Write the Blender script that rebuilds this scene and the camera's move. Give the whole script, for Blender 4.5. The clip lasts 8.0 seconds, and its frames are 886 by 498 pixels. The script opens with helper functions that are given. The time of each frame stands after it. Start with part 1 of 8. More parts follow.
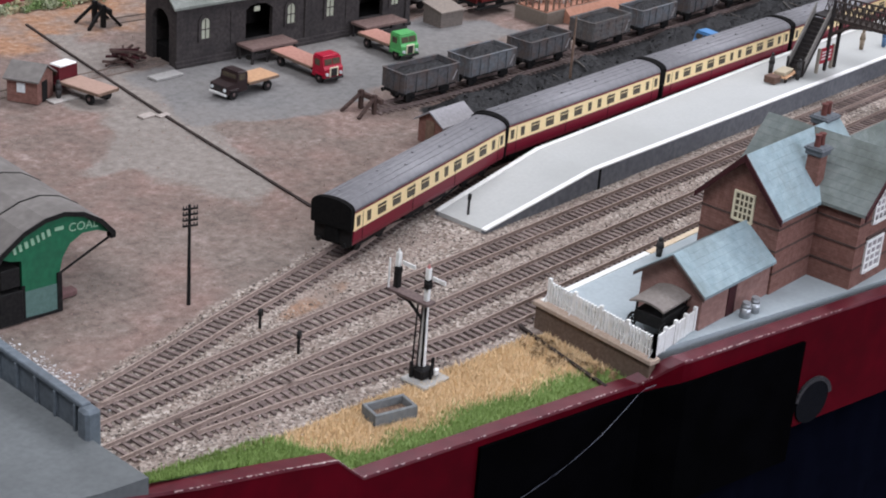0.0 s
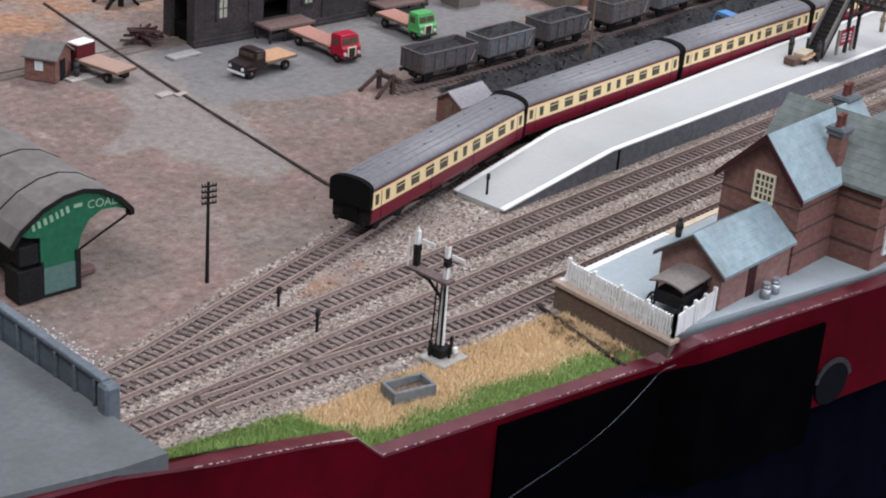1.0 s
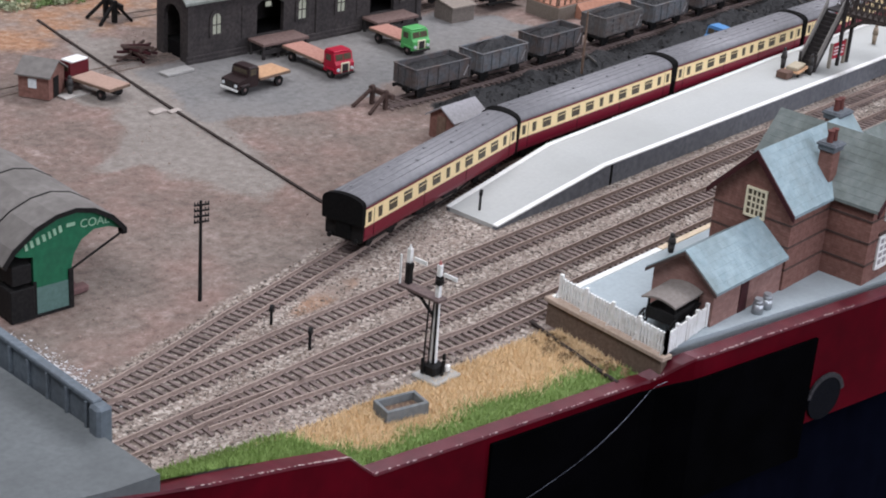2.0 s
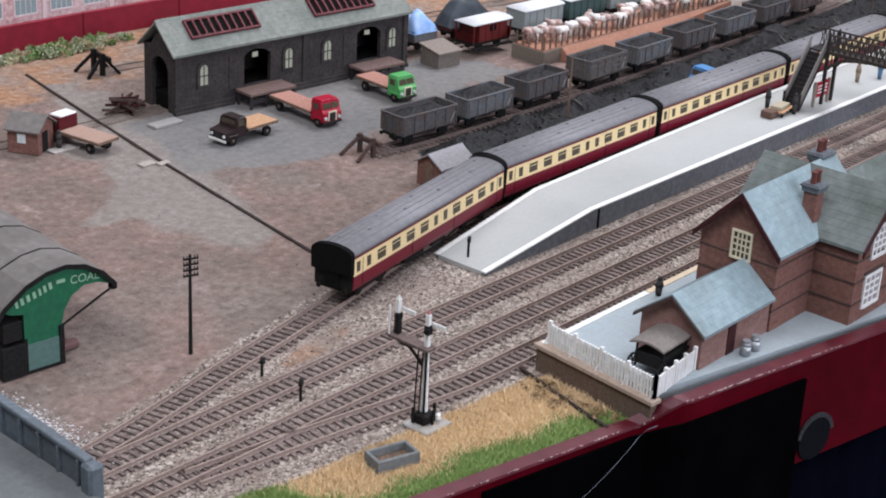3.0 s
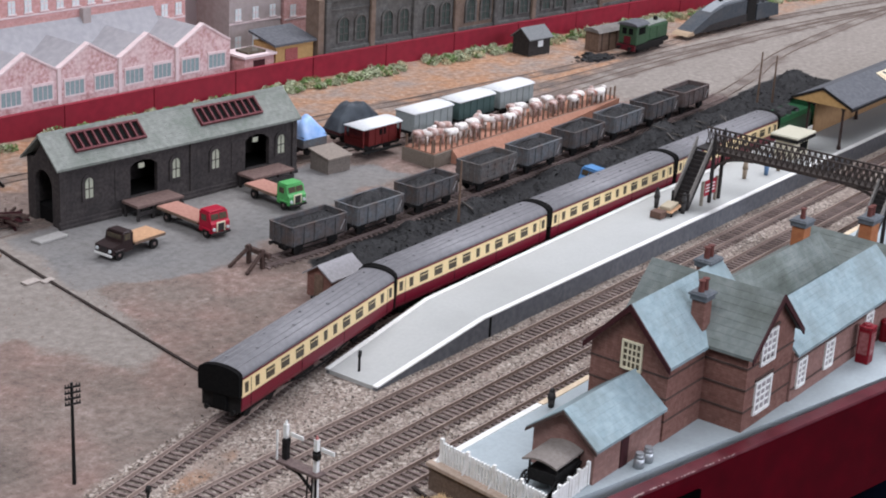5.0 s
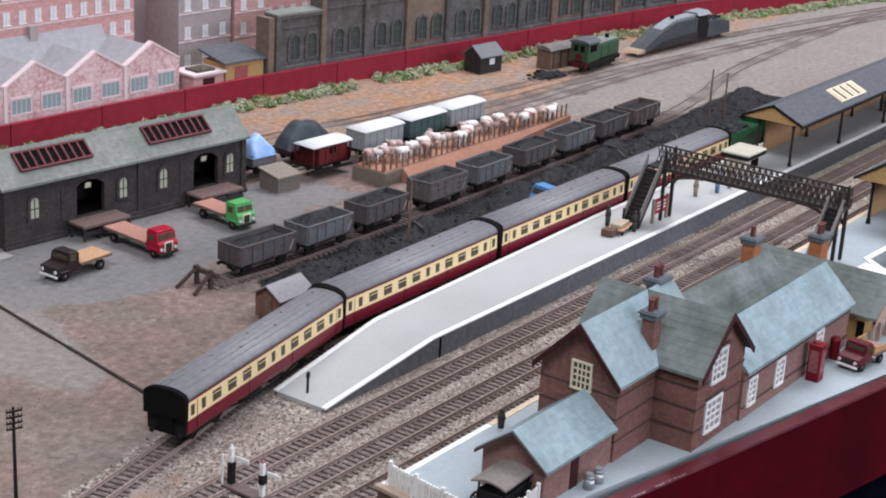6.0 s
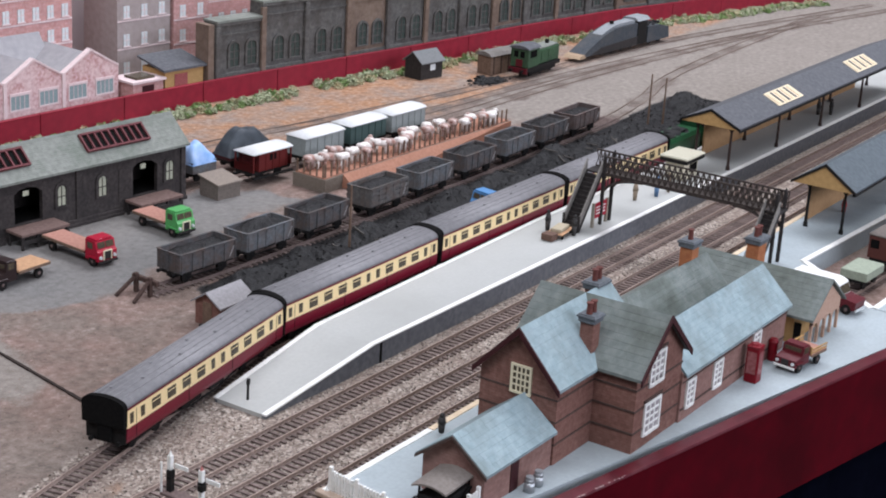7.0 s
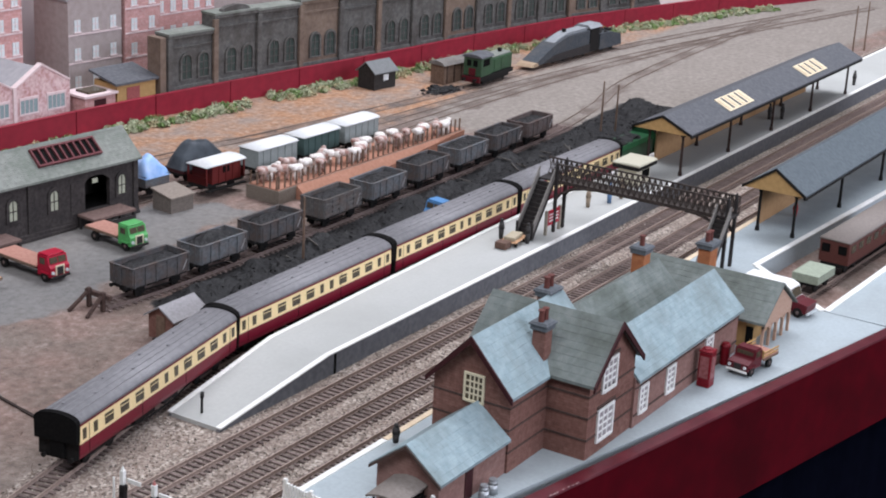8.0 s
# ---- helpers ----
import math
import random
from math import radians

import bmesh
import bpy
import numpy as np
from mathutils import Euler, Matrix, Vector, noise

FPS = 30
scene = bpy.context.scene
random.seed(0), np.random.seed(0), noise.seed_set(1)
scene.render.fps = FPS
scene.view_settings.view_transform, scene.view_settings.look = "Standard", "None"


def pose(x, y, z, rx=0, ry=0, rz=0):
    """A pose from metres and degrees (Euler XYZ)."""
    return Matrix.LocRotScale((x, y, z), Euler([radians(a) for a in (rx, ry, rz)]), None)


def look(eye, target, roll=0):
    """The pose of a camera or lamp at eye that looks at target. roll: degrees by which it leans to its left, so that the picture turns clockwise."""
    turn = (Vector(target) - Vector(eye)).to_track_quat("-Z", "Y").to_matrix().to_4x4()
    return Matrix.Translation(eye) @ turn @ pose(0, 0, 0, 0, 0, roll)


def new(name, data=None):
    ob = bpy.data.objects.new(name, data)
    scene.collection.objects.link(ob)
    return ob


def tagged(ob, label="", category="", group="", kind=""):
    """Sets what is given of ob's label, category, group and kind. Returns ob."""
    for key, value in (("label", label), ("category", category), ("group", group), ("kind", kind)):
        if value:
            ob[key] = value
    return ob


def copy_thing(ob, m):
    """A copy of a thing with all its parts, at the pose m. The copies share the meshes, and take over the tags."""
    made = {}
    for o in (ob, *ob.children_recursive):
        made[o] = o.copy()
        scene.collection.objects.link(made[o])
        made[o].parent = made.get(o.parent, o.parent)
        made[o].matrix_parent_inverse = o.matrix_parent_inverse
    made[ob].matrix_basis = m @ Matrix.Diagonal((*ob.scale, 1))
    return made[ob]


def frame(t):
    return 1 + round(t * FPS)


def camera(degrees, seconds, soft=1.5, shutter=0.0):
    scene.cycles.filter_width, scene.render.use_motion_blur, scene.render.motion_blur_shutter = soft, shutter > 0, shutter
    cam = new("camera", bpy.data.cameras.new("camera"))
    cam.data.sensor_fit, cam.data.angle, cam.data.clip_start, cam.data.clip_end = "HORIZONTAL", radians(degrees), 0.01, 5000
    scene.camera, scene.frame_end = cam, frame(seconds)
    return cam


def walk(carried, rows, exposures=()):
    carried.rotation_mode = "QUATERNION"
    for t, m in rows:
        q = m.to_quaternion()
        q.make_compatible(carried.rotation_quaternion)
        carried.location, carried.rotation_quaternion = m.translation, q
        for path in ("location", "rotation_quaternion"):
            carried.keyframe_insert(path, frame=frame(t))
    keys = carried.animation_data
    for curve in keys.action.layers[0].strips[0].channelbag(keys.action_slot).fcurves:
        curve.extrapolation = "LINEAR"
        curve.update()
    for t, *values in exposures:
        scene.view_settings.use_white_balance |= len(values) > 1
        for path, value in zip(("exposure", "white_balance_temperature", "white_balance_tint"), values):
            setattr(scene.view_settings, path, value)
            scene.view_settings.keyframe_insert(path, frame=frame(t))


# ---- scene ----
# A 4 mm to the foot model railway on a table in a hall. Plan numbers below are centimetres.
cam = camera(29.821, 8.0, soft=1.95)
PATH = [
(0, look((-0.9507, -0.7439, 0.5233), (0.1055, 0.1287, -0.0875), 4.50)),
    (0.5, look((-0.9518, -0.7436, 0.5219), (0.0982, 0.1305, -0.0973), 4.59)),
    (1, look((-0.9521, -0.7402, 0.5173), (0.0928, 0.1370, -0.1062), 4.59)),
    (2.5, look((-0.9484, -0.7447, 0.5288), (0.1053, 0.1356, -0.0750), 3.87)),
    (3, look((-0.9494, -0.7473, 0.5338), (0.1112, 0.1376, -0.0510), 3.24)),
    (3.5, look((-0.9563, -0.7482, 0.5402), (0.1139, 0.1394, -0.0230), 3.19)),
    (4, look((-0.9496, -0.7491, 0.5448), (0.1306, 0.1365, -0.0019), 2.75)),
    (4.5, look((-0.9365, -0.7475, 0.5502), (0.1722, 0.1150, 0.0239), 2.82)),
    (4.7, look((-0.9321, -0.7446, 0.5528), (0.1890, 0.1058, 0.0333), 2.94)),
    (5.8, look((-0.9170, -0.7401, 0.5532), (0.2377, 0.0768, 0.0540), 3.23)),
    (6, look((-0.9150, -0.7405, 0.5519), (0.2463, 0.0693, 0.0564), 3.31)),
    (6.5, look((-0.9171, -0.7423, 0.5518), (0.2616, 0.0457, 0.0622), 3.52)),
    (7, look((-0.9142, -0.7459, 0.5518), (0.2767, 0.0252, 0.0646), 3.47)),
    (7.5, look((-0.9132, -0.7494, 0.5538), (0.2894, 0.0058, 0.0705), 3.23)),
    (8, look((-0.9123, -0.7528, 0.5537), (0.2998, -0.0096, 0.0759), 3.02)),
]
walk(cam, PATH)

# ---- light ----
scene.view_settings.exposure = 0.0
world = bpy.data.worlds.new("hall_air")
scene.world = world
world.use_nodes = True
world.node_tree.nodes["Background"].inputs[0].default_value = (0.80, 0.90, 1.0, 1)
world.node_tree.nodes["Background"].inputs[1].default_value = 0.2


def hall_lamp(x, y, z, sx, sy, watts, target, color=(0.90, 0.95, 1.0)):
    data = bpy.data.lights.new("hall_lamp", "AREA")
    data.shape, data.size, data.size_y, data.energy, data.color = "RECTANGLE", sx, sy, watts, color
    ob = new("hall_lamp", data)
    ob.matrix_world = look((x, y, z), target)
    return tagged(ob, "long white strip lamp hanging under the hall ceiling", "lamp", "hall lamps")


hall_lamp(1.8, 0.2, 2.35, 3.2, 1.0, 118, (1.6, 0.1, 0), (0.88, 0.897, 1.0))
hall_lamp(-1.2, -0.3, 2.35, 3.0, 1.0, 82, (0.0, 0.0, 0), (0.88, 0.897, 1.0))
# daylight of the tall hall windows behind the camera
hall_window = hall_lamp(0.6, -4.12, 1.35, 6.0, 1.7, 258, (0.5, 0.0, 0.2), (0.80, 0.835, 1.0))
hall_window.name = "window_daylight"
tagged(hall_window, "cool daylight from the tall hall windows", "daylight", "", "structure")

# ---- materials ----
MATS = {}


def mat(name, a, b=None, rough=0.7, metal=0.0, grain=400.0, stain=25.0, bump=0.15, mix=0.5, random_tint=0.0, c=None, spec=0.2):
    """Two colours mixed by a fine and a coarse noise, a third as stains, with fine relief."""
    if name in MATS:
        return MATS[name]
    m = bpy.data.materials.new(name)
    m.use_nodes = True
    nt = m.node_tree
    p = nt.nodes["Principled BSDF"]
    p.inputs["Roughness"].default_value, p.inputs["Metallic"].default_value = rough, metal
    p.inputs["Specular IOR Level"].default_value = spec
    b = b or tuple(v * 0.75 for v in a)
    c = c or tuple((u + v) / 2 for u, v in zip(a, b))
    tc = nt.nodes.new("ShaderNodeTexCoord")
    fine, coarse = nt.nodes.new("ShaderNodeTexNoise"), nt.nodes.new("ShaderNodeTexNoise")
    fine.inputs["Scale"].default_value, fine.inputs["Detail"].default_value = grain, 4
    coarse.inputs["Scale"].default_value, coarse.inputs["Detail"].default_value = stain, 5
    coarse.inputs["Roughness"].default_value = 0.65
    for n in (fine, coarse):
        nt.links.new(tc.outputs["Object"], n.inputs["Vector"])
    r1, r2 = nt.nodes.new("ShaderNodeValToRGB"), nt.nodes.new("ShaderNodeValToRGB")
    r1.color_ramp.elements[0].position, r1.color_ramp.elements[1].position = 0.35, 0.68
    r1.color_ramp.elements[0].color, r1.color_ramp.elements[1].color = (*a, 1), (*b, 1)
    r2.color_ramp.elements[0].position, r2.color_ramp.elements[1].position = 0.42, 0.7
    nt.links.new(fine.outputs["Fac"], r1.inputs["Fac"])
    nt.links.new(coarse.outputs["Fac"], r2.inputs["Fac"])
    mx = nt.nodes.new("ShaderNodeMixRGB")
    sc = nt.nodes.new("ShaderNodeMath")
    sc.operation = "MULTIPLY"
    sc.inputs[1].default_value = mix
    nt.links.new(r2.outputs["Color"], sc.inputs[0])
    nt.links.new(sc.outputs[0], mx.inputs["Fac"])
    nt.links.new(r1.outputs["Color"], mx.inputs["Color1"])
    mx.inputs["Color2"].default_value = (*c, 1)
    out = mx.outputs["Color"]
    if random_tint:
        info, hsv = nt.nodes.new("ShaderNodeObjectInfo"), nt.nodes.new("ShaderNodeHueSaturation")
        mr = nt.nodes.new("ShaderNodeMapRange")
        mr.inputs["To Min"].default_value, mr.inputs["To Max"].default_value = 1 - random_tint, 1 + random_tint
        nt.links.new(info.outputs["Random"], mr.inputs["Value"])
        nt.links.new(mr.outputs["Result"], hsv.inputs["Value"])
        nt.links.new(out, hsv.inputs["Color"])
        out = hsv.outputs["Color"]
    nt.links.new(out, p.inputs["Base Color"])
    if bump:
        bn = nt.nodes.new("ShaderNodeBump")
        bn.inputs["Strength"].default_value, bn.inputs["Distance"].default_value = bump, 0.0008
        nt.links.new(fine.outputs["Fac"], bn.inputs["Height"])
        nt.links.new(bn.outputs["Normal"], p.inputs["Normal"])
    MATS[name] = m
    return m


def brick_mat(name, a, b, mortar, course=0.0022, rough=0.85):
    """Printed brick sheet: courses far too small to be built."""
    if name in MATS:
        return MATS[name]
    m = mat(name, a, b, rough, grain=250, stain=30, bump=0)
    nt = m.node_tree
    p = nt.nodes["Principled BSDF"]
    link = p.inputs["Base Color"].links[0]
    src = link.from_socket
    tc = nt.nodes.new("ShaderNodeTexCoord")
    sep, add, comb = nt.nodes.new("ShaderNodeSeparateXYZ"), nt.nodes.new("ShaderNodeMath"), nt.nodes.new("ShaderNodeCombineXYZ")
    nt.links.new(tc.outputs["Object"], sep.inputs[0])
    nt.links.new(sep.outputs["X"], add.inputs[0])
    nt.links.new(sep.outputs["Y"], add.inputs[1])
    nt.links.new(add.outputs[0], comb.inputs["X"])
    nt.links.new(sep.outputs["Z"], comb.inputs["Y"])
    br = nt.nodes.new("ShaderNodeTexBrick")
    br.inputs["Scale"].default_value = 1.0
    br.inputs["Brick Width"].default_value, br.inputs["Row Height"].default_value = course * 2.6, course
    br.inputs["Mortar Size"].default_value = course * 0.10
    br.inputs["Color1"].default_value, br.inputs["Color2"].default_value = (1, 1, 1, 1), (0.78, 0.78, 0.78, 1)
    br.inputs["Mortar"].default_value = (*mortar, 1)
    nt.links.new(comb.outputs[0], br.inputs["Vector"])
    mu = nt.nodes.new("ShaderNodeMixRGB")
    mu.blend_type = "MULTIPLY"
    mu.inputs["Fac"].default_value = 0.8
    nt.links.new(src, mu.inputs["Color1"])
    nt.links.new(br.outputs["Color"], mu.inputs["Color2"])
    nt.links.new(mu.outputs["Color"], p.inputs["Base Color"])
    bn = nt.nodes.new("ShaderNodeBump")
    bn.inputs["Strength"].default_value, bn.inputs["Distance"].default_value = 0.3, 0.0003
    nt.links.new(br.outputs["Fac"], bn.inputs["Height"])
    bn.invert = True
    nt.links.new(bn.outputs["Normal"], p.inputs["Normal"])
    return m


M_SLEEPER = mat("stained_sleeper", (0.13, 0.095, 0.085), (0.20, 0.155, 0.14), 0.9, random_tint=0.25)
M_RAIL = mat("worn_rail", (0.37, 0.295, 0.25), (0.25, 0.18, 0.15), 0.5, 0.2, grain=600)
M_PLATFORM = mat("platform_paint", (0.40, 0.405, 0.385), (0.375, 0.38, 0.362), 0.8, grain=300, stain=7, bump=0.04, c=(0.33, 0.335, 0.315), mix=0.8)
M_PAVING = mat("forecourt_paint", (0.36, 0.41, 0.425), (0.325, 0.37, 0.385), 0.75, grain=300, stain=10, bump=0.04, c=(0.27, 0.30, 0.30), mix=0.8)
M_WHITE = mat("white_paint", (0.80, 0.80, 0.78), (0.70, 0.70, 0.66), 0.6, grain=300, stain=60, c=(0.55, 0.53, 0.47), mix=0.5)
M_CREAMEDGE = mat("cream_edge", (0.66, 0.55, 0.40), (0.55, 0.42, 0.28), 0.7)
M_PFWALL = mat("platform_wall", (0.115, 0.12, 0.13), (0.17, 0.175, 0.185), 0.85, grain=200, stain=40)
M_BRICK = brick_mat("red_brick", (0.165, 0.078, 0.062), (0.235, 0.125, 0.10), (0.75, 0.72, 0.68))
M_BRICK2 = brick_mat("pale_red_brick", (0.23, 0.125, 0.105), (0.29, 0.175, 0.15), (0.8, 0.78, 0.75))
M_BAND = mat("dark_brick_band", (0.055, 0.035, 0.03), (0.09, 0.06, 0.05), 0.85)
M_SLATE = mat("blue_slate", (0.27, 0.345, 0.365), (0.21, 0.28, 0.295), 0.75, grain=160, stain=28, bump=0.2, c=(0.17, 0.205, 0.20), mix=0.8)
M_SLATE_D = mat("grey_green_slate", (0.135, 0.155, 0.145), (0.18, 0.20, 0.185), 0.8, grain=160, stain=22, bump=0.2, c=(0.07, 0.08, 0.065), mix=0.8)
M_GREYROOF = mat("grey_green_roof", (0.225, 0.235, 0.21), (0.17, 0.18, 0.158), 0.85, grain=200, stain=20, c=(0.10, 0.12, 0.095), mix=0.7)
M_STONE = mat("sooty_stone", (0.034, 0.029, 0.028), (0.062, 0.053, 0.05), 0.9, grain=260, stain=50, bump=0.5, c=(0.022, 0.02, 0.02), mix=0.7)
M_DARK = mat("flat_black", (0.005, 0.005, 0.005), (0.009, 0.0085, 0.008), 0.9, spec=0.05)
M_BLACK = mat("black_metal", (0.009, 0.0085, 0.0085), (0.018, 0.017, 0.016), 0.6, spec=0.12)
M_IRON = mat("weathered_iron", (0.022, 0.02, 0.02), (0.042, 0.036, 0.034), 0.7)
M_MAROON = mat("maroon_trim", (0.05, 0.013, 0.015), (0.035, 0.01, 0.011), 0.6)
M_RED = mat("red_paint", (0.36, 0.008, 0.03), (0.29, 0.007, 0.024), 0.4, bump=0.03)
M_GREEN = mat("bright_green_paint", (0.09, 0.36, 0.11), (0.07, 0.28, 0.08), 0.4, bump=0.03)
M_BEDWOOD = mat("pink_brown_planks", (0.42, 0.22, 0.17), (0.34, 0.165, 0.125), 0.8, grain=300, stain=60)
M_TANWOOD = mat("tan_planks", (0.50, 0.30, 0.17), (0.40, 0.23, 0.13), 0.8, grain=300, stain=60)
M_WOOD = mat("dull_timber", (0.13, 0.085, 0.06), (0.19, 0.13, 0.095), 0.9, grain=300, stain=60)
M_WAGON = mat("wagon_grey", (0.058, 0.058, 0.06), (0.098, 0.098, 0.10), 0.8, grain=350, stain=60, c=(0.10, 0.065, 0.05), mix=0.8)
M_WAGONB = mat("wagon_rust_brown", (0.09, 0.072, 0.068), (0.135, 0.115, 0.108), 0.8, grain=350, stain=60, c=(0.09, 0.05, 0.04), mix=0.8)
M_COAL = mat("coal", (0.007, 0.007, 0.0075), (0.022, 0.0215, 0.022), 0.6, grain=700, stain=80, bump=1.0, c=(0.02, 0.019, 0.018))
M_COACHRED = mat("crimson_lake", (0.16, 0.008, 0.022), (0.13, 0.007, 0.018), 0.35, bump=0.0)
M_COACHCREAM = mat("carriage_cream", (0.80, 0.63, 0.34), (0.74, 0.57, 0.30), 0.4, bump=0.0)
M_COACHROOF = mat("carriage_roof_grey", (0.215, 0.21, 0.215), (0.17, 0.166, 0.172), 0.5, grain=200, stain=30, bump=0.05)
M_GLASS = mat("dark_window", (0.05, 0.045, 0.035), (0.10, 0.075, 0.045), 0.12, bump=0.0)
M_LOCO = mat("loco_green", (0.018, 0.075, 0.032), (0.014, 0.06, 0.025), 0.35, bump=0.0)
M_SHEDGREEN = mat("office_green", (0.018, 0.135, 0.065), (0.014, 0.10, 0.05), 0.6, grain=200, stain=30, c=(0.02, 0.08, 0.045), mix=0.6)
M_SHEDROOF = mat("tar_roof", (0.19, 0.175, 0.16), (0.15, 0.137, 0.125), 0.85, grain=150, stain=18, c=(0.11, 0.10, 0.09), mix=0.8)
M_BRIDGE = mat("bridge_grey", (0.14, 0.165, 0.185), (0.10, 0.12, 0.135), 0.6, grain=300, stain=20, c=(0.08, 0.085, 0.09), mix=0.7)
M_DECK = mat("bridge_roadway", (0.155, 0.165, 0.165), (0.12, 0.13, 0.13), 0.85, grain=300, stain=9, c=(0.09, 0.095, 0.095), mix=0.8)
M_FASCIA = mat("fascia_dark_red", (0.085, 0.001, 0.006), (0.065, 0.001, 0.005), 0.5, grain=60, stain=8, bump=0.05, c=(0.03, 0.0008, 0.003), mix=0.8, spec=0.05)
M_NAVY = mat("navy_drape", (0.001, 0.0013, 0.0035), (0.0016, 0.002, 0.005), 0.9, grain=80, stain=6, spec=0.01)
M_BACKRED = mat("back_wall_red", (0.25, 0.016, 0.032), (0.20, 0.012, 0.025), 0.6, grain=90, stain=14, bump=0.05, c=(0.18, 0.02, 0.03), mix=0.6)
M_OCHRE = mat("ochre_boards", (0.44, 0.275, 0.115), (0.36, 0.22, 0.09), 0.75, grain=200, stain=50)
M_FELT = mat("canopy_felt", (0.075, 0.078, 0.085), (0.11, 0.112, 0.12), 0.85, grain=220, stain=20)
M_FELT2 = mat("canopy_slate", (0.10, 0.118, 0.13), (0.075, 0.09, 0.10), 0.8, grain=220, stain=20)
M_BACKFENCE = mat("dark_fence", (0.022, 0.02, 0.019), (0.04, 0.036, 0.033), 0.9, grain=250, stain=60)


class G:
    """A growing mesh, in centimetres."""

    def __init__(self):
        self.v, self.f = [], []

    def add(self, vs, fs, m=None):
        k = len(self.v)
        self.v += [tuple(m @ Vector(p)) for p in vs] if m else [tuple(p) for p in vs]
        self.f += [tuple(i + k for i in q) for q in fs]
        return self

    def box(self, x0, y0, z0, x1, y1, z1, b=0.0, m=None):
        if b <= 0:
            vs = [(x, y, z) for z in (z0, z1) for y in (y0, y1) for x in (x0, x1)]
            return self.add(vs, [(0, 2, 3, 1), (4, 5, 7, 6), (0, 1, 5, 4), (2, 6, 7, 3), (0, 4, 6, 2), (1, 3, 7, 5)], m)
        b = min(b, abs(x1 - x0) / 2.2, abs(y1 - y0) / 2.2, abs(z1 - z0) / 2.2)
        c, vs, fs = ((x0 + x1) / 2, (y0 + y1) / 2, (z0 + z1) / 2), [], []
        ids = {}
        for i, x in enumerate((x0, x1)):
            for j, y in enumerate((y0, y1)):
                for k, z in enumerate((z0, z1)):
                    sx, sy, sz = (b if i == 0 else -b), (b if j == 0 else -b), (b if k == 0 else -b)
                    for a, p in enumerate(((x, y + sy, z + sz), (x + sx, y, z + sz), (x + sx, y + sy, z))):
                        ids[i, j, k, a] = len(vs)
                        vs.append(p)
        for s in (0, 1):
            fs.append([ids[s, 0, 0, 0], ids[s, 1, 0, 0], ids[s, 1, 1, 0], ids[s, 0, 1, 0]])
            fs.append([ids[0, s, 0, 1], ids[1, s, 0, 1], ids[1, s, 1, 1], ids[0, s, 1, 1]])
            fs.append([ids[0, 0, s, 2], ids[1, 0, s, 2], ids[1, 1, s, 2], ids[0, 1, s, 2]])
            for u in (0, 1):
                fs.append([ids[s, u, 0, 0], ids[s, u, 1, 0], ids[s, u, 1, 1], ids[s, u, 0, 1]])
                fs.append([ids[s, 0, u, 0], ids[s, 1, u, 0], ids[s, 1, u, 2], ids[s, 0, u, 2]])
                fs.append([ids[0, s, u, 1], ids[1, s, u, 1], ids[1, s, u, 2], ids[0, s, u, 2]])
        fs += [[ids[i, j, k, 0], ids[i, j, k, 1], ids[i, j, k, 2]] for i in (0, 1) for j in (0, 1) for k in (0, 1)]
        good = []
        for q in fs:
            a, e, d = (Vector(vs[q[0]]), Vector(vs[q[1]]), Vector(vs[q[2]]))
            mid = sum((Vector(vs[i]) for i in q), Vector()) / len(q)
            good.append(q[::-1] if (e - a).cross(d - a).dot(mid - Vector(c)) < 0 else q)
        return self.add(vs, good, m)

    def prism(self, outline, axis, a, b, m=None):
        """A closed outline (two other axes, in xyz order) drawn out along an axis from a to b."""
        n = len(outline)
        def put(u, v, w):
            return {"x": (w, u, v), "y": (u, w, v), "z": (u, v, w)}[axis]
        vs = [put(u, v, a) for u, v in outline] + [put(u, v, b) for u, v in outline]
        area = sum(outline[i][0] * outline[(i + 1) % n][1] - outline[(i + 1) % n][0] * outline[i][1] for i in range(n))
        flip = (area > 0) == (axis == "y")
        flip = flip != (b < a)
        fs = [tuple(range(n))[::-1], tuple(range(n, 2 * n))] + [(i, (i + 1) % n, n + (i + 1) % n, n + i) for i in range(n)]
        if flip:
            fs = [q[::-1] for q in fs]
        return self.add(vs, fs, m)

    def tube(self, p, q, r, r2=None, n=10, m=None):
        p, q = Vector(p), Vector(q)
        r2 = r if r2 is None else r2
        rot = (q - p).to_track_quat("Z", "Y").to_matrix()
        vs = [tuple(p + rot @ Vector((r * math.cos(6.28318 * i / n), r * math.sin(6.28318 * i / n), 0))) for i in range(n)]
        vs += [tuple(q + rot @ Vector((r2 * math.cos(6.28318 * i / n), r2 * math.sin(6.28318 * i / n), 0))) for i in range(n)]
        fs = [(i, (i + 1) % n, n + (i + 1) % n, n + i) for i in range(n)] + [tuple(range(n))[::-1], tuple(range(n, 2 * n))]
        return self.add(vs, fs, m)

    def bar(self, p, q, w, h=None):
        """A square bar from p to q."""
        p, q = Vector(p), Vector(q)
        h = h or w
        m = Matrix.Translation(p) @ (q - p).to_track_quat("Z", "Y").to_matrix().to_4x4()
        return self.box(-w / 2, -h / 2, 0, w / 2, h / 2, (q - p).length, 0, m)

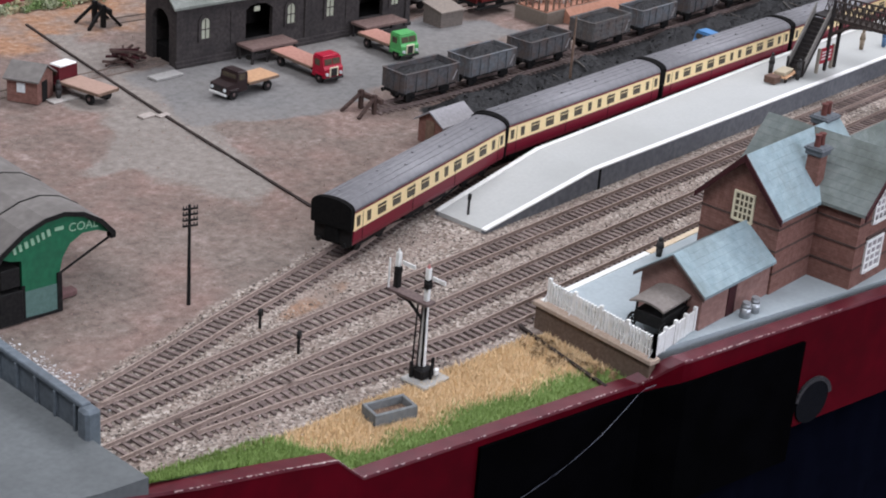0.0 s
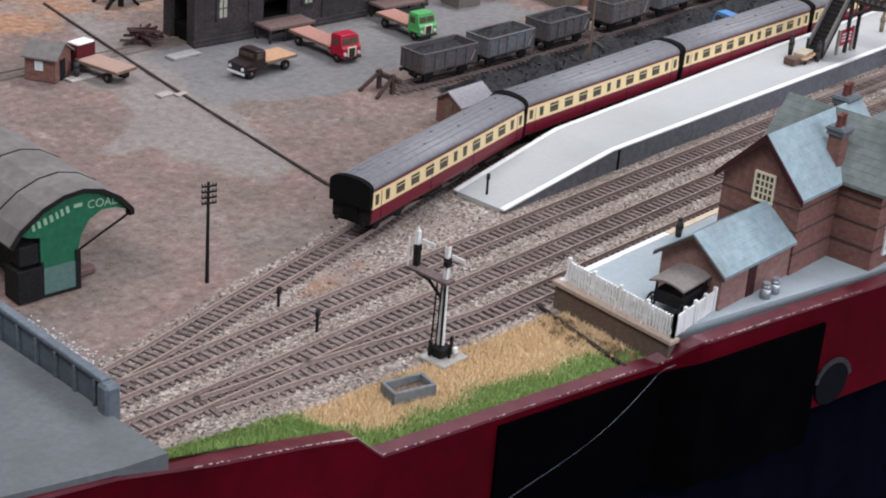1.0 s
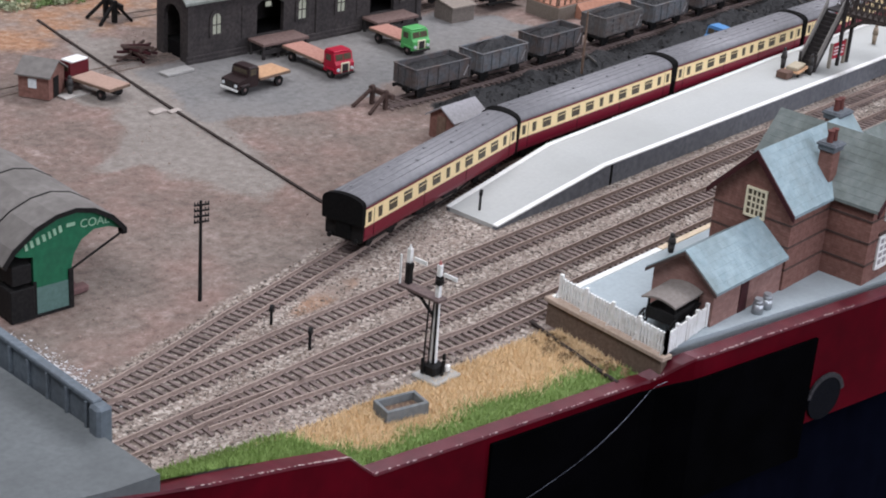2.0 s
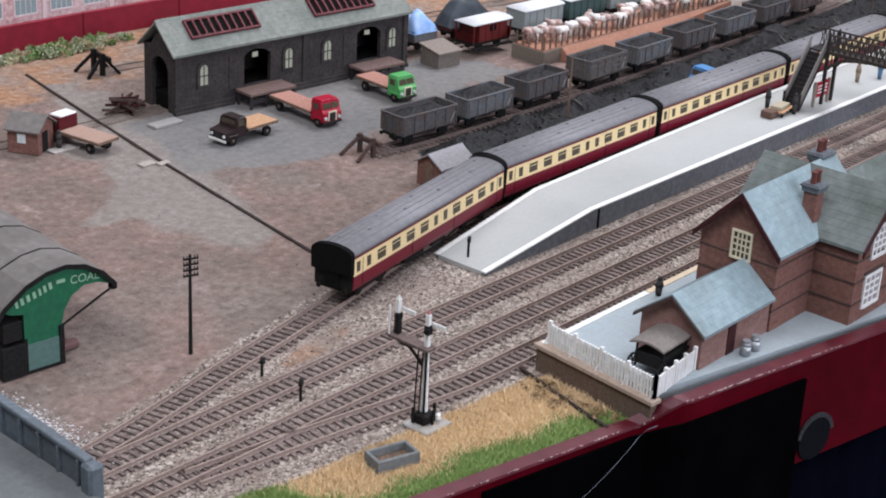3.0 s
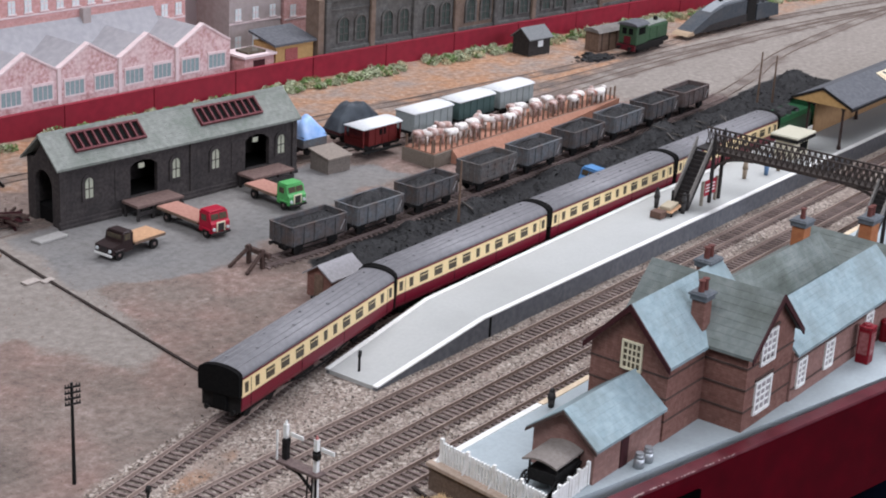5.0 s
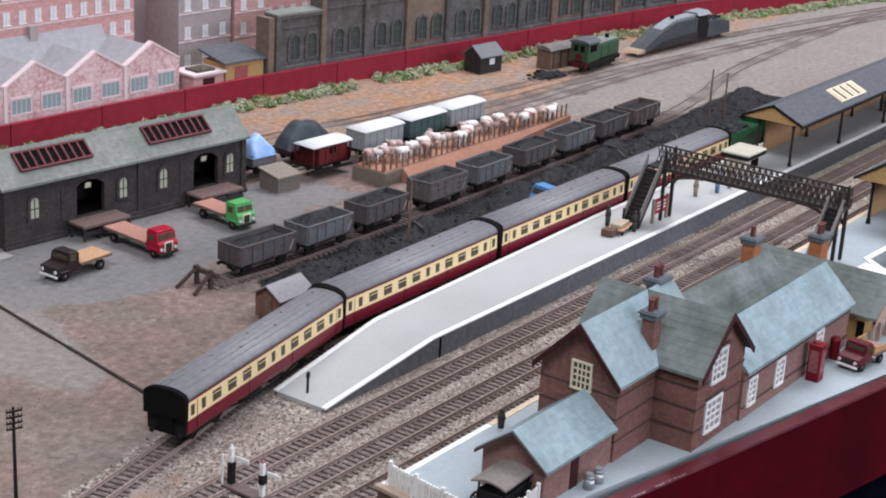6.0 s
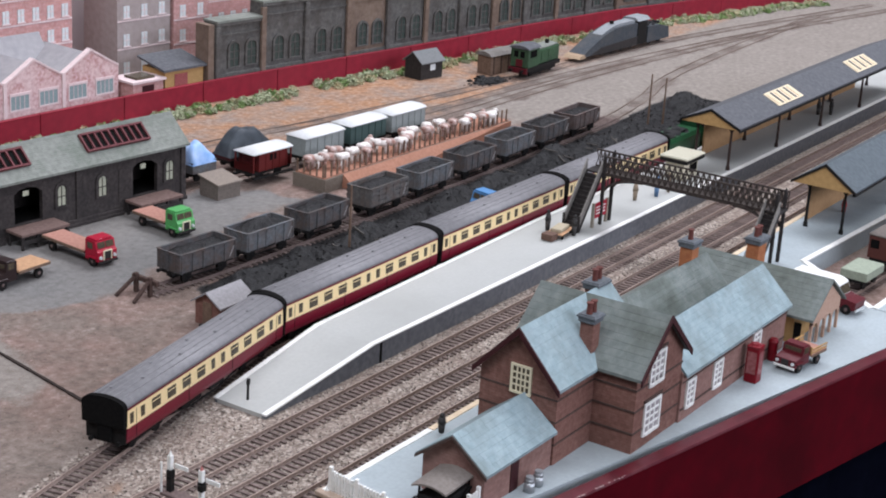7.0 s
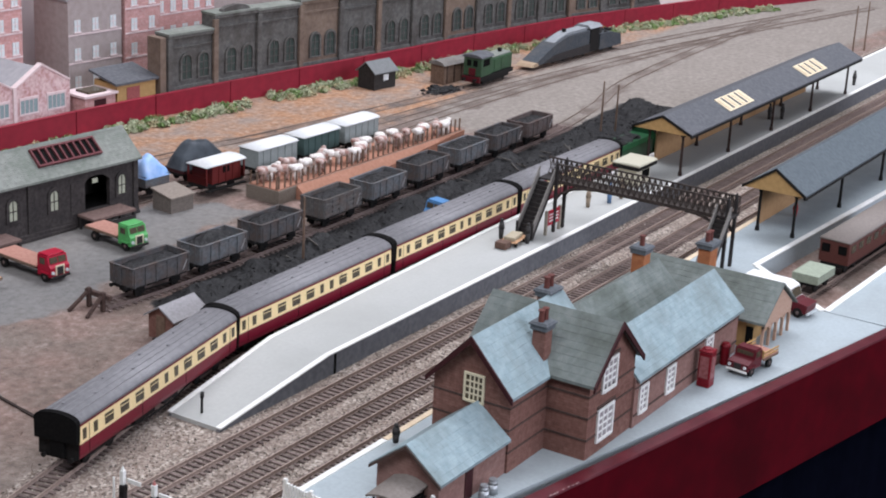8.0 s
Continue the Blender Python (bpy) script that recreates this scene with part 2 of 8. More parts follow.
    def lump(self, c, r, squash=1.0, rng=random, n=6, rough=0.35):
        """An uneven ball."""
        vs, fs = [(c[0], c[1], c[2] - r * squash)], []
        rings = 3
        for j in range(1, rings + 1):
            a = math.pi * j / (rings + 1)
            for i in range(n):
                k = r * (1 + rng.uniform(-rough, rough))
                t = 6.28318 * (i + 0.5 * (j % 2)) / n
                vs.append((c[0] + k * math.sin(a) * math.cos(t), c[1] + k * math.sin(a) * math.sin(t), c[2] - k * squash * math.cos(a)))
        vs.append((c[0], c[1], c[2] + r * squash))
        for i in range(n):
            fs.append((0, 1 + (i + 1) % n, 1 + i))
            for j in range(rings - 1):
                s, u = 1 + j * n, 1 + (j + 1) * n
                fs.append((s + i, s + (i + 1) % n, u + (i + 1) % n, u + i))
            fs.append((1 + (rings - 1) * n + i, 1 + (rings - 1) * n + (i + 1) % n, len(vs) - 1))
        return self.add(vs, fs)

    def mesh(self, name, smooth=False):
        me = bpy.data.meshes.new(name)
        me.from_pydata([(x * 0.01, y * 0.01, z * 0.01) for x, y, z in self.v], [], self.f)
        if smooth:
            me.polygons.foreach_set("use_smooth", [True] * len(me.polygons))
        me.update()
        return me


def cm(x, y, z=0.0, rz=0.0, rx=0.0, ry=0.0):
    return pose(x * 0.01, y * 0.01, z * 0.01, rx, ry, rz)


def thing(name, x, y, z, rz, label, category, group="", kind=""):
    ob = new(name)
    ob.empty_display_size = 0.01
    ob.matrix_world = cm(x, y, z, rz)
    return tagged(ob, label, category, group, kind)


def part(name, g, material, parent=None, label="", smooth=False, kind=""):
    me = g.mesh(name, smooth)
    me.materials.append(material)
    ob = new(name, me)
    if parent:
        ob.parent = parent
    return tagged(ob, label, "", "", kind)


def slab(name, g, material, label, category="", kind="structure", smooth=False):
    return tagged(part(name, g, material, None, "", smooth), label, category, "", kind)


def arch(x0, x1, z0, z1, n=7):
    """An opening outline with a round head."""
    r, c = (x1 - x0) / 2, (x0 + x1) / 2
    return [(x0, z0), (x1, z0)] + [(c + r * math.cos(math.pi * i / n), z1 - r + r * math.sin(math.pi * i / n)) for i in range(n + 1)]


def gable_outline(a, b, z0, eave, apex):
    return [(a, z0), (b, z0), (b, eave), ((a + b) / 2, apex), (a, eave)]


# ---- the hall ----
M_HALLFLOOR = mat("hall_floor", (0.10, 0.09, 0.085), (0.13, 0.12, 0.11), 0.7, grain=40, stain=2)
M_HALLWALL = mat("hall_wall", (0.24, 0.235, 0.225), (0.20, 0.195, 0.19), 0.9, grain=30, stain=1)
M_HALLCEIL = mat("hall_ceiling", (0.34, 0.34, 0.34), (0.30, 0.30, 0.30), 0.9, grain=30, stain=1)
slab("floor", G().box(-380, -420, -112, 520, 380, -107), M_HALLFLOOR, "dull brown hall floor under the table", "floor")
slab("ceiling", G().box(-380, -420, 250, 520, 380, 255), M_HALLCEIL, "plain grey hall ceiling above lamps", "ceiling")
slab("wall_west", G().box(-385, -420, -112, -380, 380, 255), M_HALLWALL, "plain dull grey hall wall", "wall")
slab("wall_east", G().box(520, -420, -112, 525, 380, 255), M_HALLWALL, "plain dull grey hall wall", "wall")
slab("wall_south", G().box(-380, -425, -112, 520, -420, 255), M_HALLWALL, "plain dull grey hall wall", "wall")
slab("wall_north", G().box(-380, 380, -112, 520, 385, 255), M_HALLWALL, "plain dull grey hall wall", "wall")


# ---- the board and its ground ----
def front_y(x):
    if x < -49:
        return -18.46 + 0.27 * (-49 - x)
    t = min(1.0, max(0.0, (x + 11.8) / 2.6))
    return -18.0 - (0.19 if x > -33.7 else 0.03) * (x + 33.7) * (1 if x > -33.7 else -1) - 2.1 * t * t * (3 - 2 * t)


BACK = [(-75, 78), (15.3, 73.2), (56, 70.4), (71, 68.8), (92, 66.0), (116, 62.4), (138, 60.0), (161, 56.6), (203, 46), (270, 26)]


def back_y(x):
    return float(np.interp(x, [p[0] for p in BACK], [p[1] for p in BACK]))


def rim_z(x):
    """Height of the front rim: it climbs towards the road bridge."""
    return float(np.interp(x, (-60, -54.2, -52.2, -49.9, -46, -39.9, -36.5, -35.4, -34.2, -33.2), (6.3, 6.35, 6.3, 5.95, 4.95, 3.35, 2.35, 2.05, 0.9, 0.0)))


def step01(a, b, x):
    t = min(1.0, max(0.0, (x - a) / (b - a)))
    return t * t * (3 - 2 * t)


def nz(x, y, s, k=0.0):
    return noise.noise((x * s, y * s, k))


D_X = [-46, -38, -31.8, -25.6, -19, -11.4, -2.9, 5.8, 11, 20, 40, 60, 230]
D_Y = [-2.0, -0.9, 0.35, 1.75, 3.1, 4.75, 6.9, 8.5, 9.1, 9.45, 9.7, 9.8, 9.8]


def d_y(x):
    return float(np.interp(x, D_X, D_Y))


def inside(poly, x, y):
    """Signed distance to a polygon, positive inside."""
    best, odd = 1e9, False
    for (ax, ay), (bx, by) in zip(poly, poly[1:] + poly[:1]):
        if (ay > y) != (by > y) and x < (bx - ax) * (y - ay) / (by - ay) + ax:
            odd = not odd
        ex, ey = bx - ax, by - ay
        t = max(0.0, min(1.0, ((x - ax) * ex + (y - ay) * ey) / (ex * ex + ey * ey)))
        best = min(best, math.hypot(x - ax - t * ex, y - ay - t * ey))
    return best if odd else -best


ROAD = [(-1.5, 33), (2.0, 46.5), (9, 48), (40, 43.5), (46, 38.5), (47, 33), (39, 34), (26, 31.5), (17, 29), (9, 28), (3, 30.5)]
LANE = [(3.3, 61.4), (6.4, 60.4), (5.7, 54.5), (4.1, 44.3), (-0.8, 31.4), (-3.6, 23.5), (-5.0, 18.4), (-9.0, 16.6), (-11.3, 18.7), (-11.5, 23.4), (-13.2, 27.2), (-16.5, 28.6), (-13.0, 31.9), (-9.5, 34.4), (-5.9, 40.2), (-7.9, 44.1), (-0.8, 51.0)]
COALYARD = [(15.5, 19.5), (18, 22.6), (24, 23.4), (45, 23.3), (97, 24.2), (112, 25.5), (122, 26), (125, 20), (118, 13), (60, 12.6), (22, 12.6), (18, 14.5)]


def ground_z(x, y):
    z = 0.10 * nz(x, y, 0.16) + 0.05 * nz(x, y, 0.7, 3)
    flat = step01(2.5, 5.5, abs(y + 4.2)) * step01(2.0, 4.0, abs(y - d_y(x)))
    z *= 0.25 + 0.75 * flat
    fy = front_y(x)
    bank = min(1.0, max(0.0, 1 - (y - fy - 0.5) / 8.2))
    z += (rim_z(x) if x > -49 else 5.0) * bank ** 1.15 * (1 - step01(-34, -32, x))
    if x < -36:
        z += 0.5 * step01(-37, -45, x) * step01(-9.5, -13.5, y)
    return z


RUTS = [[(-20, 50), (8, 48.5), (40, 45.5), (80, 42.6), (130, 41), (200, 34)], [(12, 62), (40, 58), (80, 52), (115, 48), (155, 45.5), (220, 33)],
        [(56, 47), (80, 46.4), (120, 44.2), (170, 38), (230, 26)], [(104, 26.4), (118, 28.6), (140, 33), (200, 36)]]


def rut_distance(x, y):
    best = 9.0
    for line in RUTS:
        for (ax, ay), (bx, by) in zip(line, line[1:]):
            if ax - 3 < x < bx + 3:
                t = max(0.0, min(1.0, (x - ax) / (bx - ax)))
                best = min(best, abs(y - ay - t * (by - ay)))
    return best


def build_ground():
    xs = np.concatenate([np.arange(-75, 118, 0.8), np.arange(118, 272, 2.0)])
    rows = 150
    vs, fs, layers = [], [], {"road": [], "lane": [], "ballast": [], "rust": [], "straw": [], "green": [], "coal": [], "rut": []}
    for x in xs:
        x = float(x)
        y0, y1 = front_y(x) + 0.6, back_y(x)
        for j in range(rows):
            y = y0 + (y1 - y0) * j / (rows - 1)
            vs.append((x, y, ground_z(x, y)))
            w = 0.9 * nz(x, y, 0.35, 7)
            layers["road"].append(step01(-2.2, 2.0, inside(ROAD, x, y) + 1.8 * w))
            layers["lane"].append(max(step01(-2.5, 2.5, inside(LANE, x, y) + 2 * w), step01(78, 108, x + 12 * w) * step01(14, 20, y) * step01(50, 42, y)))
            layers["ballast"].append(step01(-1.3, 1.0, d_y(x) + 2.0 - y + w) * step01(-1.0, 0.6, y + 13.0 + 0.06 * (x + 25) * (x < -25) + 0.6 * w) * (1 - 0.8 * step01(2.2, 0.5, math.hypot((x + 18.5) / 3.2, (y - 0.35 - 0.16 * (x + 18.5)) / 0.75))))
            layers["rust"].append(max(step01(46, 57, y - 7.5 * step01(48, 20, x) + 0.13 * (x - 40) * (x > 40) + 3 * w), step01(2.4, 0.6, math.hypot((x + 18.5) / 3.2, (y - 0.35 - 0.16 * (x + 18.5)) / 0.75))))
            g = y - front_y(x)
            layers["straw"].append(step01(-12.0, -13.2, y + 0.07 * (x + 25) + 0.8 * w) * step01(-8.5, -9.5, x))
            layers["green"].append(max(step01(4.2, 1.8, g + 2.2 * nz(x, y, 0.25, 5)) , step01(-32, -35, x + 2 * w)) * step01(-12.3, -13.0, y + 0.27 * (x + 35) * (x < -35)) * step01(-8.5, -9.5, x))
            layers["rut"].append(step01(2.6, 0.8, rut_distance(x, y) + 1.1 * w) * (0.55 + 0.4 * nz(x, y, 0.3, 12)) if y > 24 else 0.0)
            layers["coal"].append(step01(-1.5, 1.0, inside(COALYARD, x, y) + 1.3 * w))
    n = len(xs)
    fs = [(i * rows + j, (i + 1) * rows + j, (i + 1) * rows + j + 1, i * rows + j + 1) for i in range(n - 1) for j in range(rows - 1)]
    g = G()
    g.v, g.f = vs, fs
    me = g.mesh("ground", True)
    for key, values in layers.items():
        me.attributes.new(key, "FLOAT", "POINT").data.foreach_set("value", values)
    return me


def ground_material():
    m = bpy.data.materials.new("scenic_ground")
    m.use_nodes = True
    nt = m.node_tree
    p = nt.nodes["Principled BSDF"]
    p.inputs["Roughness"].default_value = 0.95
    tc = nt.nodes.new("ShaderNodeTexCoord")

    def tex(scale, detail=5, rough=0.6):
        t = nt.nodes.new("ShaderNodeTexNoise")
        t.inputs["Scale"].default_value, t.inputs["Detail"].default_value, t.inputs["Roughness"].default_value = scale, detail, rough
        nt.links.new(tc.outputs["Object"], t.inputs["Vector"])
        return t.outputs["Fac"]

    def ramp(src, stops):
        r = nt.nodes.new("ShaderNodeValToRGB")
        el = r.color_ramp.elements
        el[0].position, el[1].position = stops[0][0], stops[-1][0]
        el[0].color, el[1].color = (*stops[0][1], 1), (*stops[-1][1], 1)
        for pos, col in stops[1:-1]:
            el.new(pos).color = (*col, 1)
        nt.links.new(src, r.inputs["Fac"])
        return r.outputs["Color"]

    def mixed(fac, a, b):
        x = nt.nodes.new("ShaderNodeMixRGB")
        for sock, val in ((x.inputs["Fac"], fac), (x.inputs["Color1"], a), (x.inputs["Color2"], b)):
            nt.links.new(val, sock)
        return x.outputs["Color"]

    def layer(name, grainy=0.5):
        a, r, s = nt.nodes.new("ShaderNodeAttribute"), nt.nodes.new("ShaderNodeMapRange"), nt.nodes.new("ShaderNodeMath")
        a.attribute_name = name
        s.operation = "MULTIPLY_ADD"
        nt.links.new(fine, s.inputs[0])
        s.inputs[1].default_value = grainy
        nt.links.new(a.outputs["Fac"], s.inputs[2])
        r.inputs["From Min"].default_value, r.inputs["From Max"].default_value = 0.35 + grainy / 2, 0.65 + grainy / 2
        nt.links.new(s.outputs[0], r.inputs["Value"])
        return r.outputs["Result"]

    fine, mid, big = tex(420, 4, 0.7), tex(115, 6, 0.75), tex(14, 6, 0.62)
    blot, speck, scuff = tex(5.5, 4, 0.55), tex(190, 3, 0.6), tex(24, 5, 0.7)
    earth = mixed(ramp(big, ((0.42, (0, 0, 0)), (0.58, (1, 1, 1)))), ramp(mid, ((0.30, (0.095, 0.066, 0.053)), (0.47, (0.148, 0.108, 0.088)), (0.56, (0.175, 0.13, 0.107)), (0.74, (0.275, 0.218, 0.187)))),
                  ramp(mid, ((0.30, (0.125, 0.08, 0.063)), (0.47, (0.195, 0.128, 0.104)), (0.56, (0.235, 0.16, 0.134)), (0.74, (0.36, 0.275, 0.24)))))
    earth = mixed(ramp(blot, ((0.48, (0, 0, 0)), (0.62, (0.75, 0.75, 0.75)))), earth, ramp(mid, ((0.34, (0.10, 0.08, 0.064)), (0.5, (0.165, 0.135, 0.112)), (0.68, (0.235, 0.198, 0.17)))))
    earth = mixed(ramp(scuff, ((0.60, (0, 0, 0)), (0.68, (0.6, 0.6, 0.6)))), earth, ramp(mid, ((0.34, (0.22, 0.165, 0.14)), (0.68, (0.42, 0.34, 0.30)))))
    earth = mixed(ramp(speck, ((0.64, (0, 0, 0)), (0.70, (0.7, 0.7, 0.7)))), earth, ramp(mid, ((0.35, (0.05, 0.036, 0.03)), (0.65, (0.10, 0.075, 0.062)))))
    rust = ramp(mid, ((0.34, (0.16, 0.08, 0.04)), (0.5, (0.31, 0.16, 0.085)), (0.66, (0.38, 0.27, 0.19))))
    rust = mixed(ramp(big, ((0.42, (0, 0, 0)), (0.62, (0.85, 0.85, 0.85)))), rust, ramp(mid, ((0.34, (0.14, 0.11, 0.092)), (0.66, (0.29, 0.245, 0.21)))))
    road = mixed(ramp(blot, ((0.40, (0, 0, 0)), (0.62, (0.9, 0.9, 0.9)))), ramp(mid, ((0.34, (0.115, 0.11, 0.104)), (0.50, (0.15, 0.145, 0.138)), (0.66, (0.185, 0.178, 0.17)))),
                 ramp(mid, ((0.34, (0.15, 0.136, 0.122)), (0.66, (0.225, 0.21, 0.195)))))
    lane = mixed(ramp(big, ((0.40, (0, 0, 0)), (0.62, (1, 1, 1)))), ramp(mid, ((0.34, (0.16, 0.134, 0.113)), (0.50, (0.205, 0.177, 0.152)), (0.66, (0.25, 0.222, 0.195)))),
                 ramp(mid, ((0.34, (0.165, 0.141, 0.12)), (0.50, (0.22, 0.191, 0.165)), (0.66, (0.285, 0.253, 0.222)))))
    vor = nt.nodes.new("ShaderNodeTexVoronoi")
    vor.inputs["Scale"].default_value = 480
    nt.links.new(tc.outputs["Object"], vor.inputs["Vector"])
    sepc = nt.nodes.new("ShaderNodeSeparateColor")
    nt.links.new(vor.outputs["Color"], sepc.inputs[0])
    ballast = ramp(sepc.outputs[0], ((0.0, (0.10, 0.076, 0.062)), (0.35, (0.21, 0.168, 0.137)), (0.7, (0.32, 0.266, 0.226)), (1.0, (0.52, 0.46, 0.395))))
    ballast = mixed(ramp(big, ((0.42, (0, 0, 0)), (0.65, (0.6, 0.6, 0.6)))), ballast, ramp(mid, ((0.3, (0.145, 0.105, 0.08)), (0.7, (0.28, 0.21, 0.175)))))
    straw = ramp(fine, ((0.3, (0.38, 0.25, 0.12)), (0.7, (0.66, 0.50, 0.28))))
    green = ramp(fine, ((0.3, (0.08, 0.13, 0.03)), (0.7, (0.22, 0.30, 0.09))))
    coal = ramp(fine, ((0.3, (0.007, 0.007, 0.007)), (0.75, (0.032, 0.030, 0.029))))
    out = mixed(layer("rust", 0.6), earth, rust)
    out = mixed(layer("lane", 0.8), out, lane)
    out = mixed(layer("rut", 0.9), out, ramp(mid, ((0.34, (0.075, 0.056, 0.046)), (0.66, (0.16, 0.125, 0.105)))))
    out = mixed(layer("road", 0.7), out, road)
    out = mixed(layer("ballast", 0.5), out, ballast)
    out = mixed(layer("coal", 0.7), out, coal)
    out = mixed(layer("straw", 0.7), out, straw)
    out = mixed(layer("green", 0.7), out, green)
    nt.links.new(out, p.inputs["Base Color"])
    bn = nt.nodes.new("ShaderNodeBump")
    bn.inputs["Strength"].default_value, bn.inputs["Distance"].default_value = 0.6, 0.0012
    nt.links.new(fine, bn.inputs["Height"])
    nt.links.new(bn.outputs["Normal"], p.inputs["Normal"])
    return m


M_GROUND = ground_material()
ground_mesh = build_ground()
ground_mesh.materials.append(M_GROUND)
tagged(new("ground", ground_mesh), "brown earth, grey road and stone ballast of the layout", "ground", "", "structure")

# the rim of the table: painted board with chipped top edge, black panel, drape below
def ribbon(xs, section):
    """A closed section swept along x as one connected skin."""
    g, k = G(), 0
    for x in xs:
        pts = section(float(x))
        k = len(pts)
        g.v += [(float(x), y, z) for y, z in pts]
    n = len(xs)
    g.f = [(i * k + j, i * k + (j + 1) % k, (i + 1) * k + (j + 1) % k, (i + 1) * k + j) for i in range(n - 1) for j in range(k)]
    g.f += [tuple(range(k))[::-1], tuple((n - 1) * k + j for j in range(k))]
    return g


def rim_top(x):
    return rim_z(x) + 0.1 + 2.0 * step01(-11.6, -9.4, x)


rx = [-75.0, -60, -52, -46, -43, -41, -39, -37.5, -36.2, -35.4, -34.7, -34.2, -33.6, -33.2, -30, -24, -18, -14, -12, -11.4, -10.8, -10.2, -9.6, -9.0] + [float(v) for v in np.arange(-6, 272, 6.0)]
rim = ribbon(rx, lambda x: [(front_y(x) + 0.62, -6.4), (front_y(x) - 0.5, -6.4), (front_y(x) - 0.5, rim_top(x)), (front_y(x) + 0.62, rim_top(x))])
edge = ribbon(rx, lambda x: [(front_y(x) + 0.66, rim_top(x) - 0.01), (front_y(x) - 0.56, rim_top(x) - 0.01), (front_y(x) - 0.5, rim_top(x) + 0.16), (front_y(x) + 0.6, rim_top(x) + 0.16)])
fascia = thing("fascia_board", 0, 0, 0, 0, "dark red painted board along the table front", "fascia", "", "structure")
part("board", rim, M_FASCIA, fascia)
part("top_edge", edge, mat("fascia_edge", (0.085, 0.004, 0.012), (0.06, 0.004, 0.009), 0.35, grain=90, stain=40, c=(0.13, 0.03, 0.035), mix=0.6, spec=0.4), fascia, "chipped dark red edge")
flecks, chip_rng = G(), random.Random(77)
for _ in range(240):
    x = chip_rng.choice((chip_rng.uniform(-48, -33), chip_rng.gauss(-36, 1.2), chip_rng.uniform(-34, -8), chip_rng.uniform(-8, 6)))
    w, d, side = chip_rng.uniform(0.04, 0.22), chip_rng.uniform(0.015, 0.05), chip_rng.choice((-0.53, -0.5, -0.47))
    y, z = front_y(x) + side, rim_top(x) + 0.15
    slope = math.atan2(rim_top(x + 0.2) - rim_top(x - 0.2), 0.4)
    flecks.box(-w / 2, -d, 0, w / 2, d, 0.03, 0, Matrix.Translation((x, y, z)) @ Matrix.Rotation(-slope, 4, "Y"))
part("paint_chips", flecks, mat("bare_filler", (0.55, 0.46, 0.43), (0.36, 0.22, 0.21), 0.7, grain=500), fascia, "pale chips in the painted edge", kind="stuff")
PANEL_END = 2.2
pan = ribbon(np.linspace(-24.6, PANEL_END, 31), lambda x: [(front_y(x) - 0.52, -9.0), (front_y(x) - 0.75, -9.0), (front_y(x) - 0.75, -0.4 + 1.1 * step01(-11.6, -9.4, x)), (front_y(x) - 0.52, -0.4 + 1.1 * step01(-11.6, -9.4, x))])
part("black_panel", pan, mat("black_sheet", (0.0008, 0.0008, 0.001), (0.0015, 0.0015, 0.002), 0.7, grain=40, stain=5, spec=0.01), fascia, "black plastic sheet")
KX, KZ = 4.2, -4.7
knob = thing("speaker_cover", KX, front_y(KX) - 0.5, KZ, -10.8, "round dark cover with a grey half rim with its highlight painted in on the fascia", "cover")
part("disc", G().tube((0, 0.2, 0), (0, -0.18, 0), 1.75, 1.7, 32), mat("cover_black", (0.004, 0.0045, 0.006), (0.007, 0.0075, 0.01), 0.7, spec=0.05), knob)
# half a ring; the highlight along the cover's rim is put into its grey
ring = G()
for k in range(1, 15):
    a0, a1 = 6.28318 * k / 32, 6.28318 * (k + 1) / 32
    ring.bar((1.85 * math.cos(a0), -0.15, 1.85 * math.sin(a0)), (1.85 * math.cos(a1), -0.15, 1.85 * math.sin(a1)), 0.16, 0.34)
part("rim", ring, mat("cover_rim_highlight", (0.05, 0.047, 0.05), (0.02, 0.02, 0.022), 0.5), knob, "grey half rim with its highlight painted in")


def fold(x):
    return front_y(x) - 0.1 + 0.5 * math.sin(x * 0.9) * 0.8 + 0.3 * math.sin(x * 2.3)


dr = ribbon(np.linspace(-75, 270, 420), lambda x: [(fold(x) + 0.4, -106.5), (fold(x), -106.5), (fold(x) * 0.5 + front_y(x) * 0.5, -6.45), (fold(x) * 0.5 + front_y(x) * 0.5 + 0.4, -6.45)])
slab("table_drape", dr, M_NAVY, "dark navy cloth hanging under the table edge", "drape", "object", True)
cabl = G()
pts = [Vector((-10.6 - 10.2 * t, front_y(-10.6 - 10.2 * t) - 1.0 - 0.3 * math.sin(3 * t), 0.7 - 5.6 * t - 0.5 * math.sin(3.1 * t))) for t in np.linspace(0.03, 1.3, 30)]
for k, p in enumerate(pts):
    r = 0.05 + 0.03 * (k > 6)
    cabl.v += [(p.x + r * math.cos(a), p.y - r * math.sin(a) * 0.6, p.z + r * math.sin(a)) for a in (6.28318 * q / 8 for q in range(8))]
cabl.f = [(k * 8 + q, k * 8 + (q + 1) % 8, k * 8 + 8 + (q + 1) % 8, k * 8 + 8 + q) for k in range(len(pts) - 1) for q in range(8)]
slab("loose_cable", cabl, mat("clear_cable", (0.42, 0.45, 0.52), (0.16, 0.17, 0.20), 0.15, grain=120, spec=0.6), "thin pale cable hanging on the black panel", "cable", "object", True)

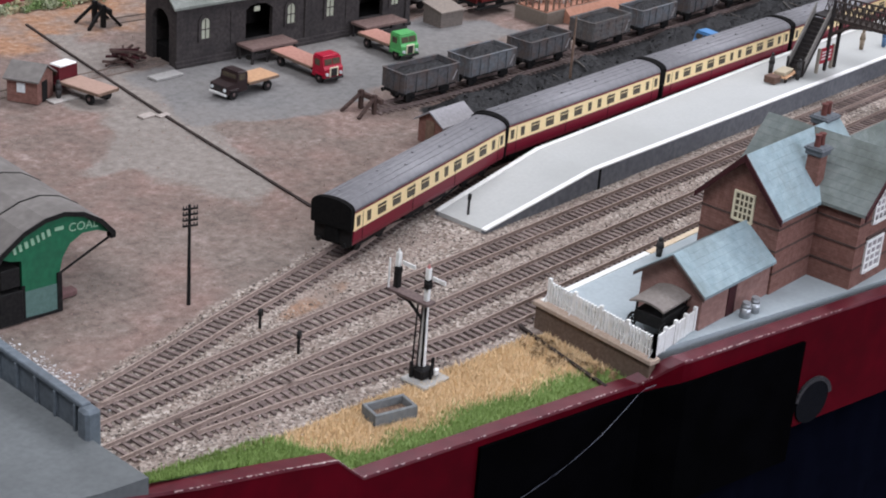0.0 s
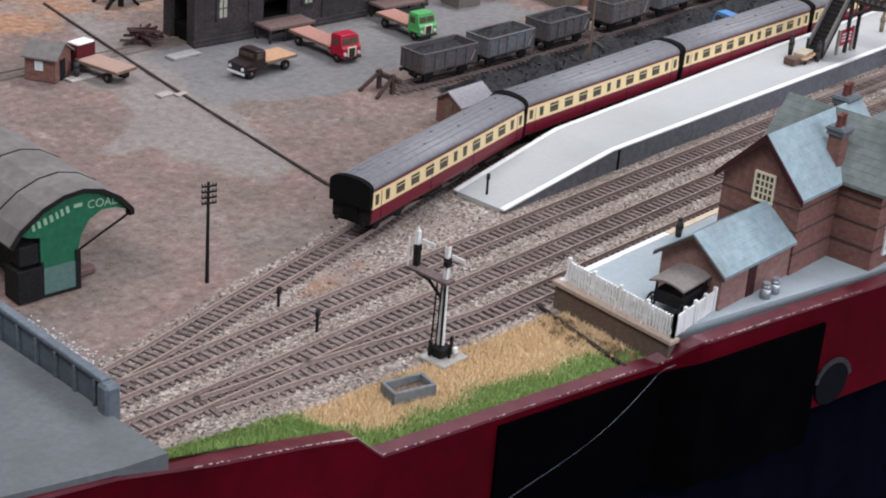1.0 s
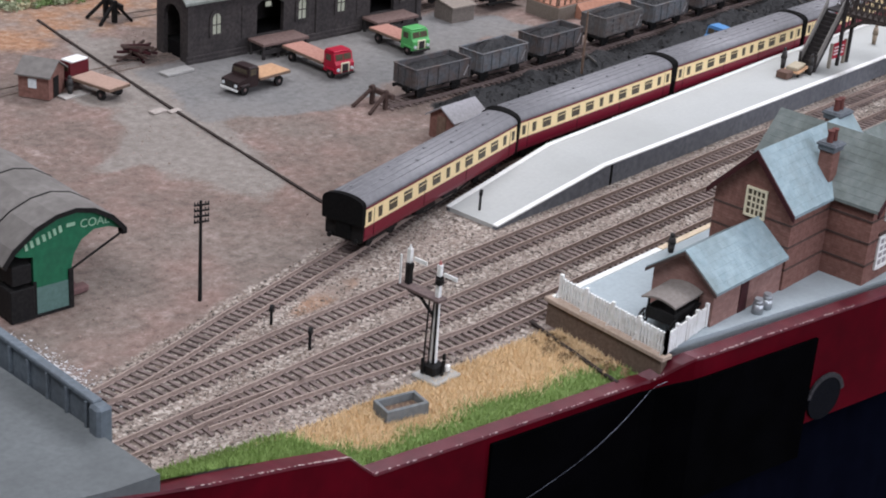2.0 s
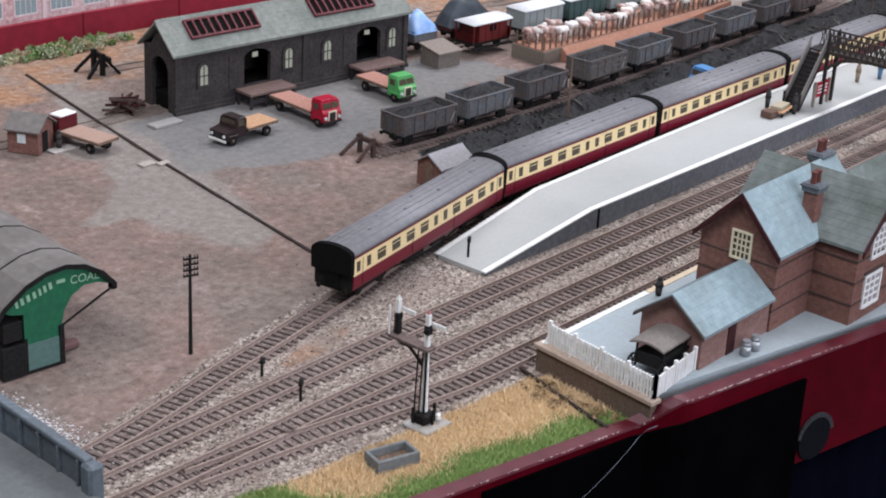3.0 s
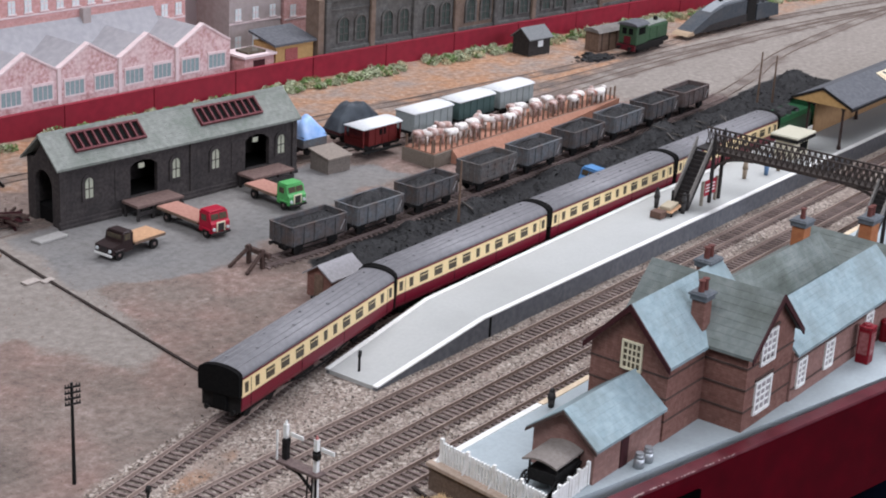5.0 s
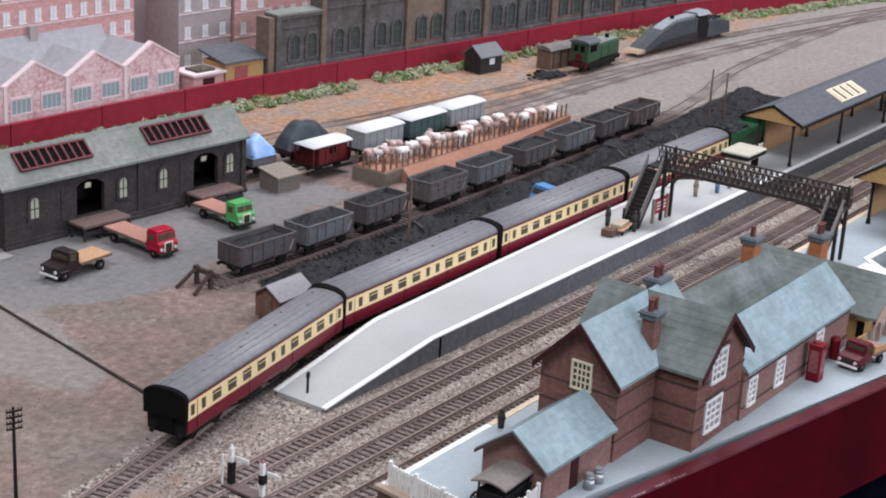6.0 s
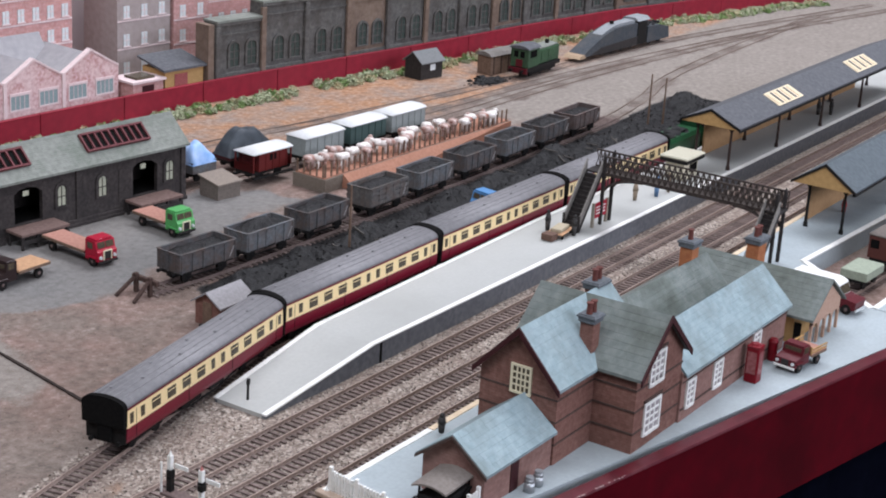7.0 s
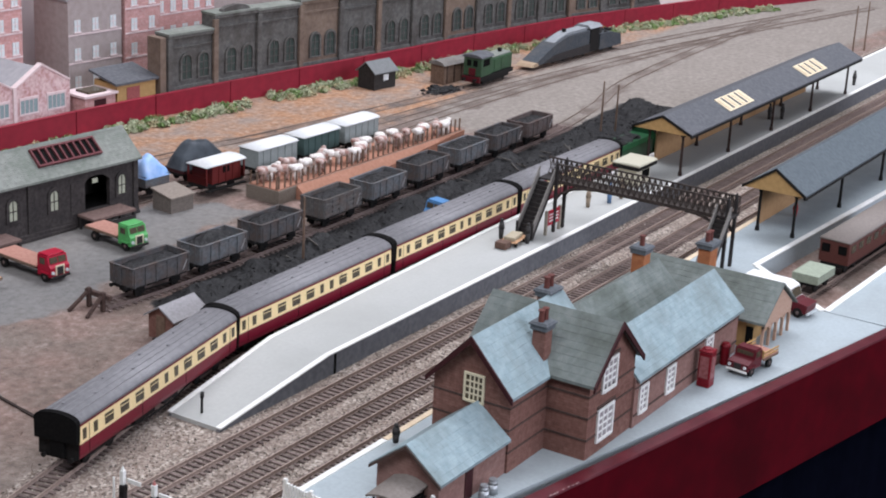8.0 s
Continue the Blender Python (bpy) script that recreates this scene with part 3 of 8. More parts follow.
# the joint between two baseboards
jn = G()
jp = [(4.2, 66), (2.9, 60.4), (0.4, 49), (-2.1, 37.1), (-4.6, 24), (-6.7, 13.0), (-7.5, 8.5)]
for (ax, ay), (bx, by) in zip(jp, jp[1:]):
    for k in range(6):
        t0, t1 = k / 6, (k + 1) / 6
        x0, y0, x1, y1 = ax + (bx - ax) * t0, ay + (by - ay) * t0, ax + (bx - ax) * t1, ay + (by - ay) * t1
        w0 = 0.11 + 0.06 * nz(x0, y0, 0.9)
        jn.add([(x0 - w0, y0, 0.04), (x1 - w0, y1, 0.04), (x1 + w0, y1, 0.10), (x0 + w0, y0, 0.10), (x0 - w0, y0, 0.15), (x1 - w0, y1, 0.15), (x1 + w0, y1, 0.19), (x0 + w0, y0, 0.19)],
               [(4, 7, 6, 5), (0, 1, 5, 4), (2, 3, 7, 6)])
jp = [(-10.6, -12.0), (-11.6, -15.5), (-12.6, -19.2), (-13.2, -21.6)]
for (ax, ay), (bx, by) in zip(jp, jp[1:]):
    jn.add([(ax - 0.13, ay, 0.1), (bx - 0.13, by, 0.1), (bx + 0.13, by, 0.1), (ax + 0.13, ay, 0.1), (ax - 0.13, ay, 0.3), (bx - 0.13, by, 0.3), (bx + 0.13, by, 0.3), (ax + 0.13, ay, 0.3)],
           [(4, 7, 6, 5), (0, 1, 5, 4), (2, 3, 7, 6)])
slab("board_joint", jn, mat("joint_dark", (0.018, 0.014, 0.012), (0.05, 0.035, 0.03), 0.9), "dark gap between two baseboards across the yard", "joint")

# ---- back wall ----
bw = thing("back_wall", 0, 0, 0, 0, "plain red painted wall along the back of the yard", "wall", "", "structure")
xs = [-75] + [float(v) for v in np.arange(-62, 272, 13.2)]
for a, b in zip(xs, xs[1:]):
    g = G()
    va, vb = Vector((a, back_y(a), 0)), Vector((b - 0.12, back_y(b), 0))
    d = (vb - va)
    m = Matrix.Translation((va.x, va.y, 0)) @ Matrix.Rotation(math.atan2(d.y, d.x), 4, "Z")
    g.box(0, 0, -1, d.length, 0.5, 2.9 + 0.06 * nz(a, 0, 0.3), 0.06, m)
    g.box(0, -0.05, 2.86, d.length, 0.55, 3.0, 0.04, m)
    part("panel", g, M_BACKRED, bw)

# ---- platforms ----
pf = thing("platform", 0, 0, 0, 0, "light grey station platform with white edges and a ramp", "platform", "", "structure")
BK = [(0.2, 5.4), (13.9, 6.5), (28.9, 7.0), (53, 7.75), (90, 7.85), (235, 7.85)]
FR = [(0.0, 0.0), (14.6, 0.0), (235, 0.0)]


def pf_back(x):
    return float(np.interp(x, [p[0] for p in BK], [p[1] for p in BK]))


stations = [(0.1, 0.35), (14.3, 2.0), (29, 2.0), (53, 2.0), (90, 2.0), (235, 2.0)]
top, wall_f, wall_b, ed_f, ed_b = G(), G(), G(), G(), G()
for (xa, za), (xb, zb) in zip(stations, stations[1:]):
    ba, bb = pf_back(xa), pf_back(xb)
    fa = 0.25
    top.add([(xa, 0.46, za), (xb, 0.46, zb), (xb, bb - 0.41, zb), (xa, ba - 0.41, za), (xa, 0.46, -0.3), (xb, 0.46, -0.3), (xb, bb - 0.41, -0.3), (xa, ba - 0.41, -0.3)],
            [(0, 1, 2, 3), (0, 3, 7, 4), (1, 5, 6, 2)])
    for t, y0a, y1a, y0b, y1b in ((wall_f, fa - 0.15, fa + 0.2, fa - 0.15, fa + 0.2), (wall_b, ba - 0.4, ba - 0.15, bb - 0.4, bb - 0.15)):
        t.add([(xa, y0a, -0.3), (xb, y0b, -0.3), (xb, y1b, -0.3), (xa, y1a, -0.3), (xa, y0a, za - 0.08), (xb, y0b, zb - 0.08), (xb, y1b, zb - 0.08), (xa, y1a, za - 0.08)],
              [(0, 1, 5, 4), (1, 2, 6, 5), (2, 3, 7, 6), (3, 0, 4, 7), (4, 5, 6, 7)])
    for t, y0a, y1a, y0b, y1b in ((ed_f, 0.0, 0.5, 0.0, 0.5), (ed_b, ba - 0.45, ba, bb - 0.45, bb)):
        t.add([(xa, y0a, za - 0.07), (xb, y0b, zb - 0.07), (xb, y1b, zb - 0.07), (xa, y1a, za - 0.07), (xa, y0a, za + 0.05), (xb, y0b, zb + 0.05), (xb, y1b, zb + 0.05), (xa, y1a, za + 0.05)],
              [(0, 1, 5, 4), (1, 2, 6, 5), (2, 3, 7, 6), (3, 0, 4, 7), (4, 5, 6, 7), (0, 3, 2, 1)])
part("surface", top, M_PLATFORM, pf)
part("front_wall", wall_f, M_PFWALL, pf, "dark grey stone platform wall")
part("rear_wall", wall_b, M_PFWALL, pf)
part("front_edging", ed_f, M_WHITE, pf, "white painted platform edge")
part("rear_edging", ed_b, M_WHITE, pf, "white painted platform edge")
part("joint_post", G().box(15.1, 0.02, -0.2, 15.32, 0.12, 1.85), M_DARK, pf, "dark upright joint in the wall")

# station platform and forecourt
fore = thing("station_forecourt", 0, 0, 0, 0, "blue-grey paved station platform and forecourt", "platform", "", "structure")


def flat_slab(poly, z0, z1):
    return G().prism(poly, "z", z0, z1)


part("paving", flat_slab([(-9.2, -13.2), (-10.3, front_y(-10.7) + 0.7), (52, front_y(52) + 0.7), (52.2, -29.4), (60.4, -19.4), (240, -28), (240, -13.2)], -0.3, 2.05), M_PAVING, fore)
part("approach", flat_slab([(52.3, -29.6), (52.3, front_y(52.3) + 0.7), (230, front_y(230) + 0.7), (230, -34)], -0.3, 2.05), M_PAVING, fore)
part("track_edging", G().box(-9.4, -13.3, 1.9, 3.4, -12.75, 2.12, 0.03), M_WHITE, fore, "white platform edge")
part("track_edging", G().box(3.5, -13.3, 1.9, 240, -12.75, 2.12, 0.03), M_CREAMEDGE, fore, "cream platform edge")
e = Matrix.Translation((60.4, -19.1, 0)) @ Matrix.Rotation(math.atan2(-8.9, 179.6), 4, "Z")
part("bay_edging", G().box(0, -0.3, 1.95, 179.6, 0.3, 2.14, 0.03, e), M_WHITE, fore, "white platform edge")
e = Matrix.Translation((52.4, -29.6, 0)) @ Matrix.Rotation(math.atan2(-4.4, 177), 4, "Z")
part("approach_edging", G().box(0, -0.3, 1.95, 177, 0.3, 2.14, 0.03, e), M_WHITE, fore, "white platform edge")
e = Matrix.Translation((52.2, -29.3, 0)) @ Matrix.Rotation(math.atan2(9.9, 8.2), 4, "Z")
part("bay_end_edging", G().box(0, -0.35, 1.95, 12.8, 0.35, 2.16, 0.03, e), M_WHITE, fore, "white platform edge")
e = Matrix.Translation((-9.35, -12.9, 0)) @ Matrix.Rotation(math.atan2(-9.9, -1.2), 4, "Z")
part("end_wall", G().box(-0.2, -0.35, -0.3, 10.5, 0.25, 1.75, 0.03, e), mat("brown_end_wall", (0.11, 0.075, 0.055), (0.16, 0.115, 0.085), 0.9, stain=40), fore, "brown stone end wall")
part("coping", G().box(-0.35, -0.55, 1.76, 10.7, 0.45, 2.1, 0.05, e), mat("pale_coping", (0.42, 0.33, 0.26), (0.33, 0.25, 0.19), 0.8), fore, "pale stone coping")

# ---- tracks ----
SLEEP = G().box(-0.13, -1.38, 0.0, 0.13, 1.38, 0.16, 0.02).mesh("sleeper")
SLEEP.materials.append(M_SLEEPER)


def along(pts, step):
    """Points and headings at even steps along a line."""
    out, carry = [], 0.0
    for (ax, ay), (bx, by) in zip(pts, pts[1:]):
        L = math.hypot(bx - ax, by - ay)
        s = carry
        while s < L:
            out.append((ax + (bx - ax) * s / L, ay + (by - ay) * s / L, math.atan2(by - ay, bx - ax)))
            s += step
        carry = s - L
    return out


def smooth_line(pts, n=6):
    """A Catmull-Rom curve through the points."""
    p = [pts[0]] + pts + [pts[-1]]
    out = []
    for i in range(1, len(p) - 2):
        for k in range(n):
            t = k / n
            out.append(tuple(0.5 * (2 * p[i][c] + (p[i + 1][c] - p[i - 1][c]) * t + (2 * p[i - 1][c] - 5 * p[i][c] + 4 * p[i + 1][c] - p[i + 2][c]) * t * t + (3 * p[i][c] - p[i - 1][c] - 3 * p[i + 1][c] + p[i + 2][c]) * t ** 3) for c in (0, 1)))
    return out + [pts[-1]]


def rail(pts, off):
    g = G()
    q = []
    for i, (x, y) in enumerate(pts):
        a, b = pts[max(0, i - 1)], pts[min(len(pts) - 1, i + 1)]
        d = Vector((b[0] - a[0], b[1] - a[1])).normalized()
        q.append((x - d.y * off, y + d.x * off, d))
    prof = [(-0.09, 0.15), (0.09, 0.15), (0.05, 0.20), (0.05, 0.40), (0.06, 0.46), (-0.06, 0.46), (-0.05, 0.40), (-0.05, 0.20)]
    k = len(prof)
    vs = [(x - d.y * u, y + d.x * u, z) for x, y, d in q for u, z in prof]
    fs = [(i * k + j, (i + 1) * k + j, (i + 1) * k + (j + 1) % k, i * k + (j + 1) % k) for i in range(len(q) - 1) for j in range(k)]
    fs += [tuple(range(k)), tuple((len(q) - 1) * k + j for j in range(k))[::-1]]
    return g.add(vs, [f[::-1] for f in fs])


def track(label, pts, singles, sleepers=True, step=0.68, tint=None):
    t = thing("railway_track", 0, 0, 0, 0, label, "track", "", "structure")
    pts = smooth_line(pts)
    for off in (-0.86, 0.86):
        part("rail", rail(pts, off), tint or M_RAIL, t, "worn steel rail")
    rest, m = G(), None
    for x, y, a in along(pts, step):
        if not sleepers:
            break
        if singles[0] < x < singles[1]:
            ob = new("sleeper", SLEEP)
            ob.parent = t
            ob.matrix_basis = cm(x, y, 0.02, math.degrees(a) + random.uniform(-1.5, 1.5))
        else:
            rest.box(-0.13, -1.38, 0.02, 0.13, 1.38, 0.18, 0, Matrix.Translation((x, y, 0)) @ Matrix.Rotation(a, 4, "Z"))
    if rest.v:
        part("far_sleepers", rest, M_SLEEPER, t, kind="stuff")
    return t


track("main line track on stone ballast beside the platform", [(-62, -3.4), (-45, -3.0), (-30, -2.75), (-12, -2.45), (20, -2.45), (90, -2.4), (240, -2.4)], (-48, 100))
track("second running line on stone ballast", [(-62, -6.3), (-45, -6.9), (-32, -7.0), (-23.4, -6.9), (-5, -6.9), (20, -6.9), (90, -6.9), (240, -6.9)], (-48, 100))
track("loop line beside the station platform", [(-37, -7.6), (-31, -8.4), (-25.6, -9.2), (-16.3, -10.7), (-10, -10.9), (0, -10.9), (20, -10.9), (90, -10.9), (240, -10.9)], (-33, 90))
track("goods loop curving away behind the platform", [(x, y) for x, y in zip(D_X, D_Y)], (-47, 110))
track("siding under the coal wagons", [(14, 25.6), (24, 24.7), (50, 24.6), (97, 25.6), (104, 26.4)], (14, 100), True, 0.75, M_SLEEPER)
M_OLD = mat("buried_rail", (0.15, 0.115, 0.095), (0.20, 0.155, 0.13), 0.9)
track("goods shed road half buried in earth", [(-20, 50), (8, 48.5), (40, 45.5), (80, 42.6), (130, 41), (200, 34)], (300, 300), False, 0.8, M_OLD).location.z = -0.0034
track("yard road half buried in earth", [(12, 62), (40, 58), (80, 52), (115, 48), (155, 45.5), (220, 33)], (300, 300), False, 0.8, M_OLD).location.z = -0.0034
track("yard road half buried in earth", [(56, 47), (80, 46.4), (120, 44.2), (170, 38), (230, 26)], (300, 300), False, 0.8, M_OLD).location.z = -0.0034
track("siding rails half buried in earth", [(104, 26.4), (118, 28.6), (140, 33), (200, 36)], (300, 300), False, 0.8, M_OLD).location.z = -0.0034
track("bay platform track", [(58.5, -24.4), (80, -25.2), (220, -31)], (58, 90))

# ---- road bridge ----
rb = thing("road_bridge", 0, 0, 0, 0, "grey girder road bridge over the tracks", "bridge")
part("deck", flat_slab([(-48.1, 8), (-49.1, -18.5), (-51.7, -18.1), (-55.4, -17.0), (-66, -13.9), (-66, 8)], 5.9, 6.9), M_DECK, rb, "weathered grey roadway")
e = Matrix.Translation((-47.2, 8, 0)) @ Matrix.Rotation(math.atan2(-21.2, -1.6), 4, "Z")
gd = G().box(0, -0.12, 5.6, 21.1, 0.12, 8.45, 0.03, e).box(-0.1, -0.3, 8.45, 21.2, 0.3, 8.75, 0.06, e)
part("parapet", gd, M_BRIDGE, rb, "grey girder parapet")
for k in range(11):
    part("rib", G().box(1.4 + 1.9 * k, 0.1, 6.9, 1.6 + 1.9 * k, 0.34, 8.45, 0.03, e), M_BRIDGE, rb)
    part("rib", G().box(1.4 + 1.9 * k, -0.34, 5.7, 1.6 + 1.9 * k, -0.1, 8.45, 0.03, e), M_BRIDGE, rb)
part("end_post", G().box(20.9, -0.45, 5.6, 21.9, 0.5, 8.6, 0.18, e), M_BRIDGE, rb)
part("abutment", G().prism([(-66, -12.6), (-66, -9), (-49.3, -11.5), (-49.3, -17.2), (-53, -16.6)], "z", -0.3, 5.88), M_STONE, rb)
part("abutment", G().box(-66, 4, -0.3, -46.6, 9, 5.9, 0.05), M_STONE, rb)


# ---- buildings ----
M_PANE = mat("pale_pane", (0.62, 0.66, 0.66), (0.50, 0.53, 0.53), 0.25, bump=0.0)
M_DIMPANE = mat("dim_pane", (0.34, 0.31, 0.31), (0.26, 0.24, 0.24), 0.2, bump=0.0)
M_YPANE = mat("yellowed_pane", (0.42, 0.43, 0.33), (0.33, 0.34, 0.26), 0.3, bump=0.0)
M_CREAM = mat("cream_paint", (0.70, 0.64, 0.46), (0.62, 0.56, 0.40), 0.6)
M_POT = mat("clay_pot", (0.10, 0.035, 0.03), (0.14, 0.05, 0.04), 0.8)
M_ORANGE = brick_mat("orange_brick", (0.42, 0.17, 0.075), (0.36, 0.13, 0.06), (0.8, 0.75, 0.7))
M_CAPSLATE = mat("chimney_cap", (0.09, 0.10, 0.11), (0.13, 0.14, 0.15), 0.85)
M_SKYRED = mat("skylight_red", (0.13, 0.034, 0.038), (0.10, 0.027, 0.03), 0.6)


def roof_pair(g, axis, a, b, lo, mid, hi, eave, apex, thick=0.22, over=0.4):
    """Two slopes of a gable roof; the ridge runs along the axis from a to b."""
    k = (apex - eave) / (mid - lo)
    zl = eave - k * over
    k2 = (apex - eave) / (hi - mid)
    zr = eave - k2 * over
    g.prism([(lo - over, zl), (mid, apex), (mid, apex + thick), (lo - over, zl + thick)], axis, a, b)
    g.prism([(mid, apex), (hi + over, zr), (hi + over, zr + thick), (mid, apex + thick)], axis, a, b)
    return g


def slate_rows(g, axis, a, b, lo, mid, eave, apex, rows=9, over=0.4, lift=0.215):
    """Raised courses of slates on the slope from lo to mid."""
    k = (apex - eave) / (mid - lo)
    sgn = 1 if mid > lo else -1
    u0, u1 = lo - sgn * over, mid
    n = rows
    rng = random.Random(n * 7 + int(a * 10))
    for i in range(n):
        p0, p1 = u0 + (u1 - u0) * i / n, u0 + (u1 - u0) * (i + 1) / n
        z0, z1 = eave + k * sgn * abs(p0 - lo) * (1 if (p0 - lo) * sgn > 0 else -1) * sgn, eave + k * sgn * abs(p1 - lo) * (1 if (p1 - lo) * sgn > 0 else -1) * sgn
        x = a
        while x < b - 0.05:
            w = min(rng.uniform(0.42, 0.52), b - x)
            d = rng.uniform(0.022, 0.032)
            out = [(p0, z0 + lift), (p1, z1 + lift), (p1, z1 + lift + 0.01), (p0, z0 + lift + d)]
            g.prism(out, axis, x, x + w - 0.008)
            x += w
    return g


def sash(parent, name, axis, at, u0, u1, z0, z1, frame_mat, pane_mat, cols=3, rows_=3, out=-1, bar=0.09):
    """A window standing proud of a wall; axis is the wall's normal."""
    w = None
    def bx(g, ua, ub, za, zb, d0, d1):
        lo, hi = sorted((at + out * d0, at + out * d1))
        return g.box(ua, lo, za, ub, hi, zb) if axis == "y" else g.box(lo, ua, za, hi, ub, zb)
    pane = part(name, bx(G(), u0, u1, z0, z1, 0.01, 0.06), pane_mat, parent)
    fr = G()
    t = bar * 1.5
    bx(fr, u0 - t, u0, z0 - t, z1 + t, 0.0, 0.16); bx(fr, u1, u1 + t, z0 - t, z1 + t, 0.0, 0.16)
    bx(fr, u0, u1, z1, z1 + t, 0.0, 0.16); bx(fr, u0, u1, z0 - t, z0, 0.0, 0.2)
    part("frame", fr, frame_mat, pane)
    gb = G()
    for i in range(1, cols):
        c = u0 + (u1 - u0) * i / cols
        bx(gb, c - bar / 2, c + bar / 2, z0, z1, 0.05, 0.11)
    for i in range(1, rows_):
        c = z0 + (z1 - z0) * i / rows_
        bx(gb, u0, u1, c - bar / 2, c + bar / 2, 0.05, 0.115)
    part("glazing_bar", gb, frame_mat, pane)
    return pane


def chimney(parent, x, y, z0, z1, brick, w=1.25, d=1.25, pots=2):
    c = part("chimney", G().box(x - w / 2, y - d / 2, z0, x + w / 2, y + d / 2, z1, 0.05).box(x - w / 2 - 0.1, y - d / 2 - 0.1, z0 + 0.3, x + w / 2 + 0.1, y + d / 2 + 0.1, z0 + 0.55), brick, parent, "brick chimney stack")
    part("cap", G().box(x - w / 2 - 0.15, y - d / 2 - 0.15, z1 - 0.35, x + w / 2 + 0.15, y + d / 2 + 0.15, z1 + 0.3, 0.05).box(x - w / 2 - 0.25, y - d / 2 - 0.25, z1 + 0.02, x + w / 2 + 0.25, y + d / 2 + 0.25, z1 + 0.2, 0.04), M_CAPSLATE, c, "dark slate cap")
    for i in range(pots):
        px = x + (i - (pots - 1) / 2) * 0.62
        part("chimney_pot", G().tube((px, y, z1 + 0.28), (px, y, z1 + 1.15), 0.24, 0.2, 10).tube((px, y, z1 + 1.1), (px, y, z1 + 1.2), 0.27, 0.27, 10), M_POT, c, "dark clay pot")


def station():
    s = thing("station_building", 4.2, -23.1, 2.05, 0, "red brick station house with blue slate roofs and chimneys", "station")
    part("wall", G().prism(gable_outline(0, 6.5, 0, 6.3, 9.75), "x", 0, 12.8), M_BRICK, s, "printed red brick wall")
    part("wall", G().prism([(5.4, 0), (12.8, 0), (12.8, 6.3), (9.1, 9.75), (5.4, 6.3)], "y", -3.5, -0.01), M_BRICK, s, "printed red brick bay")
    part("wall", G().prism(gable_outline(-3.7, 1.9, 0, 4.1, 6.72), "x", 12.81, 33), M_BRICK2, s, "paler red brick wing")
    part("wall", G().box(12.82, 2.21, 0, 33, 7.5, 4.0), M_BRICK, s)
    part("wall", G().prism([(34.6, 0), (41.2, 0), (41.2, 2.9), (37.9, 5.2), (34.6, 2.9)], "y", -3.9, 7), M_OCHRE, s, "ochre end block")
    # porch with arches on the end block
    pr = G().box(34.7, -5.5, 2.0, 41.1, -5.25, 2.9)
    for i in range(5):
        x = 34.7 + 1.55 * i
        pr.box(x, -5.5, 0, x + 0.22, -5.25, 2.2)
    pr.prism([(34.7, 2.9), (41.1, 2.9), (37.9, 5.15)], "y", -5.5, -5.25)
    for i in range(4):
        x = 34.92 + 1.55 * i
        pr.prism([(x, 2.0), (x, 1.5), (x + 0.25, 1.85), (x + 0.55, 2.0)], "y", -5.48, -5.27)
        pr.prism([(x + 1.33, 2.0), (x + 0.78, 2.0), (x + 1.08, 1.85), (x + 1.33, 1.5)], "y", -5.48, -5.27)
    part("porch", pr, mat("porch_brick", (0.40, 0.24, 0.17), (0.48, 0.34, 0.26), 0.8), s, "arched porch front")
    part("door", G().box(34.5, -4.6, 0, 34.62, -3.95, 2.0), M_DARK, s)
    # string courses
    for z in (1.55, 3.3, 5.0):
        part("band", G().box(-0.04, -0.04, z, 5.36, 6.54, z + 0.14).box(5.33, -3.56, z, 12.86, -0.05, z + 0.14), M_BAND, s, "dark brick band")
    part("band", G().box(12.87, -3.76, 0.95, 33.04, -3.71, 1.1).box(12.87, -3.76, 3.25, 33.04, -3.71, 3.36), M_BAND, s, "dark brick band")
    # roofs
    r = part("roof", roof_pair(G(), "x", -0.5, 12.8, 0, 3.25, 6.5, 6.3, 9.75), M_SLATE, s, "blue slate roof")
    part("slating", slate_rows(G(), "x", -0.5, 8.6, 0, 3.25, 6.3, 9.75, 9), M_SLATE, r, "blue slates", kind="stuff")
    r = part("roof", roof_pair(G(), "y", -4.0, 7.2, 5.4, 9.1, 12.8, 6.3, 9.76), M_SLATE_D, s, "grey-green slate roof")
    part("slating", slate_rows(G(), "y", -4.0, 7.2, 5.4, 9.1, 6.3, 9.76, 9), M_SLATE_D, r, "grey-green slates", kind="stuff")
    r = part("roof", roof_pair(G(), "x", 12.9, 33.3, -3.7, -0.9, 1.9, 4.1, 6.75, 0.22, 0.35), M_SLATE, s, "blue slate wing roof")
    part("slating", slate_rows(G(), "x", 12.9, 33.3, -3.7, -0.9, 4.1, 6.75, 9, 0.35), M_SLATE, r, "blue slates", kind="stuff")
    r = part("roof", roof_pair(G(), "x", 12.9, 33.3, 2.3, 4.4, 7.5, 4.3, 6.55, 0.2, 0.2), M_SLATE_D, s, "dark slate wing roof")
    part("slating", slate_rows(G(), "x", 12.9, 33.3, 2.3, 4.4, 4.3, 6.55, 7, 0.2), M_SLATE_D, r, kind="stuff")
    r = part("roof", roof_pair(G(), "y", -5.8, 7.2, 34.6, 37.9, 41.2, 2.95, 5.3, 0.2, 0.6), M_SLATE_D, s, "dark slate porch roof")
    part("slating", slate_rows(G(), "y", -5.8, 7.2, 34.6, 37.9, 2.95, 5.3, 8, 0.6, 0.195), M_SLATE_D, r, kind="stuff")
    part("rear_roof", G().box(29, 5.5, 2.6, 36, 7.4, 2.8), M_SLATE_D, s)
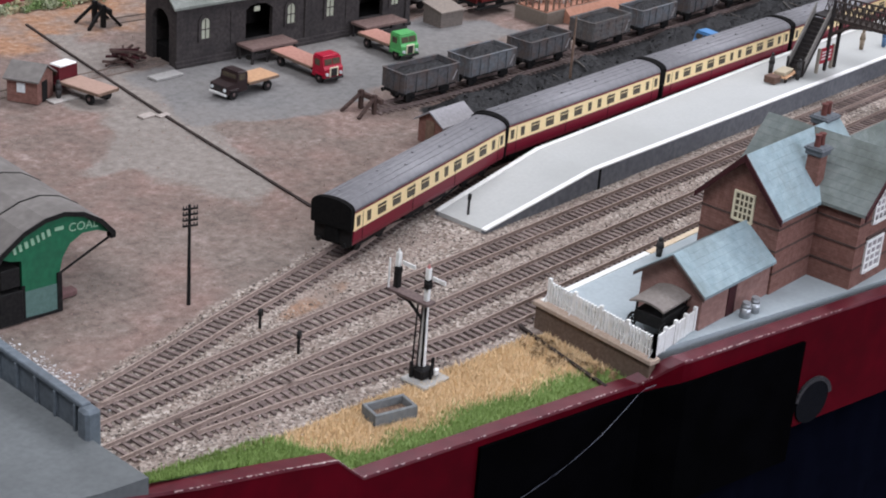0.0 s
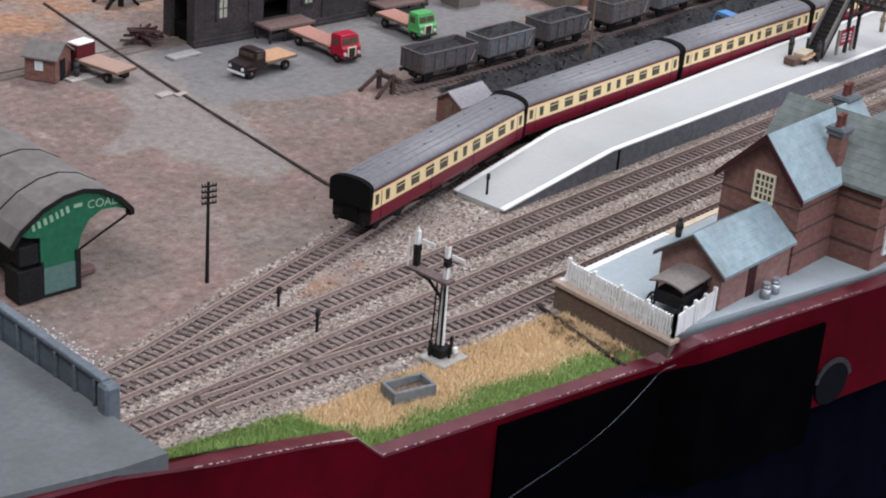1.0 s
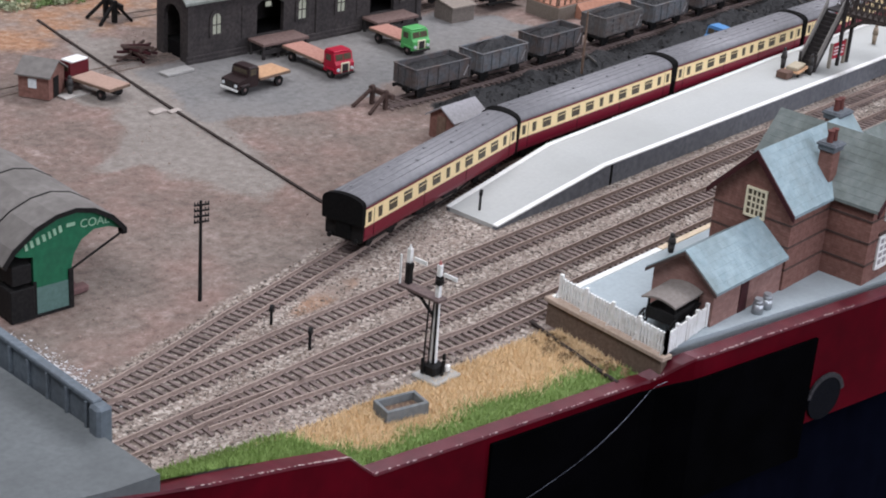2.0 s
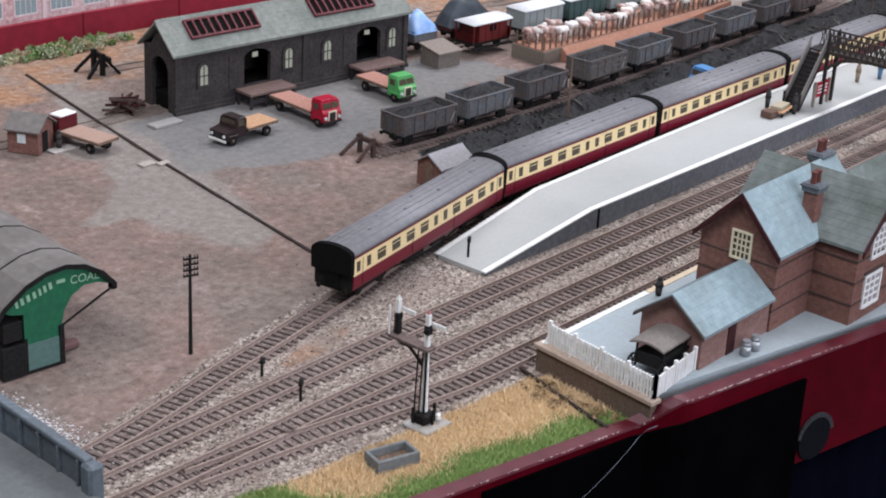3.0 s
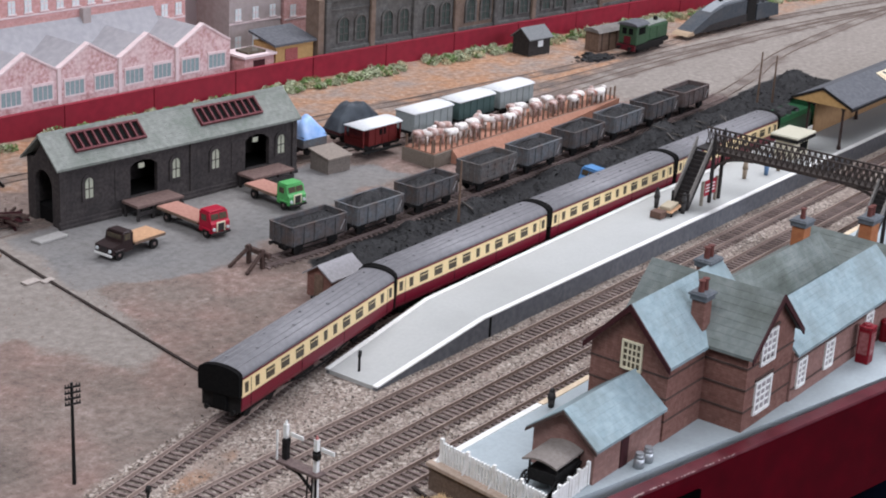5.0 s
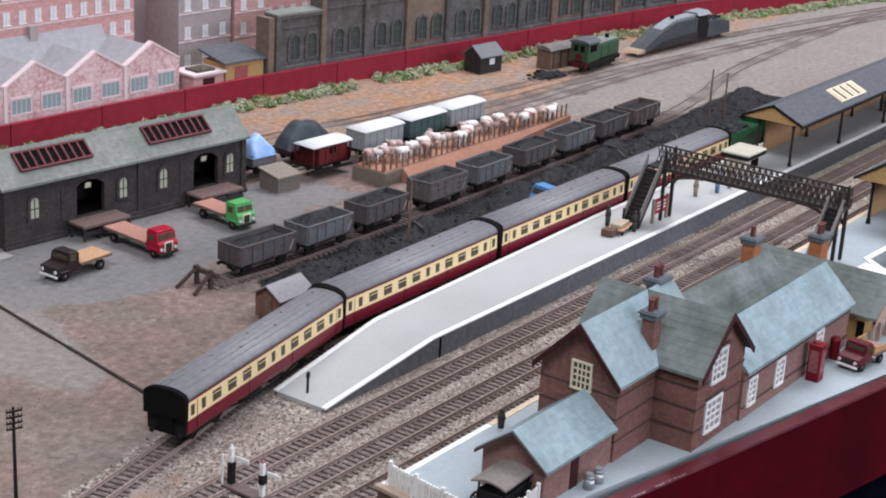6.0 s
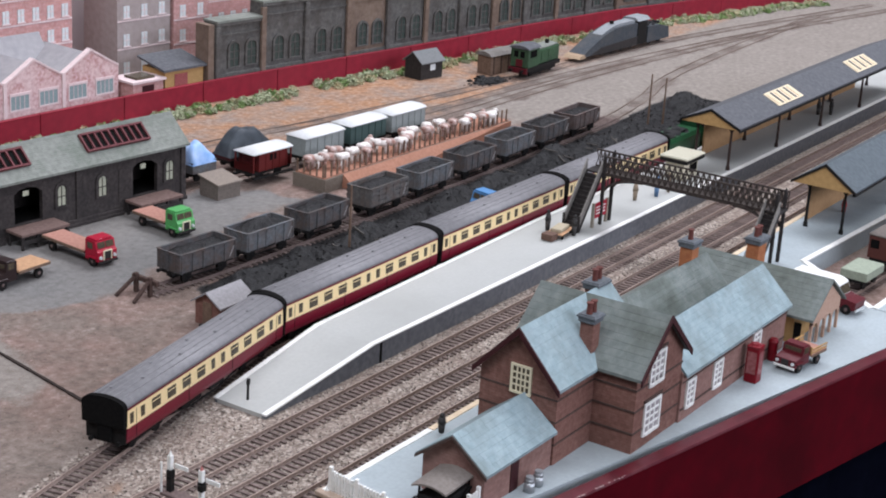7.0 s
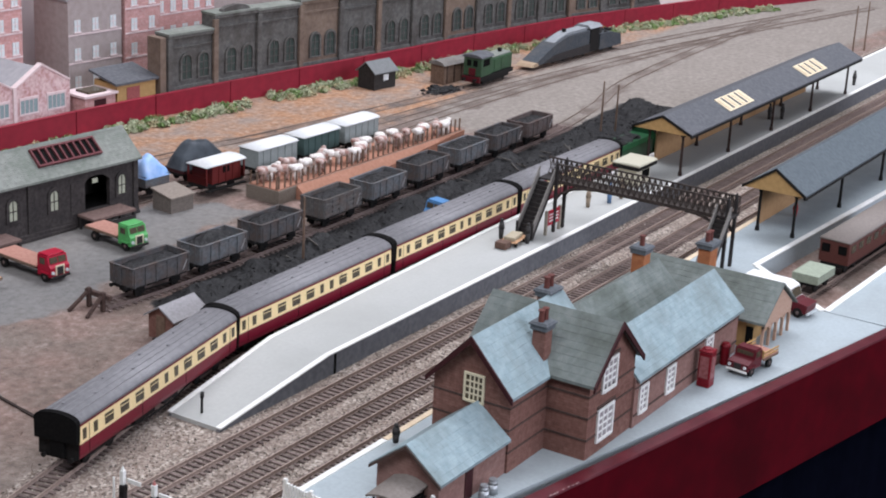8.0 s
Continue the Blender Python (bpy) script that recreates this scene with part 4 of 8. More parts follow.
    # barge boards
    def barge(axis, at, lo, mid, hi, eave, apex, over=0.42):
        k = (apex - eave) / (mid - lo)
        z = eave - k * over
        out = [(lo - over, z - 0.25), (mid, apex - 0.3), (hi + over, z - 0.25), (hi + over, z + 0.24), (mid, apex + 0.27), (lo - over, z + 0.24)]
        return part("barge_board", G().prism(out, axis, at, at + 0.14), M_MAROON, s, "maroon barge board")
    barge("x", -0.62, 0, 3.25, 6.5, 6.3, 9.75)
    barge("y", -4.12, 5.4, 9.1, 12.8, 6.3, 9.76)
    # windows
    sash(s, "window", "x", 0, 2.35, 3.75, 4.95, 6.85, M_CREAM, M_GLASS, 4, 4, -1, 0.11)
    sash(s, "window", "y", -3.5, 7.45, 9.35, 4.95, 7.1, M_WHITE, M_DIMPANE, 3, 4, -1, 0.15)
    sash(s, "window", "y", -3.5, 7.1, 9.3, 1.1, 3.3, M_WHITE, M_DIMPANE, 3, 4, -1, 0.15)
    sash(s, "window", "y", -3.7, 13.8, 14.9, 1.1, 3.0, M_WHITE, M_DIMPANE, 2, 4, -1, 0.15)
    sash(s, "window", "y", -3.7, 18.7, 19.9, 1.1, 3.0, M_WHITE, M_DIMPANE, 2, 4, -1, 0.15)
    sash(s, "window", "y", -3.7, 26.2, 27.3, 2.3, 3.2, M_WHITE, M_DIMPANE, 2, 2, -1, 0.15)
    part("lintel", G().box(7.0, -3.62, 7.4, 9.8, -3.5, 7.62), M_BAND, s, "dark brick lintel")
    part("lintel", G().box(6.8, -3.62, 3.6, 9.7, -3.5, 3.82), M_BAND, s, "dark brick lintel")
    chimney(s, 5.8, 0.95, 6.0, 9.6, M_BRICK, 1.1, 1.1)
    chimney(s, 11.7, 3.8, 6.5, 9.9, M_BRICK, 1.6, 1.1)
    chimney(s, 30.9, 5.0, 4.6, 8.1, M_ORANGE, 1.3, 1.2, 1)
    chimney(s, 39.6, 2.4, 3.0, 6.9, M_ORANGE, 1.7, 1.2)
    # lean-to store
    b = part("store", G().prism(gable_outline(0.15, 5.2, 0, 2.9, 4.85), "x", -9.0, -0.02), M_BRICK2, s, "small brick store")
    part("store_roof", roof_pair(G(), "x", -9.4, -0.05, 0.15, 2.67, 5.2, 2.9, 4.85, 0.2, 0.4), M_SLATE, b, "blue slate roof")
    part("slating", slate_rows(G(), "x", -9.4, -0.05, 0.15, 2.67, 2.9, 4.85, 7, 0.4, 0.195), M_SLATE, b, kind="stuff")
    part("store_door", G().box(-5.6, 0.08, 0, -4.6, 0.16, 2.4), M_MAROON, b, "dark maroon door")
    part("bargeboard", G().prism([(-0.25, 2.45), (2.67, 4.7), (5.6, 2.45), (5.6, 2.7), (2.67, 4.95), (-0.25, 2.7)], "x", -9.5, -9.4), M_BAND, b)
    part("store_window", G().box(-9.06, 2.0, 1.9, -9.0, 3.4, 2.3), M_DARK, b)
    return s


station()


def fence_white():
    f = thing("picket_fence", -9.1, -13.3, 2.1, 0, "white painted picket fence at the platform end", "fence")
    a, b, c = Vector((0, 0, 0)), Vector((-1.45, -9.9, 0)), Vector((4.1, -9.35, 0))
    for p, q, n in ((a, b, 34), (b, c, 18)):
        for h in (0.45, 1.15):
            part("rail", G().bar(p + Vector((0, 0, h)), q + Vector((0, 0, h)), 0.09), M_WHITE, f)
        for i in range(n):
            v = p + (q - p) * (i / n)
            part("picket", G().bar(v, v + Vector((0.03 * nz(i, 0, 0.7), 0, 1.5)), 0.13, 0.23), M_WHITE, f)
        for i in range(0, 5):
            v = p + (q - p) * (i / 4)
            part("post", G().bar(v, v + Vector((0, 0, 1.75)), 0.24), M_WHITE, f)
            part("brace", G().bar(v + Vector((0.1, 0, 1.0)), v + Vector((-0.35, 0.15, 0.0)), 0.08), M_WHITE, f)


fence_white()


def goods_shed():
    s = thing("goods_shed", 7.4, 46.0, 0, -5.6, "sooty stone goods shed with a grey-green roof", "shed")
    L, W, E, A = 30.5, 5.3, 6.4, 8.8
    holes = [(8.2, 11.8, 1.6, 5.3), (23.2, 26.8, 1.6, 5.3)]
    front = G()
    # front wall, in pieces round the two doors
    for x0, x1 in ((0, 8.2), (11.8, 23.2), (26.8, L)):
        front.box(x0, 0, 0, x1, 0.5, E)
    for x0, x1, z0, z1 in holes:
        front.box(x0, 0, 0, x1, 0.5, z0)
        c = (x0 + x1) / 2
        front.prism([(x0, z1 - 0.7), (x0, E), (x1, E), (x1, z1 - 0.7), (c + 1.0, z1 - 0.15), (c, z1), (c - 1.0, z1 - 0.15)], "y", 0, 0.5)
    part("front_wall", front, M_STONE, s, "soot-blackened stone wall")
    part("rear_wall", G().box(0, W - 0.5, 0, L, W, E), M_STONE, s)
    part("end_wall", G().prism(gable_outline(0.51, W - 0.51, 0, E, A - 0.6), "x", L - 0.5, L), M_STONE, s)
    # near end with its big arch
    e = G().box(0, 0.51, 0, 0.5, 1.2, E).box(0, 4.1, 0, 0.5, W - 0.51, E)
    e.prism([(1.2, 4.2), (1.5, 4.9), (2.1, 5.35), (2.65, 5.45), (3.2, 5.35), (3.8, 4.9), (4.1, 4.2), (4.1, E), (W / 2, A - 0.4), (1.2, E)], "x", 0, 0.5)
    part("end_wall", e, M_STONE, s, "stone end with a tall arch")
    part("inside_floor", G().box(0.5, 0.5, -0.1, L - 0.5, W - 0.5, 1.5), M_DARK, s)
    part("rear_window", G().box(6, W - 0.56, 2.0, 7.6, W - 0.5, 4.2), M_YPANE, s)
    for x0, x1 in ((-0.25, 7.1), (13.2, 22.0), (28.2, L + 0.25)):
        part("plinth", G().box(x0, -0.25, 0, x1, 0.0, 0.75, 0.06).box(x0, -0.42, 0, x1, -0.25, 0.4, 0.06), M_STONE, s)
    for x in (-0.1, 15.9, L - 0.5):
        part("pilaster", G().box(x, -0.22, 0.75, x + 0.65, 0.0, E - 0.1, 0.04), M_STONE, s)
    for x in (3.4, 14.1, 19.3, 28.4):
        w = part("window", G().prism(arch(x - 0.5, x + 0.5, 2.6, 4.7), "y", -0.08, -0.02), M_YPANE, s, "pale round-headed window")
        ring = arch(x - 0.85, x + 0.85, 2.35, 5.1)
        inner = arch(x - 0.5, x + 0.5, 2.6, 4.7)
        g = G()
        k = len(ring)
        vs = [(u, -0.18, v) for u, v in ring] + [(u, -0.18, v) for u, v in inner] + [(u, 0, v) for u, v in ring] + [(u, -0.02, v) for u, v in inner]
        fs = [(i, (i + 1) % k, k + (i + 1) % k, k + i) for i in range(k)] + [(2 * k + i, 2 * k + (i + 1) % k, (i + 1) % k, i) for i in range(k)] + [(k + i, k + (i + 1) % k, 3 * k + (i + 1) % k, 3 * k + i) for i in range(k)]
        part("surround", g.add(vs, fs), M_STONE, w, "stone surround")
        part("mullion", G().box(x - 0.05, -0.12, 2.6, x + 0.05, -0.08, 4.6).box(x - 0.5, -0.12, 3.5, x + 0.5, -0.085, 3.6), M_STONE, w)
    for x0, x1, z0, z1 in holes:
        part("door_canopy", G().box(x0 + 1.2, -0.08, 4.5, x0 + 1.9, 0.0, 5.0), M_YPANE, s, "pale notice over the door")
        part("sliding_door", G().box(x0 - 1.7, 0.05 - 0.14, z0, x0 + 0.15, -0.03, z1 - 0.3), M_STONE, s)
        p = part("loading_stage", G().box(x0 - 1.1, -2.9, 1.35, x1 + 1.1, -0.3, 1.65, 0.04), mat("stage_boards", (0.12, 0.075, 0.065), (0.16, 0.11, 0.095), 0.85, grain=250, stain=60), s, "brown plank loading stage")
        for i in range(4):
            for y in (-2.7, -0.6):
                x = x0 - 0.9 + (x1 - x0 + 1.8) * i / 3
                part("leg", G().box(x - 0.12, y - 0.12, 0, x + 0.12, y + 0.12, 1.36), M_IRON, p)
        part("stage_side", G().box(x0 - 1.1, -2.85, 0.55, x1 + 1.1, -2.78, 1.0), M_IRON, p)
    r = part("roof", roof_pair(G(), "x", -0.5, L + 0.5, 0, W / 2, W, E, A, 0.22, 0.45), M_GREYROOF, s, "weathered grey-green roof")
    part("slating", slate_rows(G(), "x", -0.5, L + 0.5, 0, W / 2, E, A, 9, 0.45), M_GREYROOF, r, kind="stuff")
    part("ridge", G().prism([(W / 2 - 0.2, A + 0.1), (W / 2 + 0.2, A + 0.1), (W / 2, A + 0.38)], "x", -0.5, L + 0.5), M_GREYROOF, r)
    slope = math.atan2(A - E, W / 2)
    for x0, x1 in ((2.4, 10.9), (18.0, 26.3)):
        m = Matrix.Translation((0, 0.62, E + 0.62 * 0.906 + 0.24)) @ Matrix.Rotation(slope, 4, "X")
        g = G().box(x0, 0, 0, x1, 0.2, 0.35, 0, m).box(x0, 2.0, 0, x1, 2.2, 0.35, 0, m)
        for i in range(10):
            x = x0 + (x1 - x0 - 0.2) * i / 9
            g.box(x, 0.2, 0, x + 0.2, 2.0, 0.33, 0, m)
        # the glass is one plain flat black
        sk = part("skylight", G().box(x0 + 0.1, 0.1, 0, x1 - 0.1, 2.1, 0.14, 0, m), M_DARK, s, "plain black roof light")
        part("skylight_frame", g, M_SKYRED, sk, "dark red frame")


goods_shed()


def brick_hut(x, y, rz, lx, ly, eave, apex, label, roof):
    h = thing("brick_hut", x, y, 0.05, rz, label, "hut", "yard huts")
    part("wall", G().prism(gable_outline(0, ly, 0, eave, apex), "x", 0, lx), M_BRICK, h)
    part("roof", roof_pair(G(), "x", -0.3, lx + 0.3, 0, ly / 2, ly, eave, apex, 0.15, 0.35), roof, h)
    sash(h, "window", "y", 0, lx * 0.40, lx * 0.78, 1.15, 2.0, M_BAND, M_GLASS, 3, 2, -1, 0.07)
    part("door", G().box(-0.06, ly * 0.32, 0, 0, ly * 0.68, 2.2), M_WOOD, h, "brown plank door")
    part("step", G().box(-0.5, ly * 0.3, 0, -0.07, ly * 0.7, 0.15), M_STONE, h)
    return h


brick_hut(11.6, 14.9, 0, 4.1, 2.8, 2.15, 3.05, "small red brick hut with a grey-brown roof by the coal yard", mat("hut_roof", (0.30, 0.29, 0.295), (0.23, 0.22, 0.225), 0.8, stain=70))
hl = thing("brick_hut", -10.9, 47.9, 0.05, -62, "small red brick weigh office with a felt roof", "hut", "yard huts")
part("wall", G().prism(gable_outline(0, 3.2, 0, 2.3, 3.3), "x", 0, 3.0), M_BRICK, hl)
part("roof", roof_pair(G(), "x", -0.25, 3.3, 0, 1.6, 3.2, 2.3, 3.3, 0.15, 0.3), M_SHEDROOF, hl)
part("door", G().box(3.0, 0.9, 0, 3.07, 1.9, 1.9), M_BLACK, hl)
part("window", G().box(1.0, -0.06, 1.0, 1.8, 0, 1.9), M_PANE, hl)
slab("weighbridge_plate", G().box(-8.2, 44.6, 0.0, -5.2, 45.8, 0.16, 0.03), mat("pale_concrete", (0.45, 0.42, 0.38), (0.36, 0.33, 0.30), 0.8), "pale concrete slab beside the weigh office", "slab", "object")


def coal_office():
    o = thing("coal_office", -35.8, 10.8, 0.05, -6, "green coal office with a curved canopy roof", "office")
    under = [(2.8, 0), (2.85, 2.8), (3.1, 3.9), (3.7, 4.8), (4.7, 5.35), (5.8, 5.3), (6.7, 4.95)]
    top = [(6.9, 5.2), (5.9, 6.15), (4.6, 6.9), (3.2, 7.2), (1.8, 7.05), (0.3, 6.45), (-1.3, 5.3), (-1.5, 4.9)]
    face = [(0, 0)] + under + top + [(-0.9, 4.6), (0, 4.4)]
    part("front", G().prism(face, "y", 0, 0.25), M_SHEDGREEN, o, "green painted front")
    part("back_front", G().prism(face, "y", 13.0, 13.25), M_SHEDGREEN, o)
    rf = G()
    arcp = [(7.1, 5.05), (6.1, 6.15), (4.7, 7.0), (3.2, 7.35), (1.7, 7.2), (0.1, 6.6), (-1.6, 5.4), (-2.4, 4.4)]
    rf.prism(arcp + [(u * 0.985 + 0.04, v - 0.2) for u, v in arcp[::-1]], "y", -0.25, 13.5)
    roof = part("roof", rf, M_SHEDROOF, o, "weathered felt barrel roof")
    part("roof_rim", G().prism(arcp + [(u * 0.96 + 0.1, v - 0.32) for u, v in arcp[::-1]], "y", -0.34, -0.26), M_BLACK, roof, "black rim")
    for y in (3.0, 8.0):
        part("roof_seam", G().prism([(u, v + 0.05) for u, v in arcp] + [(u * 0.985 + 0.04, v - 0.1) for u, v in arcp[::-1]], "y", y, y + 0.12), M_BLACK, roof)
    part("side_wall", G().box(0.02, 0.26, 0, 2.7, 12.9, 4.4), mat("office_black", (0.02, 0.025, 0.022), (0.035, 0.04, 0.036), 0.7), o)
    part("lower_panel", G().box(0.15, -0.06, 0.1, 2.7, -0.01, 2.1), mat("office_grey_green", (0.10, 0.17, 0.15), (0.08, 0.14, 0.12), 0.7), o, "faded grey-green lower panel")
    part("corner_post", G().box(2.6, -0.15, 0, 2.95, -0.02, 2.9), M_BLACK, o)
    part("corner_post", G().box(-0.1, -0.15, 0, 0.14, -0.02, 2.6), M_BLACK, o)
    part("sill", G().box(-0.1, -0.2, 0, 2.9, -0.07, 0.16), M_BLACK, o)
    part("side_box", G().box(-1.9, -0.3, 0, -0.12, 1.6, 2.4, 0.05), M_BLACK, o)
    part("side_box", G().box(-1.7, -0.2, 2.7, -0.25, 1.4, 4.1, 0.05), M_BLACK, o)
    part("strut", G().bar((2.9, -0.1, 2.9), (7.0, -0.1, 4.75), 0.12), M_BLACK, o)
    part("bracket", G().box(6.75, -0.25, 4.5, 7.2, 0.3, 4.95, 0.05), M_BLACK, o)
    sign = bpy.data.curves.new("lettering", "FONT")
    sign.body, sign.size, sign.extrude = "COAL", 0.0086, 0.0002
    me = bpy.data.meshes.new_from_object(bpy.data.objects.new("lettering_source", sign))
    cream = mat("sign_cream", (0.30, 0.46, 0.32), (0.22, 0.38, 0.25), 0.6)
    me.materials.append(cream)
    t = new("lettering", me)
    t.parent = o
    t.matrix_basis = Matrix.Translation((0.0355, -0.0007, 0.0572)) @ Matrix.Rotation(math.pi / 2, 4, "X") @ Matrix.Rotation(-0.06, 4, "Z")
    x = -0.55
    for i, w in enumerate((0.3, 0.34, 0.36, 0.34, 0.26, 0.3, 0.34)):
        m = Matrix.Translation((x, -0.05, 5.0 + 0.12 * i)) @ Matrix.Rotation(-0.22, 4, "Y")
        part("letter_bar", G().box(0, -0.02, 0, w * 0.7, 0.04, 0.5, 0, m), cream, o, "cream lettering bar")
        x += w + 0.11
    part("letter_bar", G().box(2.55, -0.07, 6.0, 3.2, -0.01, 6.25), cream, o)


coal_office()
M_SACK = mat("sacking_brown", (0.16, 0.09, 0.085), (0.12, 0.07, 0.065), 0.9)
for q in ((-32.2, 11.6, -30.6, 12.4, 0.6), (-31.9, 12.5, -30.9, 13.2, 0.45)):
    tagged(slab("coal_sack", G().box(q[0], q[1], 0, q[2], q[3], q[4], 0.15), M_SACK, "brown coal sack beside the green office", "sack", "object"), group="coal sacks")

# ---- footbridge ----
def lattice(g, p, q, h, n, w=0.07):
    p, q, up = Vector(p), Vector(q), Vector((0, 0, h))
    g.bar(p, q, 0.16).bar(p + up, q + up, 0.16)
    for i in range(n):
        a, b = p + (q - p) * (i / n), p + (q - p) * ((i + 1) / n)
        g.bar(a, b + up, w).bar(a + up, b, w)
        g.bar(a, a + up, w)
    return g


M_LATTICE = mat("rusty_lattice", (0.035, 0.028, 0.025), (0.075, 0.06, 0.052), 0.8, grain=300, stain=60)


def footbridge():
    f = thing("footbridge", 57.5, -8.0, 2.05, 0, "black iron lattice footbridge over the tracks", "footbridge")
    top, h = 5.6, 1.75
    ya, yb = 10.0, -9.3
    x0, x1 = -1.0, 1.0
    for x in (x0, x1):
        part("lattice_girder", lattice(G(), (x, ya, top), (x, yb, top), h, 30, 0.09), M_LATTICE, f, "rusty iron lattice parapet")
        # curved brackets under each end of the span
        for y, sgn in ((ya, -1), (yb, 1)):
            br = G()
            pts = [Vector((x, y + sgn * 4.6 * (1 - math.cos(k * math.pi / 12)), top - 2.6 + 2.4 * math.sin(k * math.pi / 12))) for k in range(7)]
            for p, q in zip(pts, pts[1:]):
                br.bar(p, q, 0.2, 0.26)
            for k in (1, 2, 3, 4):
                br.bar(pts[k], (x, pts[k].y, top - 0.1), 0.1)
            part("arch_bracket", br, M_LATTICE, f, "curved iron bracket")
    part("deck", G().box(x0, yb, top - 0.3, x1, ya, top - 0.02), M_LATTICE, f)
    for y in (ya - 0.1, yb + 0.1):
        for x in (x0, x1):
            part("post", G().box(x - 0.16, y - 0.16, 0, x + 0.16, y + 0.16, top + h + 0.1, 0.03), M_IRON, f)
            part("finial", G().tube((x, y, top + h + 0.1), (x, y, top + h + 0.35), 0.14, 0.03, 8), M_IRON, f)
    # landings and stairs, running back along each platform
    for y0, y1 in ((ya + 0.1, ya + 2.0), (yb - 0.3, yb + 1.3)):
        part("landing", G().box(x0 - 0.1, y0, top - 0.2, x1, y1, top - 0.01), M_IRON, f)
        part("landing_rail", lattice(G(), (x1, y0, top), (x1, y1, top), h, 4), M_LATTICE, f)
        n, run = 14, 0.29
        for i in range(n):
            x, z = x0 - 0.1 - run * i, top - 0.4 * (i + 1)
            part("tread", G().box(x - 0.32, y0 + 0.1, z - 0.32, x, y1 - 0.1, z + 0.1), M_IRON, f)
        for y in (y0 + 0.05, y1 - 0.05):
            a, b = Vector((x0, y, top - 0.1)), Vector((x0 - 0.1 - run * n, y, 0.1))
            part("stringer", G().bar(a, b, 0.12, 0.4), M_IRON, f)
            up_, t_ = Vector((0, 0, h * 0.7)), Vector((0, 0.04, 0))
            g = G().bar(a + up_, b + up_, 0.16)
            g.add([a - t_, b - t_, b + up_ - t_, a + up_ - t_, a + t_, b + t_, b + up_ + t_, a + up_ + t_], [(0, 1, 2, 3), (5, 4, 7, 6), (3, 2, 6, 7), (0, 4, 5, 1)])
            part("balustrade", g, mat("stair_grey", (0.17, 0.16, 0.145), (0.24, 0.225, 0.205), 0.8), f, "grey stair balustrade")
            part("newel", G().bar(b, b + Vector((0, 0, 1.7)), 0.2), M_IRON, f)


footbridge()


M_COLUMN = mat("column_brown", (0.03, 0.018, 0.016), (0.045, 0.028, 0.024), 0.6)


def canopy(x, y, n, label, felt, board, wide, h, rise, length, lights=(), wall=None):
    c = thing("platform_canopy", x, y, 2.08, 0, label, "canopy", "platform canopies")
    part("roof", roof_pair(G(), "x", 0, length, -wide, 0, wide, h, h + rise, 0.18, 0.1), felt, c, "felted canopy roof")
    part("roof_edge", G().prism([(-wide - 0.15, h - 0.35), (-wide - 0.03, h - 0.35), (-wide - 0.03, h - 0.06), (-wide - 0.15, h - 0.06)], "x", 0, length), M_BLACK, c)
    part("gable_board", G().prism([(-wide, h - 0.1), (wide, h - 0.1), (0, h + rise - 0.02)], "x", -0.02, 0.2), board, c, "ochre boarded gable")
    part("gable_board", G().prism([(-wide, h - 0.1), (wide, h - 0.1), (0, h + rise - 0.02)], "x", length - 0.2, length), board, c)
    k = rise / wide
    part("barge_board", G().prism([(-wide - 0.2, h - k * 0.2 - 0.1), (0, h + rise - 0.1), (wide + 0.2, h - k * 0.2 - 0.1), (wide + 0.2, h - k * 0.2 + 0.22), (0, h + rise + 0.22), (-wide - 0.2, h - k * 0.2 + 0.22)], "x", -0.2, -0.04), M_BLACK, c)
    for i in range(n):
        px = 1.2 + (length - 2.4) * i / (n - 1)
        for py in (-wide * 0.62, wide * 0.55):
            p = part("column", G().tube((px, py, 0), (px, py, h + 0.1), 0.17, 0.14, 10).tube((px, py, 0), (px, py, 0.5), 0.26, 0.22, 10), M_COLUMN if wide > 3.4 else M_BLACK, c)
            part("bracket", G().bar((px, py, h - 0.9), (px + 0.9, py, h - 0.05), 0.1).bar((px, py, h - 0.9), (px - 0.9, py, h - 0.05), 0.1).bar((px, py, h - 0.7), (px, py - 0.7, h - 0.05), 0.1), M_BLACK, p)
        part("tie_beam", G().bar((px, -wide + 0.1, h - 0.05), (px, wide - 0.1, h - 0.05), 0.14), M_BLACK, c)
    if wall:
        part("rear_wall", G().box(wall, wide * 0.74, 0, length - 4, wide * 0.8, h), mat("tan_boards", (0.36, 0.22, 0.11), (0.30, 0.18, 0.09), 0.8, grain=200, stain=40), c, "tan boarded rear wall")
    slope = math.atan2(rise, wide)
    for lx in lights:
        m = Matrix.Translation((lx, -wide, h + 0.2)) @ Matrix.Rotation(slope, 4, "X")
        s = part("skylight", G().box(0, 0.7, 0, 7.6, 3.2, 0.1, 0, m), mat("skylight_cream", (0.72, 0.62, 0.44), (0.66, 0.56, 0.40), 0.4), c, "cream skylight")
        for i in range(7):
            part("skylight_bar", G().box(0.35 + 1.02 * i, 0.9, 0.1, 0.8 + 1.02 * i, 3.0, 0.16, 0, m), M_FELT if i % 2 else mat("lit_glass", (0.62, 0.50, 0.33), (0.55, 0.44, 0.30), 0.3), s)
    return c


canopy(84.5, 3.1, 5, "dark felted canopy with ochre gables and cream skylights", M_FELT, M_OCHRE, 3.7, 5.3, 1.7, 60, (13.0, 39.5), 5.0)
canopy(70.5, -16.6, 6, "grey slated canopy with an ochre gable on the second platform", M_FELT2, M_OCHRE, 3.4, 5.0, 2.3, 75, (), 3.0)

